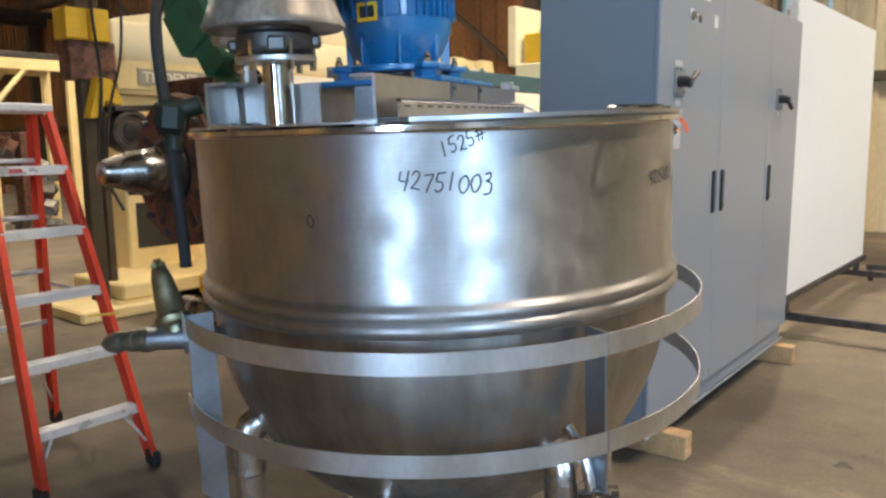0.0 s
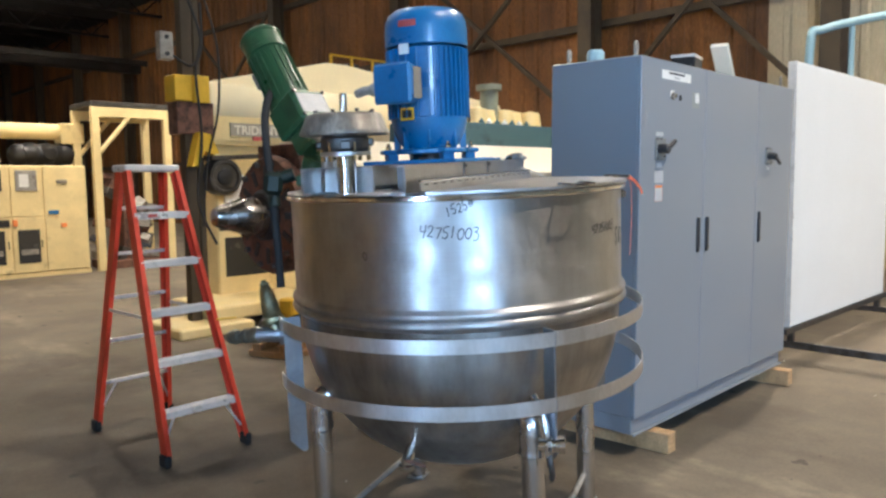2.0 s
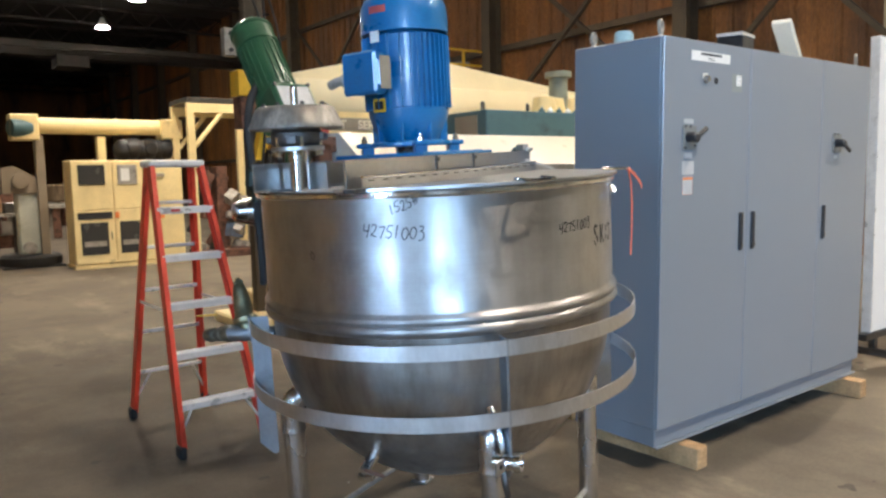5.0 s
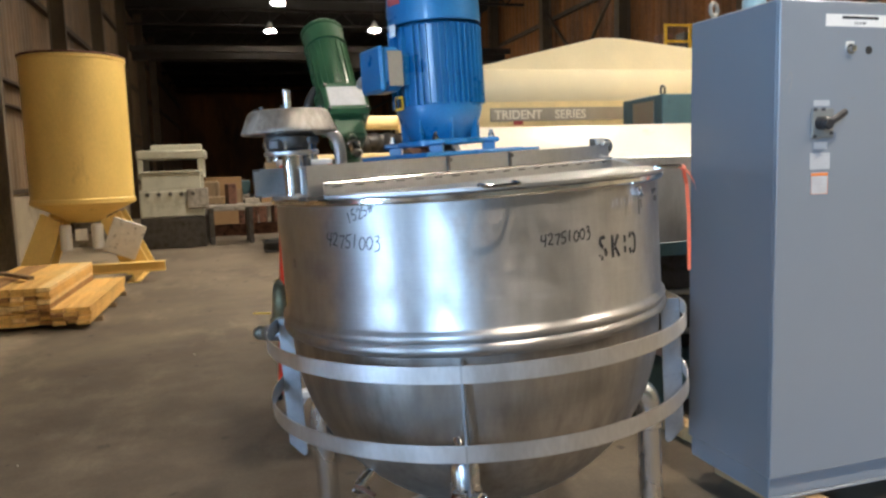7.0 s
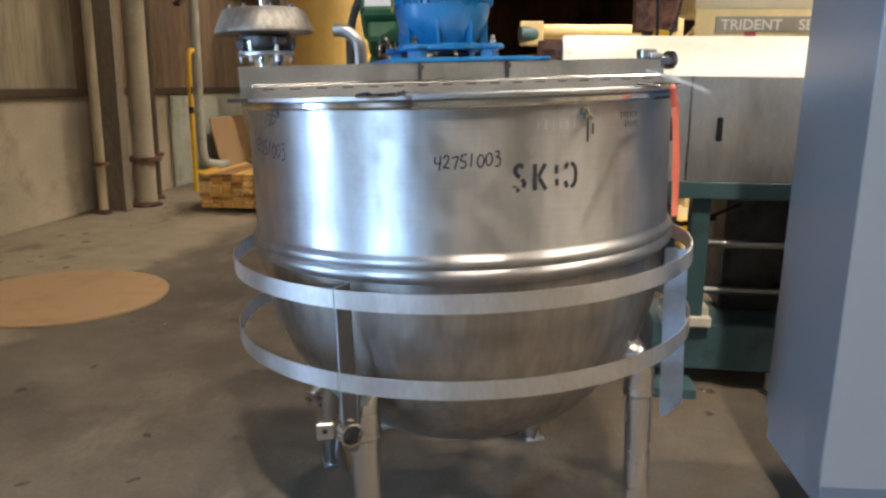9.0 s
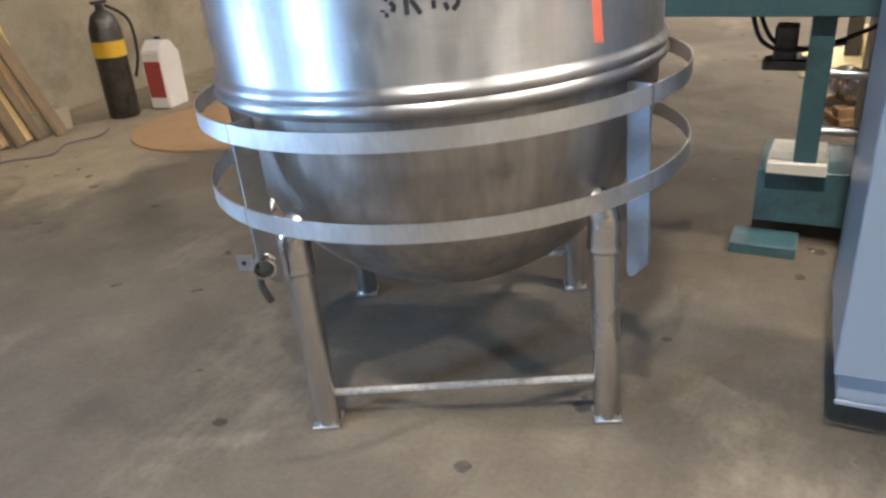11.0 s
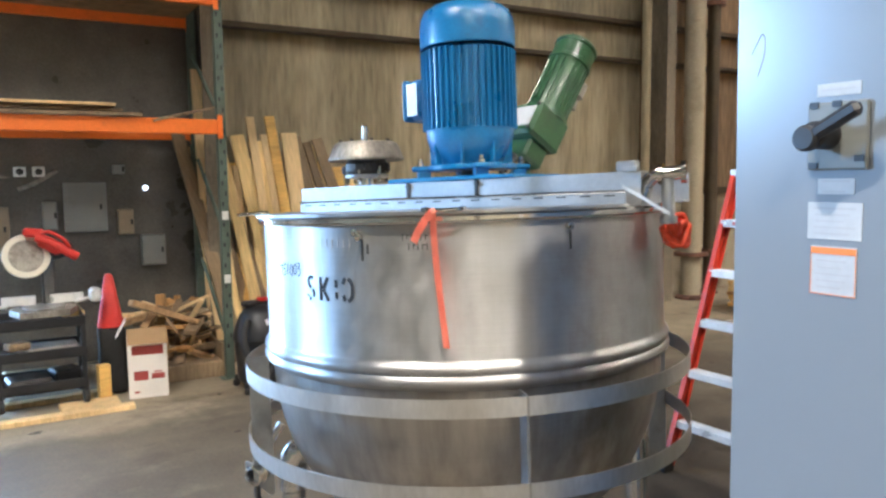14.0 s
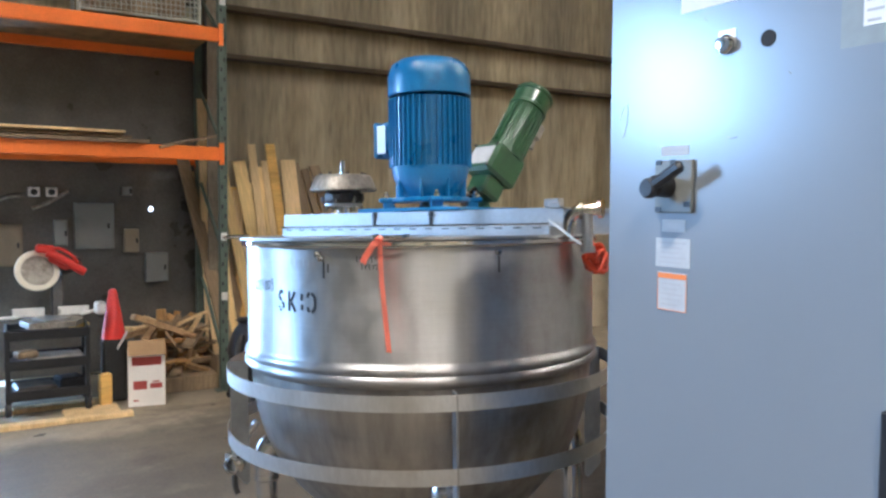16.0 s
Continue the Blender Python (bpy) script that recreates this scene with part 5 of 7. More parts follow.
    part("label_border", bm, PAPER_ORANGE, warn)
label(1.922, 1.735, 0.04, 0.02, LABEL_STOCK, doors[2], 1, PAPER_GREY, "small white label")
bm = B()
box(bm, (0.105, 0.0004, 0.10), (0.683, -0.0112, 2.158))
tape = part("tape_patch", bm, TAPE, doors[0], "yellowed clear tape patch")
note = label(0.70, 2.172, 0.05, 0.058, PAPER, doors[0], 3, PAPER_GREY, "small taped paper note")
# scuffs on the first door
for pts in (((0.030, 2.02), (0.055, 2.06), (0.060, 2.02), (0.045, 1.975)), ((0.372, 1.955), (0.385, 1.950), (0.400, 1.954)), ((0.52, 2.08), (0.527, 2.075)), ((0.30, 2.235), (0.307, 2.228))):
    bm = B()
    tube(bm, [(x, -0.0112, z) for x, z in pts], 0.0011, 5)
    part("scuff_mark", bm, CAST_GREY, doors[0])
bm = B()
lathe(bm, [(0, 0), (0.022, 0), (0.022, 0.010), (0.016, 0.013), (0.014, 0.026), (0.0, 0.028)], 18, pose(0.365, -0.011, 2.162, 90, 0, 0))
part("push_button", bm, STAINLESS_POLISHED, doors[0], "chrome pilot button")
bm = B()
box(bm, (0.045, 0.002, 0.04), (0.365, -0.0122, 2.175))
part("button_plate", bm, ALUMINIUM, doors[0])
bm = B()
lathe(bm, [(0, 0), (0.018, 0), (0.018, 0.002), (0, 0.002)], 20, pose(0.470, -0.0112, 2.158, 90, 0, 0))
part("empty_hole", bm, BLACK_RUBBER, doors[0], "open round hole")
for x, y in ((0.07, 0.07), (0.07, 0.53), (CW - 0.07, 0.07), (CW - 0.07, 0.53)):
    bm = B()
    lathe(bm, [(0, 0), (0.022, 0), (0.022, 0.008), (0.012, 0.014), (0.010, 0.026), (0, 0.026)], 12, pose(x, y, CZ1))
    m = pose(x, y, CZ1 + 0.056, 90, 0, 20)
    pts = [m @ Vector((0.030 * math.cos(a / 8 * 6.2832), 0.030 * math.sin(a / 8 * 6.2832), 0)) for a in range(9)]
    tube(bm, pts, 0.0105, 8)
    part("eyebolt", bm, CAST_GREY, cabinet)
bm = B()
lathe(bm, [(0, 0), (0.055, 0), (0.055, 0.085), (0.045, 0.10), (0, 0.10)], 20, pose(0.24, 0.45, CZ1))
part("vent_cap", bm, BLUE_PIPE, cabinet, "pale blue round vent cap")
# timber blocks under the cabinet
for x in (0.25, 2.26):
    bm = B()
    box(bm, (0.10, 0.76, 0.125), (0, 0, 0.0625), bevel=0.005)
    solid("timber_block", bm, TIMBER, C0 @ pose(x, 0.29, 0, 0, 0, 2), "sawn timber block under the grey cabinet", "timber block", "blocks under the cabinet")
bm = B()
box(bm, (0.10, 0.62, 0.09), (0, 0, 0.045), bevel=0.004)
solid("timber_offcut", bm, PINE, hall(3.66, 2.56, 0, 3), "pale sawn timber offcut on the floor behind the cabinet", "timber block")
# a relay box and a pale slab lying on the cabinet
top_box = thing("relay_box", C @ pose(1.12, 0.27, CZ1, 0, 0, 12), "small black and silver relay box on the cabinet roof", "box")
bm = B()
box(bm, (0.22, 0.16, 0.12), (0, 0, 0.06), bevel=0.008)
part("case", bm, BLACK_PLASTIC, top_box)
bm = B()
box(bm, (0.23, 0.165, 0.02), (0, 0, 0.13), bevel=0.004)
part("cap", bm, ALUMINIUM, top_box)
bm = B()
box(bm, (0.44, 0.13, 0.04), (0, 0, 0.165), (0, 42, 0), 0.006)
solid("cream_slab", bm, HOOD_WHITE, C @ pose(1.98, 0.38, CZ1, 0, 0, 10), "cream painted slab leaning on the cabinet roof", "slab")

# ---- white boards on a wheeled stand ----
for u0, v0, length, turn in ((6.275, 1.56, 2.75, 0.0), (9.3, 0.95, 2.6, 2.0)):
    stand = thing("board_cart", hall(u0, v0, 0, turn), "large white board upright on a wheeled dark steel stand", "display board", "white boards")
    bm = B()
    box(bm, (length, 0.06, 2.33), (length / 2, 0, 0.335 + 1.165), bevel=0.006)
    part("board", bm, WHITE_PAINT, stand)
    bm = B()
    box(bm, (0.02, 0.075, 2.33), (-0.002, 0, 1.50), bevel=0.003)
    part("edge_trim", bm, ALUMINIUM, stand)
    bm = B()
    box(bm, (length + 0.2, 0.09, 0.05), (length / 2, 0, 0.308))
    for x in (0.12, length - 0.12):
        box(bm, (0.06, 1.5, 0.06), (x, -0.15, 0.16))
        for y in (-0.86, 0.56):
            box(bm, (0.05, 0.05, 0.07), (x, y, 0.105))
        box(bm, (0.05, 0.05, 0.2), (x, 0, 0.25))
    part("stand_frame", bm, DARK_STEEL, stand)
    for x in (0.12, length - 0.12):
        for y in (-0.86, 0.56):
            bm = B()
            lathe(bm, [(0, -0.016), (0.04, -0.016), (0.045, -0.008), (0.045, 0.008), (0.04, 0.016), (0, 0.016)], 18, pose(x, y, 0.045, 90, 0, 30))
            part("caster", bm, BLACK_RUBBER, stand)

# ---- red stepladder ----
L = pose(-2.085, 3.50, 0, 0, 0, TURN + 2.5)
ladder = thing("stepladder", L, "red fibreglass stepladder with aluminium steps, opened", "ladder")
HZ = 1.78
F0, F1, W0, W1 = -0.504, -0.015, 0.272, 0.168   # front foot and head in y, half widths at foot and head
R0, R1, X0, X1 = 0.504, 0.105, 0.262, 0.150
RACK = -0.042   # the ladder stands slightly racked to one side


def rail(y0, y1, x0, x1, name):
    a, b = Vector((x0, y0, 0.05)), Vector((x1, y1, HZ - 0.02))
    way = b - a
    m = Matrix.Translation(a) @ way.to_track_quat('Z', 'Y').to_matrix().to_4x4()
    ang = 0
    bm = B()
    s = 1 if x0 > 0 else -1
    f = way.to_track_quat('Z', 'Y')
    # channel section
    xa = (f.inverted() @ Vector((1, 0, 0)))
    turn = math.degrees(math.atan2(xa.y, xa.x))
    mm = m @ pose(0, 0, 0, 0, 0, turn)
    d, w, th = (0.038, 0.012, 0.004)
    prism(bm, [(0.006 * s, -d), (-0.024 * s, -d), (-0.024 * s, -d + th), (-0.002 * s, -d + th), (-0.002 * s, d - th), (-0.024 * s, d - th), (-0.024 * s, d), (0.006 * s, d)], way.length, mm)
    r = part(name, bm, LADDER_RED, ladder)
    bm = B()
    box(bm, (0.042, 0.088, 0.075), (0, 0, 0.0), bevel=0.008, m=Matrix.Translation((x0, y0, 0.039)))
    part("rubber_foot", bm, BLACK_RUBBER, r)
    return r


for s in (-1, 1):
    rail(F0, F1, s * W0, s * W1 + RACK, "front_rail")
    rail(R0, R1, s * X0, s * X1 + RACK, "rear_rail")
for i in range(1, 6):
    z = 0.297 * i
    k = z / HZ
    y = F0 + (F1 - F0) * k
    w = W0 + (W1 - W0) * k
    bm = B()
    box(bm, (2 * w - 0.012, 0.082, 0.006), (RACK * k, y + 0.004, z + 0.012), bevel=0.002)
    box(bm, (2 * w - 0.012, 0.004, 0.040), (RACK * k, y - 0.037, z - 0.006))
    box(bm, (2 * w - 0.012, 0.004, 0.034), (RACK * k, y + 0.045, z - 0.004))
    step = part("step", bm, ALUMINIUM, ladder)
    for g in range(5):
        bm = B()
        box(bm, (2 * w - 0.03, 0.004, 0.003), (RACK * k, y - 0.026 + g * 0.014, z + 0.0165))
        part("tread_rib", bm, ALUMINIUM, step)
    y = R0 + (R1 - R0) * k
    w = X0 + (X1 - X0) * k
    bm = B()
    box(bm, (2 * w - 0.008, 0.028, 0.024), (RACK * k, y, z + 0.04), bevel=0.004)
    part("rear_bar", bm, ALUMINIUM, ladder)
bm = B()
box(bm, (0.36, 0.20, 0.045), (RACK, 0.045, HZ), bevel=0.010)
part("top_cap", bm, ALUMINIUM, ladder, "aluminium top cap")
for s in (-1, 1):
    bm = B()
    box(bm, (0.004, 0.52, 0.02), (s * 0.212 + RACK * 0.48, 0.012, 0.86), bevel=0.001)
    part("spreader", bm, ALUMINIUM, ladder)
    bm = B()
    rod(bm, (s * (W0 - 0.01), F0 + 0.03, 0.12), (s * (W0 - 0.11), F0 + 0.07, 0.29), 0.007, seg=8)
    part("knee_brace", bm, ALUMINIUM, ladder)
    bm = B()
    rod(bm, (s * (X0 - 0.01), R0 - 0.03, 0.12), (s * (X0 - 0.11), R0 - 0.09, 0.33), 0.007, seg=8)
    part("knee_brace", bm, ALUMINIUM, ladder)
bm = B()
box(bm, (0.06, 0.0012, 0.020), (-0.10, F0 + (F1 - F0) * 0.83 - 0.0395, 0.297 * 5 - 0.004))
part("step_sticker", bm, PRINT_RED, ladder, "small red sticker")

# ---- teal and stainless machine behind the kettle ----
mach = thing("extruder", hall(2.40, 2.75), "teal-framed plastics extruder with stainless guard panels and white hood", "machine")
ML = 4.4


def mpart(name, bm, mat, label="", parent=None):
    return part(name, bm, mat, parent or mach, label)


bm = B()
box(bm, (ML, 0.10, 0.09), (ML / 2, 0.03, 1.145), bevel=0.004)
mpart("frame_beam", bm, TEAL_PAINT)
bm = B()
box(bm, (ML, 0.10, 0.09), (ML / 2, 1.05, 1.145), bevel=0.004)
mpart("frame_beam", bm, TEAL_PAINT)
for x in (0.75, 2.9):
    for y in (0.10, 1.0):
        bm = B()
        box(bm, (0.10, 0.10, 0.74), (x, y, 0.735), bevel=0.004)
        mpart("frame_leg", bm, TEAL_PAINT)
for z, y in ((0.83, 0.14), (0.52, 0.3)):
    bm = B()
    rod(bm, (0.78, y, z), (4.2, y, z), 0.022, seg=14)
    mpart("cross_tube", bm, STAINLESS_DULL, "thin steel cross tube")
bm = B()
box(bm, (3.7, 0.5, 0.27), (2.4, 0.35, 0.235), bevel=0.006)
mpart("base_block", bm, TEAL_PAINT, "teal base beam")
bm = B()
box(bm, (0.26, 0.22, 0.06), (0.72, 0.14, 0.40), bevel=0.006)
box(bm, (0.24, 0.18, 0.05), (0.72, 0.16, 0.455), bevel=0.006)
mpart("mount_pad", bm, HOOD_WHITE, "pale mounting pad")
for x in (0.62, 2.4, 4.0):
    bm = B()
    box(bm, (0.30, 0.22, 0.055), (x, 0.0, 0.0275), bevel=0.004)
    mpart("floor_pad", bm, TEAL_PAINT)
bm = B()
box(bm, (3.3, 0.7, 0.72), (2.62, 0.75, 0.74), bevel=0.01)
mpart("gear_train", bm, DARK_STEEL, "dark drive train behind the frame")
PAN = ((0.0, 0.636), (0.642, 1.9), (1.906, 3.1), (3.106, ML))
for i, (a, b) in enumerate(PAN):
    bm = B()
    box(bm, (b - a, 0.012, 0.545), ((a + b) / 2, 0.0, 1.462), bevel=0.003)
    pan = mpart("guard_panel", bm, STAINLESS_SATIN, "smudged stainless guard door")
    for x in ((0.09, 0.55) if i == 0 else (a + 0.15, b - 0.12)):
        bm = B()
        box(bm, (0.030, 0.020, 0.125), (x, -0.010, 1.465), bevel=0.006)
        part("latch_slot", bm, BLACK_PLASTIC, pan, "black finger slot")
bm = B()
m = pose(0, 0, 0, 90, 0, 90)
prism(bm, [(0.0, 1.735), (0.34, 1.955), (0.80, 1.955), (1.08, 1.735)], ML + 0.05, pose(-0.02, 0, 0) @ m)
mpart("hood", bm, HOOD_WHITE, "white sloped hood with rusty scuffs")
bm = B()
box(bm, (0.012, 1.04, 0.545), (0.006, 0.54, 1.462))
box(bm, (ML, 0.012, 0.545), (ML / 2, 1.07, 1.462))
mpart("end_cover", bm, STAINLESS_SATIN)
# nose: flange, rusty plates and polished cone
NM = pose(0, 0.65, 1.462, 0, -90, 0)
bm = B()
lathe(bm, [(0.0, -0.02), (0.33, -0.02), (0.33, 0.06), (0.385, 0.08), (0.40, 0.10), (0.40, 0.21), (0.385, 0.235), (0.16, 0.24), (0.0, 0.24)], 16, NM)
head = mpart("die_flange", bm, RUST_IRON, "rusty brown bolted die flange")
for i in range(12):
    bm = B()
    box(bm, (0.11, 0.045, 0.012), (0.275, 0, 0.238), (0, 0, 0), 0.004, NM @ pose(0, 0, 0, 0, 0, 30 * i))
    part("slot", bm, BLACK_PLASTIC, head)
for i in range(12):
    bm = B()
    lathe(bm, [(0, 0.235), (0.02, 0.235), (0.02, 0.265), (0.016, 0.27), (0, 0.27)], 6, NM @ pose(*ring(30 * i + 15, 0.345)))
    part("flange_bolt", bm, DARK_STEEL, head)
bm = B()
lathe(bm, [(0, 0.235), (0.165, 0.235), (0.17, 0.245), (0.17, 0.275), (0.15, 0.29), (0, 0.29)], 36, NM)
mpart("retaining_ring", bm, BLACK_RUBBER, "black retaining ring")
bm = B()
lathe(bm, [(0, 0.28), (0.125, 0.28), (0.125, 0.34), (0.118, 0.345), (0.118, 0.43), (0.11, 0.445), (0.065, 0.60), (0.055, 0.618), (0.02, 0.622), (0, 0.60)], 36, NM)
mpart("nose_cone", bm, WORN_STEEL, "worn bright steel nose cone")
bm = B()
box(bm, (0.10, 0.10, 0.30), (-0.10, 0.42, 1.74), bevel=0.006)
box(bm, (0.16, 0.5, 0.10), (-0.08, 0.62, 1.88), bevel=0.006)
mpart("clamp_plate", bm, RUST_IRON)
bm = B()
tube(bm, [(0.45, 0.12, 1.10), (0.50, 0.10, 0.98), (0.62, 0.12, 0.93), (0.85, 0.14, 0.97)], 0.010, 8)
mpart("cable", bm, BLACK_RUBBER)
bm = B()
tube(bm, [(0.47, 0.2, 1.10), (0.56, 0.2, 0.95), (0.75, 0.2, 0.94), (1.0, 0.2, 1.05)], 0.010, 8)
mpart("cable", bm, BLACK_RUBBER)
bm = B()
box(bm, (0.10, 0.12, 0.16), (0.60, 0.25, 0.95), bevel=0.01)
box(bm, (0.22, 0.12, 0.05), (0.62, 0.25, 0.85), bevel=0.006)
mpart("sensor_bracket", bm, DARK_STEEL)
gr = thing("green_ribbon", hall(2.49, 2.735), "bright green ribbon tied to the guard door slot", "ribbon")
bm = B()
strip(bm, [(-0.008, -0.004, 1.46), (-0.015, -0.014, 1.42), (-0.022, -0.012, 1.30), (-0.026, -0.010, 1.13)], (0.007, 0, 0))
strip(bm, [(0.004, -0.004, 1.46), (0.022, -0.014, 1.42), (0.026, -0.012, 1.33), (0.020, -0.010, 1.21)], (0.007, 0, 0))
box(bm, (0.05, 0.012, 0.02), (0.004, -0.008, 1.415), bevel=0.004)
part("tails", bm, RIBBON_GREEN, gr, smooth=80)
PUMP_AT = pose(-2.22, 5.88, 0, 0, 0, -16)
pm = thing("gear_pump", PUMP_AT, "dark steel gear pump with yellow cap on a wooden board", "pump")
bm = B()
box(bm, (0.52, 0.34, 0.06), (0, 0, 0.03), bevel=0.006)
box(bm, (0.10, 0.34, 0.07), (-0.16, 0, 0.095), bevel=0.006)
box(bm, (0.10, 0.34, 0.07), (0.16, 0, 0.095), bevel=0.006)
part("board", bm, TIMBER, pm, "brown wooden skid")
bm = B()
lathe(bm, [(0, -0.20), (0.09, -0.20), (0.115, -0.185), (0.12, -0.16), (0.12, -0.06), (0.105, -0.05), (0.105, 0.05), (0.12, 0.06), (0.12, 0.14), (0.08, 0.17), (0.08, 0.20), (0, 0.20)], 24, pose(0, 0, 0.245, 0, 90, 0))
box(bm, (0.30, 0.16, 0.05), (0, 0, 0.15), bevel=0.01)
pump_case = part("casing", bm, WORN_STEEL, pm, "dark polished pump casing")
for i in range(6):
    bm = B()
    lathe(bm, [(0, 0), (0.014, 0), (0.014, 0.02), (0, 0.022)], 6, pose(-0.20, 0, 0.245, 0, -90, 0) @ pose(*ring(60 * i, 0.07)))
    part("bolt", bm, DARK_STEEL, pump_case)
bm = B()
box(bm, (0.17, 0.14, 0.17), (0.03, 0.12, 0.46), bevel=0.02)
box(bm, (0.08, 0.08, 0.12), (0.03, 0.10, 0.34), bevel=0.01)
part("cap", bm, YELLOW_PAINT, pm, "bright yellow cap")
# teal housing further back with its side panel and lifting eyes
tb = thing("teal_housing", hall(4.68, 3.92), "teal-grey sheet steel machine housing", "machine housing")
bm = B()
box(bm, (3.6, 0.69, 0.33), (1.8, 0.81, 2.12), bevel=0.008)
part("housing", bm, TEAL_PAINT, tb)
bm = B()
box(bm, (3.4, 0.66, 1.95), (1.85, 0.82, 0.975), bevel=0.01)
part("machine_body", bm, CREAM_PAINT, tb, "cream lower machine body")
bm = B()
box(bm, (0.006, 0.36, 0.24), (-0.004, 0.78, 2.12), bevel=0.001)
part("side_panel", bm, SILVER_TRIM, tb, "flat beige-grey access panel")
for x in (0.15, 0.75):
    bm = B()
    m = pose(x, 0.7, 2.335, 90, 0, 35)
    tube(bm, [m @ Vector((0.045 * math.cos(a / 8 * 6.2832), 0.045 * math.sin(a / 8 * 6.2832), 0)) for a in range(9)], 0.010, 8)
    part("lifting_eye", bm, DARK_STEEL, tb)
for i in range(7):
    bm = B()
    lathe(bm, [(0, 0), (0.035, 0), (0.035, 0.05), (0.02, 0.06), (0, 0.09)], 10, pose(1.0 + i * 0.13, 0.75, 2.285))
    part("valve_knob", bm, ALUMINIUM if i % 2 else TEAL_PAINT, tb)

# ---- cream moulding machine with silver lettering ----
tri = thing("moulding_machine", hall(3.95, 7.55), "large cream injection moulding machine with hipped cover", "machine")
bm = B()
TL, TD = 5.4, 0.95
box(bm, (TL, TD, 0.42), (TL / 2, TD / 2, 2.71), bevel=0.03)
prism(bm, [(0.0, 2.92), (0.12, 2.96), (1.78, 3.33), (2.10, 3.33), (TL, 2.96), (TL, 2.92)], TD - 0.12, pose(0, TD - 0.06, 0, 90, 0, 0))
part("cover", bm, LIT_CREAM, tri, "cream hipped machine cover", 50)
bm = B()
box(bm, (TL - 0.06, 0.02, 0.30), (TL / 2, 0.02, 2.37))
part("name_band_backing", bm, CREAM_PAINT, tri)
bm = B()
box(bm, (TL - 0.3, 0.02, 0.165), (TL / 2 + 0.1, -0.002, 2.355))
band = part("name_band", bm, SILVER_TRIM, tri, "grey metal name band")
for text, x in (("TRIDENT", 0.30), ("SERIES", 1.12)):
    # raised pale letters on the band
    lettering(text, 0.155, lambda px, py, d, x=x: Vector((x + px * 1.02, -0.0135 - d, 2.300 + py)), "band_letters", LETTER_WHITE, band, 0.002, 0.0, 0.003)
bm = B()
box(bm, (TL - 0.1, TD - 0.1, 0.06), (TL / 2, TD / 2, 2.20))
part("waist", bm, CREAM_PAINT, tri)
bm = B()
box(bm, (TL, TD - 0.2, 1.98), (TL / 2 + 0.1, TD / 2 + 0.05, 1.18), bevel=0.02)
body = part("machine_bed", bm, CREAM_PAINT, tri)
bm = B()
box(bm, (1.5, 1.1, 0.16), (0.3, -0.2, 0.20), bevel=0.02)
box(bm, (0.9, 0.9, 0.12), (-0.5, -0.5, 0.06), bevel=0.02)
part("front_step", bm, CREAM_PAINT, tri, "cream step plate at the foot of the machine")
for x, z, w, h, mat in ((0.35, 1.62, 0.28, 0.36, PAPER), (0.5, 1.15, 0.75, 0.12, BLACK_PLASTIC), (0.5, 0.75, 0.6, 0.5, SCREEN), (1.6, 1.4, 0.7, 0.9, SCREEN)):
    bm = B()
    box(bm, (w, 0.015, h), (x, 0.145, z), bevel=0.003)
    part("bed_panel", bm, mat, body)
bm = B()
box(bm, (0.12, 0.02, 0.05), (0.62, -0.005, 2.25))
part("red_mark", bm, PRINT_RED, tri)

# blower under the shelf at the end of the moulding machine
BW = pose(-0.14, -0.45, 1.76, 90, 0, 0)
bm = B()
lathe(bm, [(0.0, -0.10), (0.20, -0.10), (0.215, -0.08), (0.215, 0.10), (0.20, 0.125), (0.165, 0.13), (0.15, 0.105), (0.0, 0.10)], 32, BW)
bw = part("blower", bm, DARK_STEEL, tri, "round dark grey cooling blower")
bm = B()
lathe(bm, [(0.0, 0.10), (0.10, 0.10), (0.095, 0.118), (0.05, 0.13), (0.0, 0.13)], 20, BW)
part("hub", bm, BLACK_PLASTIC, bw)
bm = B()
box(bm, (0.95, 0.5, 0.05), (0.15, -0.35, 2.0), (0, -3, 0), 0.006)
part("shelf", bm, DARK_STEEL, tri)

# ---- column with yellow guards and hanging control box ----
yc = thing("jib_post", hall(3.42, 7.1), "dark hoist post with yellow guard boxes and grey control box", "hoist post")
bm = B()
box(bm, (0.13, 0.13, 3.75), (0, 0, 1.875), bevel=0.008)
part("post", bm, GIRDER, yc)
bm = B()
box(bm, (0.07, 0.07, 3.9), (0.16, 0.05, 1.95), bevel=0.006)
part("post", bm, GIRDER, yc)
bm = B()
box(bm, (0.20, 0.26, 0.28), (-0.10, -0.03, 2.74), bevel=0.008)
part("upper_guard", bm, YELLOW_PAINT, yc, "bright yellow guard box")
bm = B()
box(bm, (0.18, 0.26, 0.30), (0.12, -0.03, 2.74), bevel=0.008)
part("upper_guard", bm, YELLOW_PAINT, yc, "bright yellow guard box")
bm = B()
box(bm, (0.44, 0.24, 0.36), (0.06, 0.02, 2.42), bevel=0.01)
part("brown_box", bm, RUST_IRON, yc)
bm = B()
prism(bm, [(-0.06, 1.88), (0.04, 2.26), (0.17, 2.24), (0.27, 2.03), (0.20, 2.01), (0.10, 2.05), (0.02, 1.88)], 0.26, pose(0, 0.05, 0, 90, 0, 0))
part("lower_guard", bm, YELLOW_PAINT, yc, "sloped yellow guard")
bm = B()
box(bm, (0.15, 0.12, 0.30), (-0.24, -0.04, 3.19), bevel=0.008)
ctl = part("control_box", bm, CAST_GREY, yc, "grey control box")
for z in (3.10, 3.28):
    bm = B()
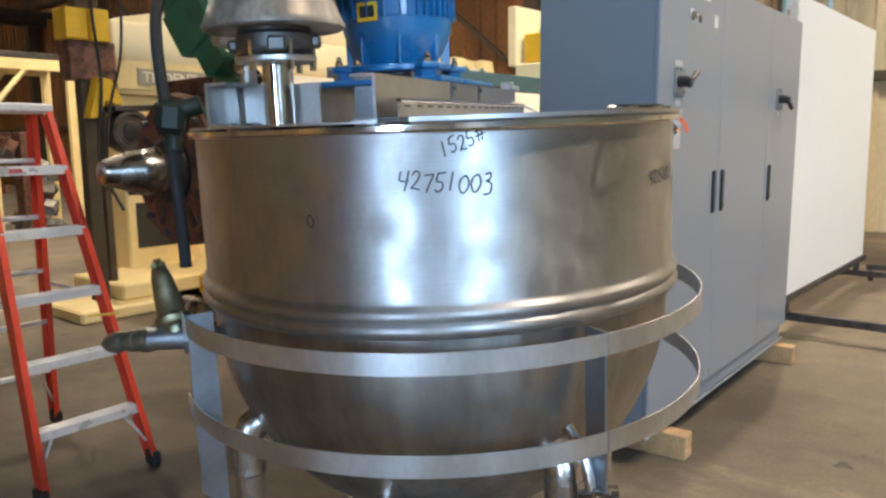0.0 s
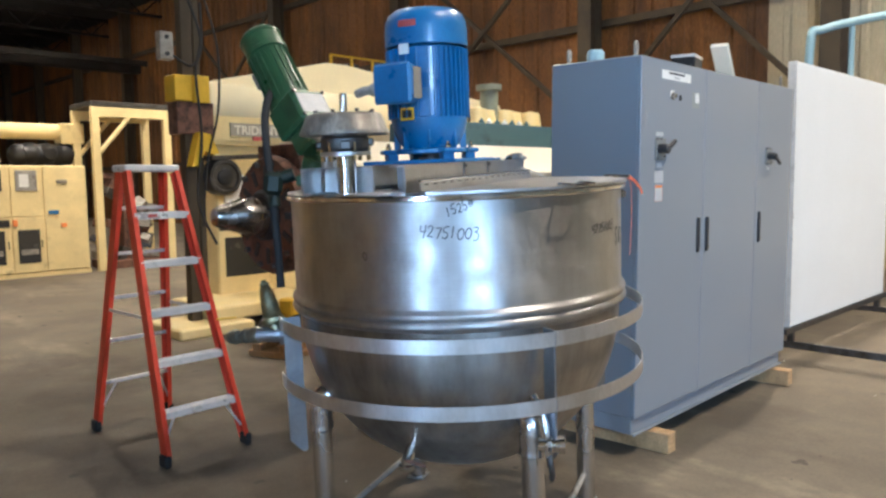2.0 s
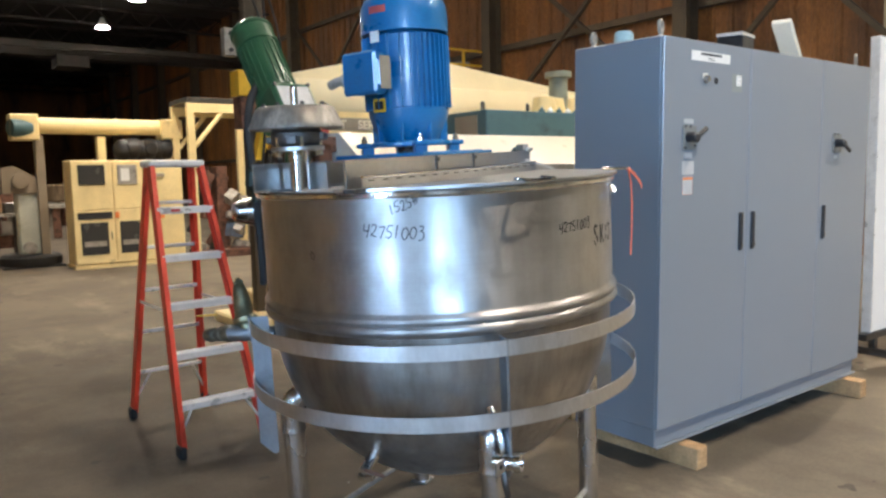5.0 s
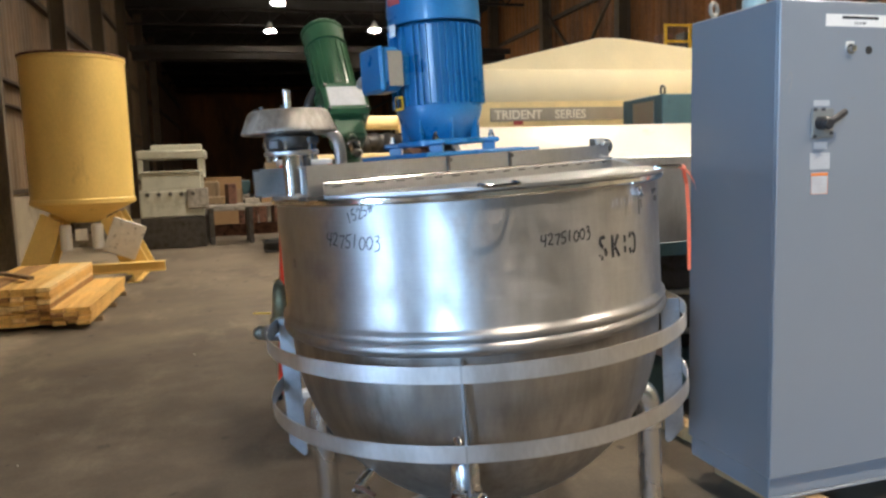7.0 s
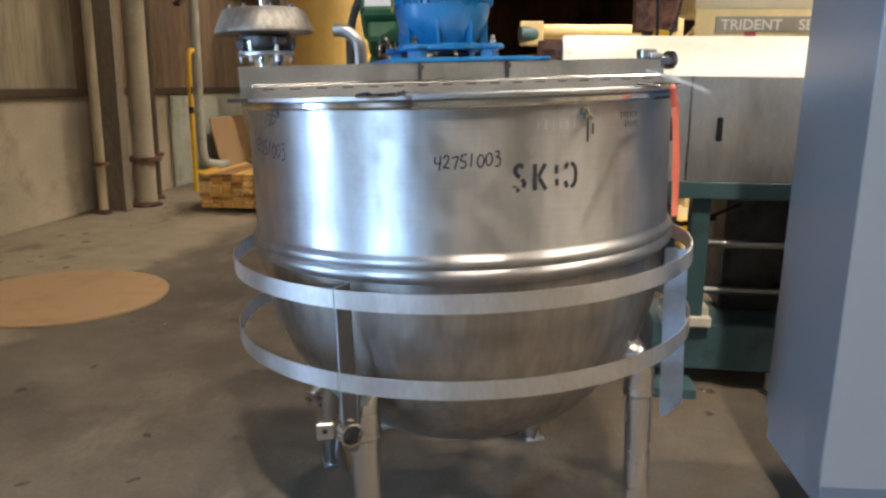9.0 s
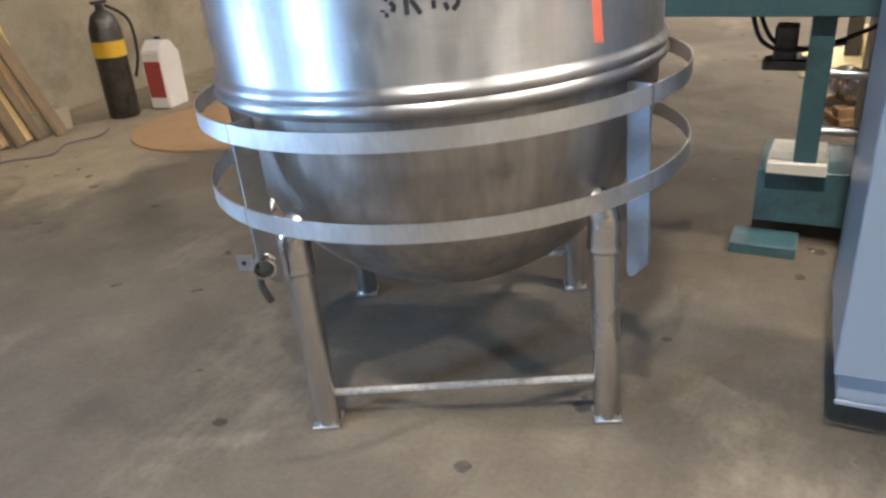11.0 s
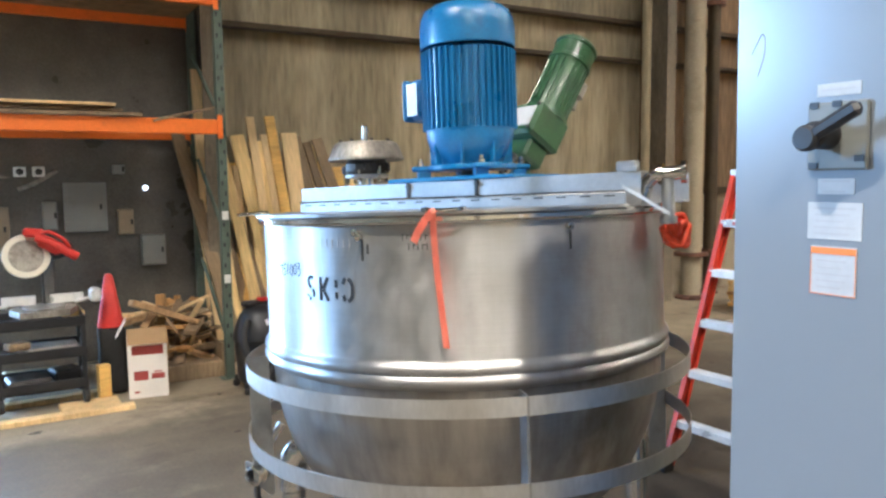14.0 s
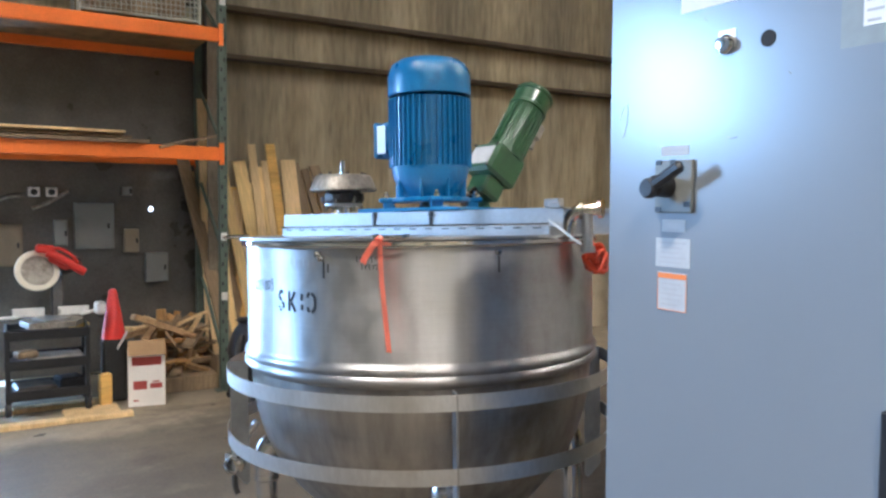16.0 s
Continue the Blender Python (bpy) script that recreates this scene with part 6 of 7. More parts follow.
    lathe(bm, [(0, 0), (0.025, 0), (0.025, 0.012), (0, 0.012)], 12, pose(-0.24, -0.10, z, 90, 0, 0))
    part("knob", bm, BLACK_PLASTIC, ctl)
for pts, r in (([(0.02, -0.1, 3.72), (0.10, -0.2, 3.3), (0.02, -0.22, 2.9), (0.05, -0.24, 2.2), (0.0, -0.2, 1.5), (0.15, -0.3, 1.0)], 0.016),
               ([(-0.18, -0.08, 3.1), (-0.02, -0.2, 2.98), (0.14, -0.14, 3.2), (0.16, -0.1, 3.7)], 0.014),
               ([(0.20, -0.1, 3.8), (0.30, -0.2, 3.2), (0.27, -0.22, 2.5), (0.10, -0.24, 1.9), (0.05, -0.2, 1.2)], 0.013)):
    bm = B()
    tube(bm, pts, r, 8)
    part("cable", bm, BLACK_RUBBER, yc)
bm = B()
box(bm, (0.6, 0.6, 0.03), (0, 0, 0.015), bevel=0.004)
part("base_plate", bm, DARK_STEEL, yc)

# ---- cream control desk with screens ----
cd = thing("control_desk", hall(2.71, 14.30), "cream machine control cabinet with screen and dark windows", "control cabinet")
bm = B()
box(bm, (2.07, 0.75, 2.0), (1.035, 0.375, 1.08), bevel=0.015)
box(bm, (2.11, 0.77, 0.08), (1.035, 0.375, 0.04), bevel=0.006)
part("body", bm, CREAM_PAINT, cd)
for a, b in ((0.0, 0.72), (0.73, 1.28), (1.29, 2.07)):
    for z0, z1 in (((0.1, 1.12), (1.14, 2.06)) if b < 1.5 else ((0.1, 2.06),)):
        bm = B()
        box(bm, (b - a - 0.02, 0.02, z1 - z0), ((a + b) / 2, -0.012, (z0 + z1) / 2), bevel=0.006)
        d = part("door", bm, CREAM_PAINT, cd)
        if z1 < 1.2:
            bm = B()
            box(bm, ((b - a) * 0.68, 0.012, 0.62), ((a + b) / 2, -0.024, 0.58), bevel=0.004)
            w = part("dark_window", bm, SCREEN, d, "dark glazed window")
            bm = B()
            box(bm, (0.02, 0.012, 0.14), (b - 0.06, -0.028, 0.62))
            part("latch", bm, BLACK_PLASTIC, d)
            # grey strip painted in as a gleam on the dark glass
            bm = B()
            box(bm, ((b - a) * 0.55, 0.004, 0.10), ((a + b) / 2, -0.032, 0.48))
            part("shelf_gleam", bm, CAST_GREY, w)
        elif b < 1.5:
            bm = B()
            box(bm, ((b - a) * 0.66, 0.02, 0.38), ((a + b) / 2, -0.026, 1.80), bevel=0.006)
            part("screen", bm, SCREEN if a == 0 else CAST_GREY, d, "monitor screen" if a == 0 else "grey panel with paper notice")
            if a:
                bm = B()
                box(bm, (0.16, 0.003, 0.24), ((a + b) / 2 - 0.04, -0.0385, 1.80))
                part("notice", bm, PAPER, d)
        else:
            for x, z, mat in ((1.45, 1.20, BLUE_PAINT), (1.62, 0.95, PAPER_ORANGE), (1.62, 1.78, SILVER_TRIM)):
                bm = B()
                box(bm, (0.18 if mat != PAPER_ORANGE else 0.10, 0.03, 0.07), (x, -0.03, z), bevel=0.005)
                part("operator_knob", bm, mat, d)
bm = B()
box(bm, (0.08, 0.03, 0.12), (0.78, -0.035, 1.02), bevel=0.01)
part("emergency_stop", bm, PAPER_ORANGE, cd, "orange emergency stop")
bm = B()
box(bm, (0.62, 0.02, 0.13), (0.38, -0.02, 1.02))
part("dark_grille", bm, BLACK_PLASTIC, cd)
# cream barrel machine behind the desk
br = thing("barrel_machine", hall(2.0, 15.6), "cream barrel conveyor carried on posts", "machine")
bm = B()
lathe(bm, [(0, 0), (0.15, 0), (0.16, 0.03), (0.16, 2.9), (0.15, 2.95), (0, 2.95)], 28, pose(0.2, 0, 2.80, 0, 90, 0))
part("barrel", bm, CREAM_PAINT, br)
for x, w, h in ((0.15, 0.5, 0.5), (2.95, 0.45, 0.42)):
    bm = B()
    box(bm, (w, 0.45, h), (x, 0, 2.76), bevel=0.02)
    part("housing", bm, CREAM_PAINT, br)
bm = B()
lathe(bm, [(0, 0), (0.16, 0), (0.18, 0.04), (0.18, 0.36), (0.12, 0.42), (0, 0.42)], 20, pose(-0.1, -0.2, 2.74, 0, 90, 20))
part("motor", bm, TEAL_PAINT, br)
for x in (0.4, 1.55, 2.9):
    bm = B()
    box(bm, (0.16, 0.22, 2.6), (x, 0.05, 1.30), bevel=0.008)
    part("post", bm, DRAB_BOX if x < 1 else CREAM_PAINT, br)
for k in range(6):
    bm = B()
    lathe(bm, [(0, -0.22), (0.12, -0.2), (0.22, -0.08), (0.23, 0.05), (0.14, 0.2), (0, 0.23)], 14, pose(2.0 + 0.17 * k, 0.02 * (-1) ** k, 2.32 + 0.03 * (k % 2), 0, 90 * (k % 2), 30 * k))
    part("drive_motor", bm, BLACK_PLASTIC, br, "dark small drive motor")
# cream gantry frame
ga = thing("gantry_frame", hall(4.95, 14.3), "cream steel gantry frame with diagonal brace", "gantry")
bm = B()
box(bm, (1.6, 1.2, 0.10), (0.8, 0.6, 3.30), bevel=0.01)
part("roof_plate", bm, DARK_STEEL, ga)
for y in (0.06, 1.14):
    bm = B()
    box(bm, (1.6, 0.10, 0.20), (0.8, y, 3.14), bevel=0.008)
    part("top_beam", bm, CREAM_PAINT, ga)
    for x in (0.08, 1.52):
        bm = B()
        box(bm, (0.15, 0.12, 3.04), (x, y, 1.52), bevel=0.008)
        part("post", bm, CREAM_PAINT, ga)
    bm = B()
    rod(bm, (0.15, y, 2.35), (0.75, y, 3.06), 0.05, seg=8)
    part("brace", bm, CREAM_PAINT, ga)
rnd = random.Random(11)
for k in range(26):
    bm = B()
    box(bm, (rnd.uniform(0.1, 0.4), rnd.uniform(0.1, 0.4), rnd.uniform(0.1, 0.35)), (rnd.uniform(0.25, 1.4), rnd.uniform(0.2, 1.0), rnd.uniform(0.15, 1.9)), (rnd.uniform(0, 40), rnd.uniform(0, 40), rnd.uniform(0, 90)), 0.01)
    part("drive_part", bm, (RUST_IRON, DARK_STEEL, CAST_GREY)[k % 3], ga)
bm = B()
box(bm, (1.2, 0.8, 0.16), (0.8, 0.6, 0.08), bevel=0.01)
box(bm, (0.25, 0.4, 1.9), (0.8, 0.6, 1.0), bevel=0.02)
part("drive_column", bm, RUST_IRON, ga, "rusty drive column inside the frame")

# ---- yellow tank on its stand ----
tank = thing("storage_tank", hall(-1.52, 12.9), "tall yellow steel hopper tank on a low stand", "tank")
bm = B()
TR = 0.83
lathe(bm, [(0, 3.80), (TR - 0.02, 3.80), (TR + 0.015, 3.80), (TR + 0.015, 3.74), (TR, 3.73), (TR, 1.42), (TR + 0.02, 1.40), (TR + 0.02, 1.33), (TR - 0.03, 1.30), (0.35, 1.08), (0.30, 1.0), (0, 1.0)], 64)
part("shell", bm, YELLOW_TANK, tank, "yellow cylindrical tank shell")
bm = B()
lathe(bm, [(TR - 0.01, 3.79), (TR + 0.02, 3.79), (TR + 0.022, 3.80), (TR + 0.02, 3.83), (TR - 0.01, 3.83)], 64)
part("top_rim", bm, RUST_IRON, tank, "rusty top rim")
bm = B()
box(bm, (0.7, 0.5, 0.20), (0.05, -0.1, 0.68), bevel=0.02)
rod(bm, (0, 0, 0.75), (0, 0, 1.02), 0.20, seg=20)
valve = part("discharge_valve", bm, CAST_GREY, tank, "grey discharge valve")
for x in (-0.25, 0.25):
    bm = B()
    lathe(bm, [(0, 0.55), (0.09, 0.55), (0.095, 0.58), (0.095, 0.95), (0.07, 0.98), (0, 0.98)], 18, pose(x, -0.42, 0))
    part("air_cylinder", bm, WHITE_PAINT, valve, "white air cylinder")
bm = B()
box(bm, (0.2, 0.03, 0.2), (0.0, -0.46, 0.80), bevel=0.01)
part("gauge", bm, PAPER, valve)
bm = B()
box(bm, (0.55, 0.03, 0.62), (0.68, -0.48, 0.70), (0, 22, 0), 0.01)
part("grey_plate", bm, ALUMINIUM, tank, "tilted bare metal plate")
for s_, k in ((-1, 0), (1, 1)):
    for y in (-0.34, 0.34):
        bm = B()
        prism(bm, [(0.30, 1.02), (0.62, 1.18), (1.05, 0.20), (1.05, 0.12), (0.62, 0.12)], 0.10, pose(0, y + 0.05, 0, 90, 0, 0) @ Matrix.Diagonal((s_, 1, 1, 1)))
        part("stand_leg", bm, YELLOW_TANK, tank)
for x in (-0.85, 0.85):
    bm = B()
    prism(bm, [(-0.10, 0), (0.10, 0), (0.10, 0.02), (0.012, 0.02), (0.012, 0.14), (0.10, 0.14), (0.10, 0.16), (-0.10, 0.16), (-0.10, 0.14), (-0.012, 0.14), (-0.012, 0.02), (-0.10, 0.02)], 2.2, pose(x, 1.1, 0, 90, 0, 0))
    part("skid_beam", bm, YELLOW_TANK, tank)
bm = B()
prism(bm, [(-0.10, 0), (0.10, 0), (0.10, 0.02), (0.012, 0.02), (0.012, 0.14), (0.10, 0.14), (0.10, 0.16), (-0.10, 0.16), (-0.10, 0.14), (-0.012, 0.14), (-0.012, 0.02), (-0.10, 0.02)], 2.1, pose(-0.75, -0.95, 0.165, 90, 0, 90))
part("cross_beam", bm, YELLOW_TANK, tank)

# ---- grey press beyond the tank ----
pr = thing("grey_press", hall(-1.2, 17.9), "pale grey-green machine press with dark base", "machine")
bm = B()
box(bm, (1.5, 1.6, 0.75), (0.75, 0.8, 0.375), bevel=0.02)
part("base", bm, DARK_STEEL, pr)
bm = B()
box(bm, (1.5, 1.6, 0.65), (0.75, 0.8, 1.08), bevel=0.03)
box(bm, (1.4, 1.5, 0.45), (0.75, 0.85, 1.65), bevel=0.03)
box(bm, (1.6, 1.5, 0.22), (0.78, 0.85, 2.28), bevel=0.03)
box(bm, (1.2, 0.3, 0.16), (0.9, 0.5, 2.45), bevel=0.02)
for z in (1.42, 1.86):
    box(bm, (1.5, 0.06, 0.05), (0.76, 0.05, z), bevel=0.01)
for x in (0.06, 1.45):
    box(bm, (0.14, 1.4, 0.6), (x, 0.85, 2.0), bevel=0.02)
part("frame", bm, PRESS_GREY, pr)
for k in range(5):
    bm = B()
    rod(bm, (0.2 + 0.26 * k, 0.02, 1.32), (0.2 + 0.26 * k, -0.12, 1.32), 0.05, seg=12)
    part("knob", bm, DARK_STEEL, pr)
bm = B()
box(bm, (0.5, 0.1, 0.5), (1.35, -0.05, 1.2), bevel=0.02)
part("side_box", bm, CAST_GREY, pr)

# ---- lathe table, radial arm and clutter far down the hall ----
far_spots = ((0.5, 21.0), (2.3, 22.5), (2.0, 26), (-0.4, 25), (0.6, 31), (2.6, 33), (-1.5, 30), (3.2, 27.5), (1.1, 35), (-0.8, 37), (3.4, 38), (4.5, 24), (4.8, 31))
for k, (u, v) in enumerate(far_spots):
    rnd = random.Random(40 + k)
    ob = thing("machine_tool", hall(u, v, 0, rnd.uniform(-20, 20)), "brown-grey machine tool standing far down the hall", "machine", "far machine tools")
    w, d, h = rnd.uniform(1.0, 2.0), rnd.uniform(0.8, 1.2), rnd.uniform(0.7, 1.0)
    bm = B()
    box(bm, (w, d, 0.10), (0, 0, h), bevel=0.01)
    part("table", bm, CAST_GREY, ob)
    for x in (-w * 0.38, w * 0.38):
        bm = B()
        box(bm, (0.22, d * 0.8, h - 0.05), (x, 0, (h - 0.05) / 2), bevel=0.02)
        part("pedestal", bm, RUST_IRON, ob)
    bm = B()
    box(bm, (rnd.uniform(0.4, 0.8), 0.6, rnd.uniform(0.5, 0.9)), (rnd.uniform(-0.4, 0.4), 0, h + 0.42), bevel=0.05)
    lathe(bm, [(0, 0), (0.18, 0), (0.18, 0.5), (0, 0.5)], 14, pose(w * 0.3, -0.1, h + 0.05))
    part("headstock", bm, (OLD_WOOD, RUST_IRON, TEAL_PAINT)[k % 3], ob)
rb = thing("pedestal_stand", hall(2.15, 15.85), "grey-green pedestal on a round black base", "stand")
bm = B()
lathe(bm, [(0, 0.02), (0.55, 0.02), (0.57, 0.06), (0.57, 0.20), (0.5, 0.25), (0, 0.25)], 28)
box(bm, (1.1, 1.0, 0.04), (0, 0, 0.02))
part("base", bm, BLACK_RUBBER, rb)
bm = B()
box(bm, (0.42, 0.42, 1.24), (0, 0, 0.86), bevel=0.04)
part("pedestal", bm, PRESS_GREY, rb)
bm = B()
prism(bm, [(-0.34, 0), (0.34, 0), (0.30, 0.28), (-0.12, 0.55), (-0.34, 0.50)], 0.5, pose(-0.1, 0.25, 1.47, 90, 0, 0))
lathe(bm, [(0, 0), (0.13, 0), (0.15, 0.03), (0.15, 0.12), (0, 0.14)], 16, pose(-0.12, -0.24, 1.72, 90, 0, 0))
part("dark_head", bm, DRAB_BOX, rb)
bm = B()
lathe(bm, [(0, 0), (0.1, 0), (0.12, 0.05), (0.12, 0.2), (0, 0.22)], 16, pose(-0.05, -0.3, 0.4, 90, 0, 0))
part("coil", bm, CAST_GREY, rb)

# ---- yellow catwalk on the far wall ----
cw = thing("catwalk", hall(11.95, 16.0, 0), "yellow railed catwalk high on the far wall", "catwalk")
bm = B()
box(bm, (2.5, 1.1, 0.10), (1.25, 0.55, 4.30), bevel=0.01)
part("deck", bm, YELLOW_PAINT, cw)
for x in (0.03, 0.75, 1.5, 2.3):
    bm = B()
    box(bm, (0.06, 0.06, 0.86), (x, 0.03, 4.78))
    part("rail_post", bm, YELLOW_PAINT, cw)
for z in (4.78, 5.19):
    bm = B()
    box(bm, (2.45, 0.05, 0.055), (1.22, 0.03, z))
    part("handrail", bm, YELLOW_PAINT, cw)
for x, w, h, mat in ((0.35, 0.35, 0.7, RUST_IRON), (1.1, 0.5, 0.75, DARK_STEEL), (1.9, 0.35, 0.6, CAST_GREY)):
    bm = B()
    box(bm, (w, 0.4, h), (x, 0.65, 4.355 + h / 2), bevel=0.02)
    part("drive_unit", bm, mat, cw)
for x in (0.3, 2.2):
    bm = B()
    rod(bm, (x, 0.1, 4.25), (x, 1.0, 3.3), 0.05, seg=8)
    part("bracket", bm, GIRDER, cw)
bm = B()
box(bm, (0.14, 0.14, 4.25), (0.2, 0.95, 2.125))
part("support_post", bm, GIRDER, cw)
# cream pump set above the teal housing
ps = thing("pump_set", hall(6.6, 5.4), "cream pump set with a grey vertical pipe", "pump")
bm = B()
box(bm, (1.6, 0.9, 2.35), (0.5, 0.4, 1.175), bevel=0.02)
for k in range(5):
    lathe(bm, [(0, 0), (0.14, 0), (0.16, 0.05), (0.13, 0.25), (0, 0.28)], 14, pose(0.0 + 0.27 * k, 0.2 + 0.1 * (k % 2), 2.34))
part("casing", bm, CREAM_PAINT, ps)
bm = B()
lathe(bm, [(0, 2.3), (0.12, 2.3), (0.12, 2.85), (0.17, 2.86), (0.17, 2.93), (0, 2.93)], 20, pose(0.35, 0.3, 0))
part("riser", bm, GREY_GREEN, ps)
yb = thing("feeder_box", hall(7.75, 4.75), "yellow feeder box with a grey dome on a cream stand", "machine")
bm = B()
box(bm, (0.5, 0.45, 2.5), (0, 0, 1.25), bevel=0.015)
box(bm, (0.62, 0.12, 0.68), (0.02, 0.24, 2.82), bevel=0.012)
part("stand", bm, LIT_CREAM, yb)
bm = B()
box(bm, (0.46, 0.36, 0.34), (0.06, -0.02, 2.68), bevel=0.02)
part("box", bm, YELLOW_PAINT, yb, "bright yellow box")
bm = B()
lathe(bm, [(0, 2.85), (0.11, 2.85), (0.115, 2.88), (0.09, 2.96), (0.04, 2.99), (0, 2.99)], 16, pose(0.05, -0.05, 0))
part("dome", bm, CAST_GREY, yb, "grey dome")
# blue pipe rail and post beyond the cabinet
rl = thing("pipe_rail", hall(9.0, 2.4), "pale blue bent pipe rail", "rail")
bm = B()
tube(bm, [(0, 0, 0), (0, 0, 1.5), (0, 0, 3.2), (0.15, -0.1, 3.42), (0.9, -0.55, 3.62)], 0.05, 10)
tube(bm, [(0.5, -0.3, 0), (0.5, -0.3, 1.5), (0.5, -0.3, 3.5)], 0.035, 10)
part("pipe", bm, BLUE_PIPE, rl)
# steel work table with boxes beyond the control desk
wt = thing("work_table", hall(1.35, 18.6, 0, 4), "long grey steel work table with dark legs", "table")
bm = B()
box(bm, (2.2, 1.0, 0.07), (0, 0, 0.96), bevel=0.006)
part("tabletop", bm, CAST_GREY, wt)
for x in (-0.95, 0.0, 0.95):
    for y in (-0.4, 0.4):
        bm = B()
        box(bm, (0.12, 0.12, 0.925), (x, y, 0.4625), bevel=0.006)
        part("leg", bm, DARK_STEEL, wt)
bm = B()
box(bm, (2.0, 0.05, 0.3), (0, 0.42, 0.3))
part("apron", bm, RUST_IRON, wt)
rnd = random.Random(77)
for k in range(5):
    bm = B()
    box(bm, ((0.5, 0.22, 0.36, 0.28, 0.44)[k], 0.4, (0.20, 0.52, 0.14, 0.34, 0.24)[k]), (0, 0, 0), bevel=0.02)
    h = max(v.co.z for v in bm.verts)
    solid("crate", bm, (OLD_WOOD, RUST_IRON, CAST_GREY, CARDBOARD, DARK_STEEL)[k], hall((0.55, 0.93, 1.45, 1.80, 2.18)[k], 18.6 + rnd.uniform(-0.1, 0.1), 0.997 + h, rnd.uniform(-20, 20)), "brown and grey crate standing on the steel work table", "crate", "crates on the work table")
bm = B()
box(bm, (1.1, 0.05, 1.7), (0, 0, 0.85), bevel=0.006)
solid("tan_panel", bm, CARDBOARD, hall(0.7, 23.6) @ pose(0, 0, 0, 8, 0, 0), "tan board panel leaning among the far machines", "board")

# ---- lumber, pipes and disc along the long wall ----
stack_label = "stack of fresh sawn yellow lumber boards on the floor"
st = thing("lumber_stack", hall(-2.10, 8.0), stack_label, "lumber")
bm = B()
shared = {}
rnd = random.Random(3)


def plank_mesh(key, size, mat, bevel=0.003):
    key = (key, mat.name)
    if key not in shared:
        bmx = B()
        box(bmx, size, (0, 0, 0), bevel=bevel)
        shared[key] = finish(key[0], bmx, mat)
    return shared[key]


def piece(name, key, size, mat, parent, m):
    ob = new(name, plank_mesh(key, size, mat))
    ob.parent = parent
    ob.matrix_basis = m
    return ob


for layer in range(9):
    for k in range(7):
        piece("board", "long_board", (0.138, 2.7, 0.045), rnd.choice((LUMBER, LUMBER, PLANK_YELLOW, LUMBER, LUMBER_DARK)), st, pose(0.10 + k * 0.141 + rnd.uniform(-0.003, 0.003), 1.35 + rnd.uniform(-0.04, 0.04), 0.085 + layer * 0.049, 0, 0, rnd.uniform(-0.3, 0.3)))
for layer in range(4):
    for k in range(3):
        piece("board", "long_board", (0.138, 2.7, 0.045), rnd.choice((LUMBER, LUMBER, LUMBER_DARK)), st, pose(1.10 + k * 0.142, 1.25 + rnd.uniform(-0.1, 0.1), 0.085 + layer * 0.049, 0, 0, rnd.uniform(-0.5, 0.5)))
for y in (0.4, 1.4, 2.4):
    piece("bearer", "bearer", (1.5, 0.09, 0.06), OLD_WOOD, st, pose(0.75, y, 0.03))
piece("loose_stick", "loose_stick", (0.06, 0.9, 0.045), OLD_WOOD, st, pose(0.45, 0.9, 0.56, 0, 0, 35))
# hardboard disc
bm = B()
lathe(bm, [(0, 0), (0.80, 0), (0.803, 0.004), (0.803, 0.014), (0.80, 0.018), (0, 0.018)], 72)
solid("hardboard_disc", bm, CARDBOARD, Matrix.Translation((-4.07, 1.22, 0.0)), "round tan hardboard disc lying on the floor", "board")
# leaning sheet by the pipes
bm = B()
box(bm, (0.02, 1.5, 1.1), (0, 0, 0.55), bevel=0.002)
solid("plywood_sheet", bm, CARDBOARD, hall(-2.98, 11.7, 0.0) @ pose(0, 0, 0, 0, -12, 0), "brown plywood sheet leaning on the wall", "plywood")

bm = B()
box(bm, (0.03, 3.0, 1.46), (0, 0, 0.73), bevel=0.004)
solid("wall_panel", bm, PALE_GREEN, hall(-3.48, 11.6), "pale green stained panel on the wall", "wall panel", kind="structure")


def wall_pipe(u, v, r, top, mat, words, foot=True):
    ob = thing("wall_pipe", hall(u, v), words, "pipe", "pipes on the long wall")
    bm = B()
    rod(bm, (0, 0, 0.0), (0, 0, top), r, seg=20)
    p = part("riser", bm, mat, ob)
    for z in (0.62, 4.2):
        bm = B()
        lathe(bm, [(r, 0), (r * 1.7, 0), (r * 1.7, 0.05), (r, 0.05)], 20, pose(0, 0, z))
        part("collar", bm, RUST_IRON, p)
    if foot:
        bm = B()
        lathe(bm, [(0, 0), (r * 1.5, 0), (r * 1.5, 0.03), (r * 1.1, 0.06), (0, 0.06)], 20)
        part("foot", bm, RUST_IRON, p)
    return ob


wall_pipe(-3.02, 8.35, 0.14, 8.0, CONCRETE_WALL, "thick mottled tan pipe standing at the wall column")
wall_pipe(-3.22, 7.62, 0.06, 8.0, SHEETING, "thin dusty pipe on the wall")
wall_pipe(-3.2, 8.95, 0.09, 8.0, GIRDER, "brown pipe on the wall")
bp = thing("wall_pipe", hall(-3.05, 10.25), "pale grey pipe bending out at its foot", "pipe", "pipes on the long wall")
bm = B()
tube(bm, [(0, 0, 3.1), (0.0, 0.0, 1.2), (0.02, 0.02, 0.5), (0.10, 0.16, 0.36), (0.2, 0.5, 0.34)], 0.075, 12)
part("riser", bm, PIPE_GREY, bp)
bm = B()
box(bm, (0.10, 0.6, 0.06), (-0.05, -0.2, 2.95), (30, 0, 0))
part("bracket", bm, GIRDER, bp)
yp = thing("bollard_rail", hall(-2.95, 9.75), "yellow bent pipe guard by the column", "guard rail")
bm = B()
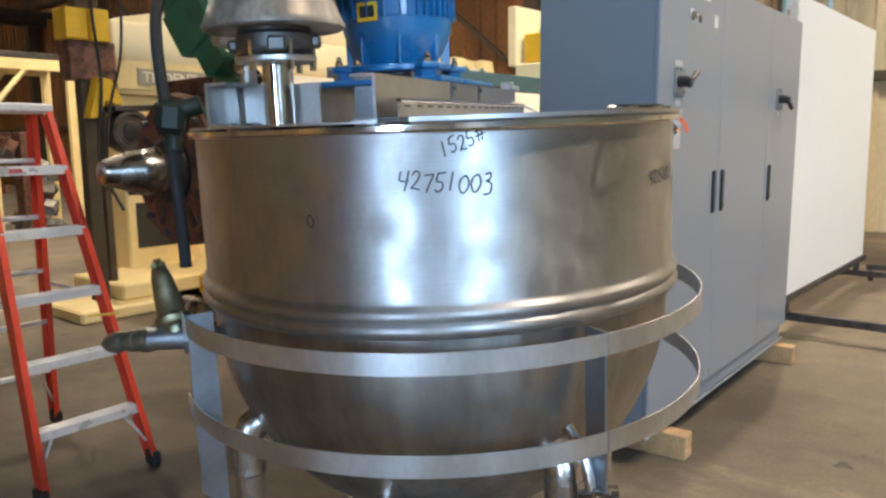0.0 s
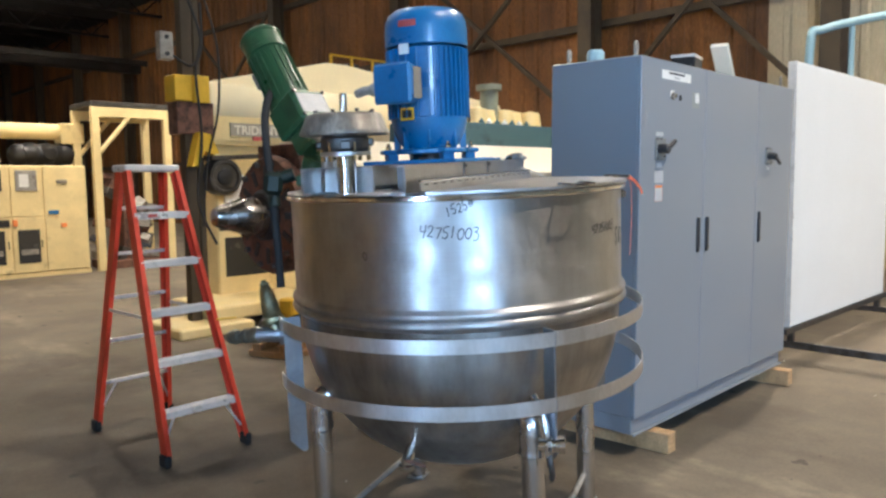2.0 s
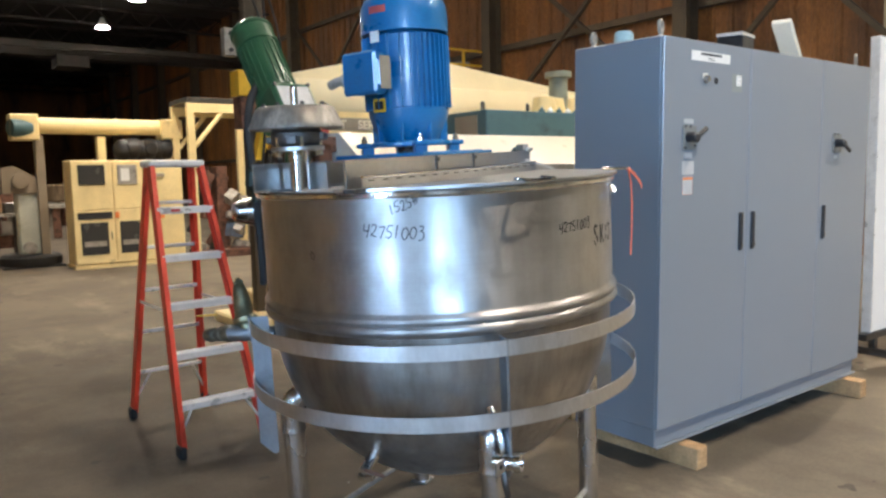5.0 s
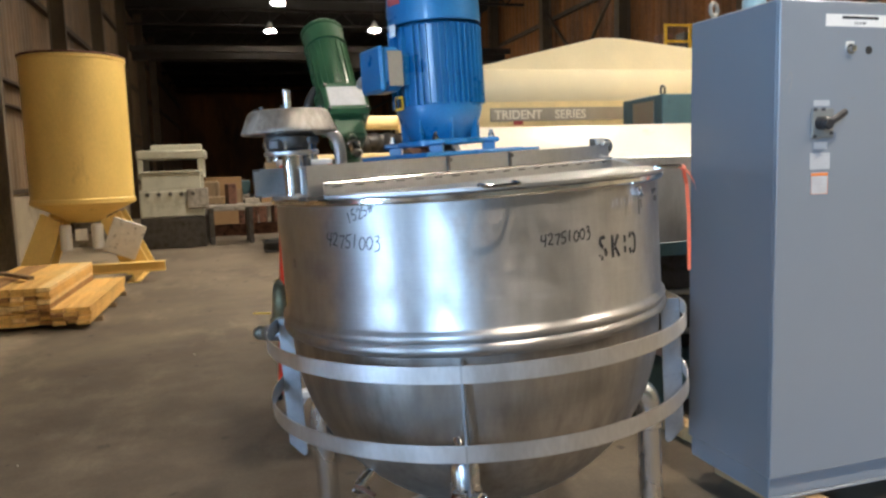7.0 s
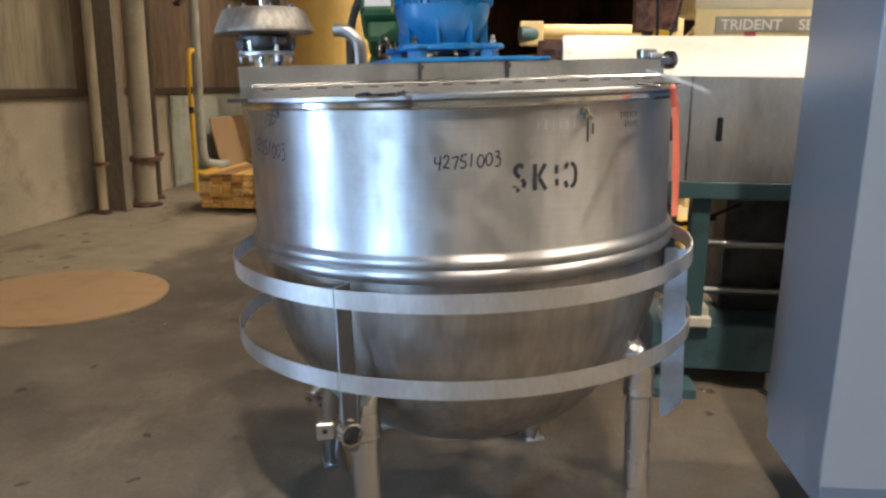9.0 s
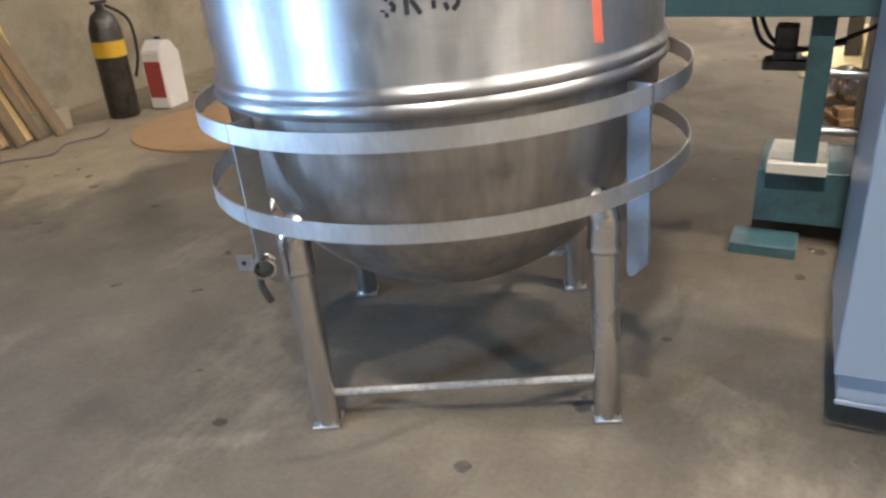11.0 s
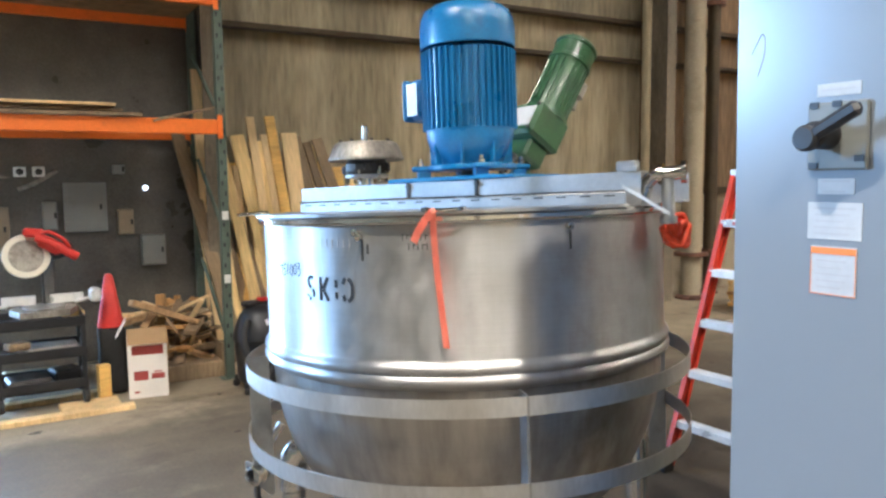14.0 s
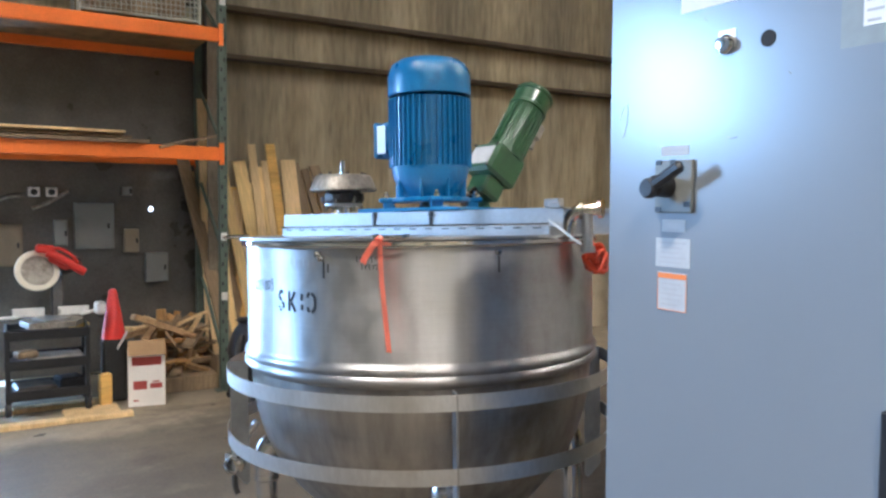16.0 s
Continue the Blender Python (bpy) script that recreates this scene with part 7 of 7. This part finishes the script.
tube(bm, [(0, 0, 0), (0, 0, 1.0), (0, 0, 1.95), (0, 0.06, 2.12), (0, 0.16, 2.14)], 0.04, 10)
tube(bm, [(0, 0.0, 0.30), (0.02, 0.3, 0.28), (0.05, 0.7, 0.28)], 0.035, 10)
part("rail", bm, YELLOW_PAINT, yp)
bm = B()
for z in (1.2, 1.5):
    lathe(bm, [(0.0405, 0), (0.0425, 0.002), (0.0425, 0.10), (0.0405, 0.102)], 12, pose(0, 0, z))
part("tape_band", bm, BLACK_RUBBER, yp)

# ---- orange pallet rack ----
rack = thing("pallet_rack", hall(-2.25, -0.88), "steel pallet rack with green posts and orange beams", "rack")
for y in (0.0, 2.44):
    for x in (0.0, -1.05):
        bm = B()
        box(bm, (0.075, 0.075, 4.6), (x, y, 2.3), bevel=0.004)
        p = part("post", bm, RACK_GREEN, rack)
        bm = B()
        box(bm, (0.12, 0.16, 0.008), (x, y, 0.004))
        part("foot_plate", bm, RACK_GREEN, p)
        if x == 0 and y > 1:
            for k in range(44):
                bm = B()
                box(bm, (0.002, 0.016, 0.036), (x + 0.0385, y - 0.014 + 0.028 * (k % 2), 0.3 + k * 0.09))
                part("keyhole", bm, BLACK_PLASTIC, p)
    for k in range(4):
        bm = B()
        rod(bm, (0, y, 0.3 + k * 1.0), (-1.05, y, 1.1 + k * 0.95), 0.018, seg=8)
        part("lattice", bm, RACK_GREEN, rack)
for z in (2.225, 3.31):
    for x in (0.03, -1.08):
        bm = B()
        box(bm, (0.05, 2.36, 0.125), (x, 1.22, z), bevel=0.005)
        b = part("beam", bm, ORANGE_PAINT, rack, "orange box beam")
        for y in (0.02, 2.42):
            bm = B()
            box(bm, (0.012, 0.045, 0.20), (x + 0.03, y, z), bevel=0.002)
            part("beam_end", bm, ORANGE_PAINT, b)
for z in (0.9, 1.46, 3.62):
    bm = B()
    box(bm, (0.003, 0.055, 0.075), (0.0405, 2.44, z))
    part("white_tag", bm, PAPER, rack)
bm = B()
box(bm, (1.05, 2.34, 0.02), (-0.525, 1.22, 3.345), bevel=0.002)
part("deck", bm, OLD_WOOD, rack, "dark wooden deck on the top beams")
# wire basket on the top beam
bk = thing("wire_basket", hall(-2.75, 0.88, 3.378), "stacked grey wire mesh basket on the top beam", "basket")
bm = B()
for k in range(25):
    rod(bm, (0.42, -0.50 + k * 0.0417, 0.06), (0.42, -0.50 + k * 0.0417, 0.9), 0.005, seg=5)
for k in range(18):
    rod(bm, (0.42, -0.5, 0.08 + k * 0.048), (0.42, 0.5, 0.08 + k * 0.048), 0.005, seg=5)
part("front_mesh", bm, PIPE_GREY, bk)
bm = B()
for x, y in ((0.42, -0.5), (0.42, 0.5), (-0.35, -0.5), (-0.35, 0.5)):
    rod(bm, (x, y, 0), (x, y, 0.92), 0.018, seg=8)
for z in (0.05, 0.9):
    rod(bm, (0.42, -0.5, z), (0.42, 0.5, z), 0.014, seg=8)
    rod(bm, (-0.35, -0.5, z), (-0.35, 0.5, z), 0.014, seg=8)
    for y in (-0.5, 0.5):
        rod(bm, (0.42, y, z), (-0.35, y, z), 0.014, seg=8)
part("frame", bm, PIPE_GREY, bk)
bm = B()
box(bm, (0.75, 0.98, 0.012), (0.03, 0, 0.06))
box(bm, (0.6, 0.8, 0.45), (0.0, 0, 0.30), bevel=0.03)
part("load", bm, OLD_WOOD, bk)
# sheets on the lower beam
for k, (x, y, z, w, l, mat, words) in enumerate(((-2.65, 0.06, 2.2925, 1.0, 1.7, OLD_WOOD, "dark plywood sheet on the rack beams"), (-2.65, -0.04, 2.3735, 0.9, 1.5, PINE, "pale plywood sheet on the rack beams"), (-2.70, 0.01, 2.337, 0.9, 1.5, OLD_WOOD, "brown board on the rack beams"))):
    bm = B()
    box(bm, (w, l, 0.028 if k == 0 else 0.022), (0, 0, 0.014), bevel=0.002)
    solid("plywood_sheet", bm, mat, hall(x, y, z, 1.5 * k), words, "plywood", "sheets on the rack")
bm = B()
prism(bm, [(-0.5, -0.25), (0.45, -0.3), (0.4, 0.32), (-0.35, 0.2)], 0.02)
solid("hardboard_offcut", bm, OLD_WOOD, hall(-2.65, 1.21, 2.325) @ pose(0, 0, 0, 14, 0, 10), "grey-brown board offcut sticking out of the rack", "board")

# planks leaning against the wall
rnd = random.Random(9)
for k in range(36):
    v = 1.66 + k * 0.049 + rnd.uniform(-0.03, 0.03)
    h = rnd.uniform(1.95, 2.5) if k < 20 else rnd.uniform(1.6, 2.35)
    w = rnd.uniform(0.06, 0.17)
    lean = rnd.uniform(11, 15)
    mat = (PINE, PLANK_YELLOW, PLANK_YELLOW if k % 3 else LUMBER, OLD_WOOD)[k % 4]
    bm = B()
    box(bm, (0.03, w, h), (0, 0, h / 2), bevel=0.003)
    m = hall(-3.38 + h * math.sin(radians(lean)) + 0.02 * (k % 3), v, 0.012) @ pose(0, 0, 0, rnd.uniform(-2, 2) + (5, 8, 3, 10)[k % 4], -lean, rnd.uniform(-5, 5))
    solid("plank", bm, mat, m, "weathered grey-brown plank leaning on the wall" if mat is OLD_WOOD else "pale pine plank leaning on the wall", "plank", "leaning planks")
for v, h, w, lean, mat in ((1.64, 2.85, 0.12, 3.4, PINE),):
    bm = B()
    box(bm, (0.03, w, h), (0, 0, h / 2), bevel=0.003)
    solid("plank", bm, mat, hall(-3.24 + h * math.sin(radians(lean)), v, 0.004) @ pose(0, 0, 0, 1.0, -lean, 0), "tall plank standing against the black board", "plank", "leaning planks")
# scrap wood heap under the rack
rnd = random.Random(21)
for k in range(84):
    l = rnd.uniform(0.2, 0.7)
    u, v = rnd.uniform(-3.15, -2.5), rnd.uniform(0.86, 1.42)
    z = 0.16 + 0.50 * rnd.random() ** 1.3 * (1 - abs(v - 1.15) * 0.8)
    bm = B()
    box(bm, (rnd.uniform(0.03, 0.11), l, rnd.uniform(0.02, 0.06)), bevel=0.003)
    mat = (OLD_WOOD, TIMBER, OLD_WOOD, PINE, LUMBER_DARK)[k % 5]
    steep = rnd.uniform(50, 80) if k % 9 == 0 else rnd.uniform(-24, 24)
    solid("scrap_board", bm, mat, hall(u, v, z) @ pose(0, 0, 0, steep, rnd.uniform(-20, 20), rnd.uniform(-70, 70)), "short scrap board in the wood heap", "scrap wood", "scrap wood heap")
bm = B()
box(bm, (0.9, 0.75, 0.14), (0, 0, 0.07), bevel=0.006)
for y in (-0.37, 0.37):
    box(bm, (0.9, 0.02, 0.30), (0, y, 0.15), bevel=0.004)
solid("scrap_bin", bm, OLD_WOOD, hall(-2.8, 1.16), "low wooden bin full of scrap wood", "bin")
# back panel with electrical boxes; its upper part is added dark backing over the wall
bm = B()
box(bm, (0.02, 2.5, 3.35), (0, 0, 1.675))
solid("back_board", bm, BLACK_BOARD, hall(-3.39, 0.45, 0.05), "black board behind the rack, its upper part added", "board")
for v, z, w, h, mat, words in ((0.40, 1.53, 0.36, 0.46, ELECTRIC_GREY, "grey electrical panel box on the black board"), (0.10, 1.46, 0.12, 0.26, ELECTRIC_GREY, "small grey electrical box on the black board"), (0.74, 1.38, 0.14, 0.24, DRAB_BOX, "tan electrical box on the black board"),
                               (0.98, 1.10, 0.22, 0.30, ELECTRIC_GREY, "grey meter box low on the board"), (-0.12, 1.86, 0.10, 0.09, PAPER, "white outlet box with round socket"), (0.03, 1.86, 0.10, 0.09, PAPER, "white outlet box with round socket"), (0.70, 1.88, 0.10, 0.09, ELECTRIC_GREY, "small grey switch box on the board"), (-0.35, 1.35, 0.25, 0.4, DRAB_BOX, "tan control box on the black board")):
    ob = thing("electrical_box", hall(-3.36, v + 0.15, z), words, "electrical box", "electrical boxes")
    bm = B()
    box(bm, (0.09, w, h), (0.03, 0, 0), bevel=0.006)
    part("case", bm, mat, ob)
    bm = B()
    box(bm, (0.006, w * 0.86, h * 0.88), (0.078, 0, 0), bevel=0.002)
    part("lid", bm, mat, ob)
    bm = B()
    if mat is PAPER:
        lathe(bm, [(0, 0), (0.03, 0), (0.03, 0.006), (0, 0.006)], 14, pose(0.079, 0, 0, 0, 90, 0))
    else:
        box(bm, (0.01, 0.02, 0.05), (0.082, w * 0.35, 0))
    part("latch", bm, BLACK_PLASTIC, ob)
bm = B()
tube(bm, [(0, -0.2, 1.82), (0, -0.36, 1.80), (0, -0.45, 1.7), (0, -0.47, 1.3)], 0.014, 8)
tube(bm, [(0, -0.14, 1.70), (0, 0.0, 1.76), (0, 0.18, 1.87)], 0.02, 8)
solid("conduit", bm, CAST_GREY, hall(-3.34, 0.15), "grey conduit on the back board", "conduit")

# ---- tool cart with mitre saw ----
cart = thing("tool_cart", hall(-2.18, 0.08), "black three-shelf tool cart with tools", "cart")
for z, mat in ((0.18, BLACK_PLASTIC), (0.43, BLACK_PLASTIC), (0.67, BLACK_PLASTIC)):
    bm = B()
    box(bm, (0.46, 0.62, 0.03), (0, 0, z), bevel=0.008)
    for y in (-0.30, 0.30):
        box(bm, (0.46, 0.02, 0.07), (0, y, z + 0.03), bevel=0.004)
    for x in (-0.22, 0.22):
        box(bm, (0.02, 0.62, 0.07), (x, 0, z + 0.03), bevel=0.004)
    part("shelf", bm, mat, cart)
for x in (-0.21, 0.21):
    for y in (-0.29, 0.29):
        bm = B()
        box(bm, (0.035, 0.035, 0.63), (x, y, 0.425), bevel=0.006)
        part("post", bm, BLACK_PLASTIC, cart)
        bm = B()
        lathe(bm, [(0, -0.018), (0.05, -0.018), (0.055, 0), (0.05, 0.018), (0, 0.018)], 16, pose(x, y, 0.055 + 0.04, 90, 0, 10))
        part("wheel", bm, BLACK_RUBBER, cart)
for k, (x, y, z, s, mat) in enumerate(((0.02, 0.05, 0.51, (0.30, 0.42, 0.05), CAST_GREY), (0.05, -0.1, 0.26, (0.28, 0.3, 0.07), DARK_STEEL), (0.0, 0.16, 0.26, (0.2, 0.2, 0.10), BLACK_PLASTIC), (0.14, -0.16, 0.565, (0.12, 0.16, 0.06), OLD_WOOD))):
    bm = B()
    box(bm, s, (0, 0, 0), (0, 0, 8 * k), 0.015)
    solid("tool_case", bm, mat, cart.matrix_world @ pose(x, y, z - 0.07 + s[2] / 2 + 0.005), "dusty tool case lying on the cart shelf", "tool case", "tools on the cart")
saw = thing("mitre_saw", hall(-2.18, 0.12, 0.738, 0), "red mitre saw with round blade on the cart", "power saw")
bm = B()
prism(bm, [(0.20, -0.17), (0.20, 0.17), (-0.02, 0.24), (-0.16, 0.20), (-0.16, -0.20), (-0.02, -0.24)], 0.05)
box(bm, (0.06, 0.10, 0.012), (0.14, 0.0, 0.053), bevel=0.004)
part("base", bm, DIRTY_CAST, saw, "grey cast saw base")
bm = B()
lathe(bm, [(0, 0.05), (0.15, 0.05), (0.15, 0.065), (0, 0.065)], 28)
part("turntable", bm, STAINLESS_DULL, saw)
bm = B()
box(bm, (0.025, 0.24, 0.075), (-0.1, -0.17, 0.10), bevel=0.006)
box(bm, (0.025, 0.24, 0.075), (-0.1, 0.17, 0.10), bevel=0.006)
part("fence", bm, ALUMINIUM, saw)
bm = B()
box(bm, (0.07, 0.10, 0.40), (-0.16, 0.05, 0.22), (0, -12, 0), 0.015)
part("arm", bm, DARK_STEEL, saw)
bm = B()
lathe(bm, [(0, 0), (0.055, 0), (0.06, 0.01), (0.06, 0.16), (0.045, 0.18), (0, 0.18)], 18, pose(-0.04, 0.06, 0.46, -70, 0, 10))
part("motor", bm, BLACK_PLASTIC, saw, "black saw motor")
bm = B()
lathe(bm, [(0, -0.002), (0.155, -0.002), (0.155, 0.002), (0, 0.002)], 40, pose(0.0, -0.10, 0.46, 0, 78, 8))
part("blade", bm, CAST_GREY, saw, "round steel saw blade")
bm = B()
lathe(bm, [(0.125, -0.014), (0.165, -0.014), (0.17, -0.008), (0.17, 0.008), (0.165, 0.014), (0.125, 0.014), (0.125, -0.014)], 36, pose(0.0, -0.10, 0.46, 0, 78, 8))
part("blade_guard", bm, HOOD_WHITE, saw, "pale clear-plastic blade guard rim")
bm = B()
box(bm, (0.09, 0.15, 0.07), (0.03, -0.04, 0.64), (-8, 0, 0), 0.018)
box(bm, (0.12, 0.20, 0.10), (0.0, 0.07, 0.54), (-34, 0, 0), 0.03)
tube(bm, [(0.04, -0.03, 0.61), (0.05, 0.08, 0.56), (0.05, 0.19, 0.48), (0.04, 0.25, 0.44)], 0.036, 12)
tube(bm, [(0.06, -0.02, 0.63), (0.075, 0.06, 0.645), (0.075, 0.15, 0.59), (0.06, 0.20, 0.52)], 0.014, 10)
part("motor_head", bm, RED_PLASTIC, saw, "red plastic saw head and handle")
bm = B()
rod(bm, (-0.05, -0.5, 0.07), (-0.05, -0.25, 0.07), 0.014, seg=10)
part("extension", bm, ALUMINIUM, saw)
bm = B()
rod(bm, (-0.05, 0.22, 0.07), (-0.05, 0.36, 0.10), 0.014, seg=10)
box(bm, (0.10, 0.08, 0.11), (-0.02, 0.37, 0.12), (0, 0, 20), 0.02)
part("extension", bm, ALUMINIUM, saw)
for x, y, sx, sy, sz, turn, mat, words in ((-0.14, 0.24, 0.12, 0.16, 0.035, 14, PLANK_YELLOW, "yellow wood offcut on the cart top"), (0.16, 0.25, 0.07, 0.10, 0.02, -8, PLANK_YELLOW, "small yellow wood offcut on the cart top")):
    bm = B()
    box(bm, (sx, sy, sz), (0, 0, sz / 2), bevel=0.003)
    solid("wood_offcut", bm, mat, cart.matrix_world @ pose(x, y, 0.686, 0, 0, turn), words, "wood offcut", "offcuts on the cart")
# dolly board and pallet under the cart
pal = thing("pallet", hall(-1.98, 0.09), "pale wooden pallet boards on the floor", "pallet")
for k, (x, y, w, l, z) in enumerate(((0.22, -0.05, 0.10, 1.3, 0.02), (0.10, 0.30, 0.34, 0.42, 0.022), (-0.30, 0.0, 0.10, 1.2, 0.02))):
    piece("board", ("front_board", "short_board", "rear_board")[k], (w, l, 0.04), PINE, pal, pose(x, y, z, 0, 0, 2 * k))
piece("upright_block", "upright_block", (0.08, 0.09, 0.28), LUMBER, pal, pose(-0.1, 0.42, 0.16, 0, 0, 12))
# red cone shaped guard beside the cart
tc = thing("traffic_cone", hall(-2.35, 0.61), "faded red traffic cone on a dark stand", "cone")
bm = B()
box(bm, (0.2, 0.2, 0.56), (0, 0, 0.28), bevel=0.02)
part("stand", bm, BLACK_RUBBER, tc)
bm = B()
lathe(bm, [(0, 0.56), (0.105, 0.56), (0.10, 0.60), (0.035, 0.98), (0.02, 1.0), (0, 1.0)], 24)
part("cone", bm, RED_PLASTIC, tc)

# ---- white printed carton ----
ct = thing("carton", hall(-2.13, 0.855, 0, -8), "open white cardboard carton with dark red print", "box")
w, d, h = 0.30, 0.26, 0.50
for x, y, sx, sy in ((d / 2, 0, 0.006, w), (-d / 2, 0, 0.006, w), (0, w / 2, d, 0.006), (0, -w / 2, d, 0.006)):
    bm = B()
    box(bm, (sx, sy, h), (x, y, h / 2))
    part("side", bm, CARTON_WHITE if x >= 0 and y <= 0 else CARDBOARD, ct)
bm = B()
box(bm, (d, w, 0.006), (0, 0, 0.004))
part("bottom", bm, CARDBOARD, ct)
for rot, at in (((-30, 0, 0), (0, -w / 2 - 0.045, h + 0.07)), ((0, 60, 0), (d / 2 + 0.03, 0, h + 0.015)), ((35, 0, 0), (0, w / 2 + 0.05, h + 0.06))):
    bm = B()
    box(bm, (d if rot[0] else 0.14, 0.004 if rot[0] else w, 0.15 if rot[0] else 0.004), at, rot)
    part("flap", bm, CARTON_WHITE if rot[0] < 0 else CARDBOARD, ct)
for y, z, sy, sz in ((0, 0.395, 0.24, 0.075), (-0.055, 0.185, 0.11, 0.075), (0.075, 0.175, 0.10, 0.045), (0.075, 0.212, 0.06, 0.012), (-0.09, 0.05, 0.04, 0.014)):
    bm = B()
    box(bm, (0.001, sy, sz), (d / 2 + 0.0038, y, z))
    part("print", bm, PRINT_RED, ct)

# ---- shop vacuum ----
vc = thing("shop_vacuum", hall(-1.78, 1.71, 0, 10), "black wet-and-dry shop vacuum with ribbed hose", "vacuum cleaner")
bm = B()
lathe(bm, [(0, 0.07), (0.175, 0.07), (0.195, 0.10), (0.215, 0.40), (0.21, 0.43), (0, 0.43)], 36)
part("drum", bm, BLACK_PLASTIC, vc)
bm = B()
lathe(bm, [(0.215, 0.425), (0.228, 0.44), (0.225, 0.49), (0.20, 0.56), (0.17, 0.64), (0.12, 0.70), (0.06, 0.725), (0, 0.73)], 36)
box(bm, (0.10, 0.30, 0.05), (0, 0, 0.735), bevel=0.02)
vh = part("motor_head", bm, BLACK_PLASTIC, vc)
bm = B()
box(bm, (0.004, 0.16, 0.05), (0.205, 0.03, 0.60), (0, -30, 0))
part("label", bm, PAPER, vh, "pale label")
bm = B()
box(bm, (0.004, 0.09, 0.06), (0.217, 0.08, 0.34), (0, 4, 0))
part("red_badge", bm, RED_PLASTIC, vc, "red badge")
bm = B()
box(bm, (0.07, 0.09, 0.03), (0.02, 0.02, 0.765), bevel=0.01)
part("switch_cap", bm, RED_PLASTIC, vh, "red switch cap")
bm = B()
tube(bm, [(0.12, -0.17, 0.62), (0.19, -0.24, 0.45), (0.25, -0.16, 0.25), (0.27, -0.02, 0.20), (0.27, 0.10, 0.30), (0.27, 0.20, 0.48), (0.20, 0.25, 0.62), (0.05, 0.22, 0.70)], 0.030, 10)
part("hose", bm, BLACK_RUBBER, vc, "black ribbed hose")
bm = B()
tube(bm, [(0.27, 0.16, 0.44), (0.28, 0.02, 0.30), (0.285, -0.10, 0.14), (0.28, -0.16, 0.06)], 0.022, 10)
part("wand", bm, BLACK_PLASTIC, vc)
bm = B()
tube(bm, [(0.10, 0.20, 0.30), (0.16, 0.30, 0.32), (0.10, 0.34, 0.24), (0.0, 0.30, 0.2)], 0.028, 10)
part("side_handle", bm, BLACK_PLASTIC, vc)
for a in (35, 125, 215, 305):
    bm = B()
    box(bm, (0.10, 0.06, 0.06), ring(a, 0.20, 0.075), (0, 0, a), 0.012)
    lathe(bm, [(0, -0.014), (0.03, -0.014), (0.032, 0), (0.03, 0.014), (0, 0.014)], 14, pose(*ring(a, 0.24, 0.032), 90, 0, a))
    part("caster", bm, BLACK_PLASTIC, vc)

# ---- extinguisher and jug by the wall ----
ex = thing("fire_extinguisher", hall(-2.70, 4.02), "dark fire extinguisher with yellow tag on the floor", "extinguisher")
bm = B()
lathe(bm, [(0, 0), (0.13, 0), (0.14, 0.02), (0.14, 0.80), (0.10, 0.92), (0.04, 0.97), (0.04, 1.02), (0, 1.02)], 24)
part("cylinder", bm, DARK_STEEL, ex)
bm = B()
box(bm, (0.04, 0.16, 0.03), (0, 0, 1.03), bevel=0.006)
part("lever", bm, BLACK_PLASTIC, ex)
bm = B()
tube(bm, [(0.0, 0.06, 1.0), (0.10, 0.20, 0.85), (0.12, 0.20, 0.55), (0.12, 0.12, 0.35)], 0.014, 8)
part("hose", bm, BLACK_RUBBER, ex)
bm = B()
lathe(bm, [(0.141, 0.56), (0.143, 0.56), (0.143, 0.70), (0.141, 0.70)], 24)
part("tag", bm, YELLOW_PAINT, ex, "yellow tag band")
jg = thing("plastic_jug", hall(-2.55, 4.46, 0, 8), "white square plastic jug with sloped shoulders and red label", "jug")
bm = B()
prism(bm, [(-0.15, 0), (0.15, 0), (0.15, 0.50), (0.05, 0.62), (-0.05, 0.64), (-0.15, 0.54)], 0.22, pose(-0.11, 0, 0.002, 90, 0, 90))
bmesh.ops.bevel(bm, geom=bm.edges[:], offset=0.012, segments=2, affect='EDGES', clamp_overlap=True)
part("body", bm, CARTON_WHITE, jg)
bm = B()
box(bm, (0.18, 0.004, 0.34), (0, -0.152, 0.28))
part("label", bm, PRINT_RED, jg, "dark red label")
bm = B()
lathe(bm, [(0, 0.61), (0.03, 0.61), (0.03, 0.66), (0, 0.66)], 14)
part("cap", bm, BLACK_PLASTIC, jg)
# concrete block at the wall
bm = B()
box(bm, (0.2, 0.42, 0.2), (0, 0, 0.1), bevel=0.01)
solid("concrete_block", bm, CONCRETE_WALL, hall(-2.95, 3.35), "grey concrete block on the floor", "block")
# glowing disc added for a small bright spot on the board
bm = B()
lathe(bm, [(0, 0), (0.022, 0), (0.024, 0.012), (0.015, 0.02), (0, 0.022)], 14, pose(0, 0, 0, 0, 90, 0))
solid("pilot_lamp", bm, SPOT_GLOW, hall(-3.378, 1.09, 1.70), "small round glowing white spot", "lamp")
# power cord lying along the wall
bm = B()
tube(bm, [(-2.05, 1.75, 0.008), (-2.35, 2.1, 0.008), (-2.52, 2.56, 0.008), (-2.28, 2.85, 0.008), (-2.42, 3.12, 0.008), (-2.34, 3.38, 0.008), (-2.45, 3.6, 0.008)], 0.007, 6)
solid("power_cord", bm, CORD, G, "thin grey-purple power cord lying on the floor", "cord")
# pale blue bin by the small door
bm = B()
lathe(bm, [(0, 0), (0.15, 0), (0.17, 0.02), (0.20, 0.42), (0.205, 0.44), (0.19, 0.44), (0.165, 0.03), (0, 0.03)], 24)
solid("waste_bin", bm, BLUE_PIPE, hall(-2.1, -0.48), "pale blue open waste bin beside the cart", "bin")
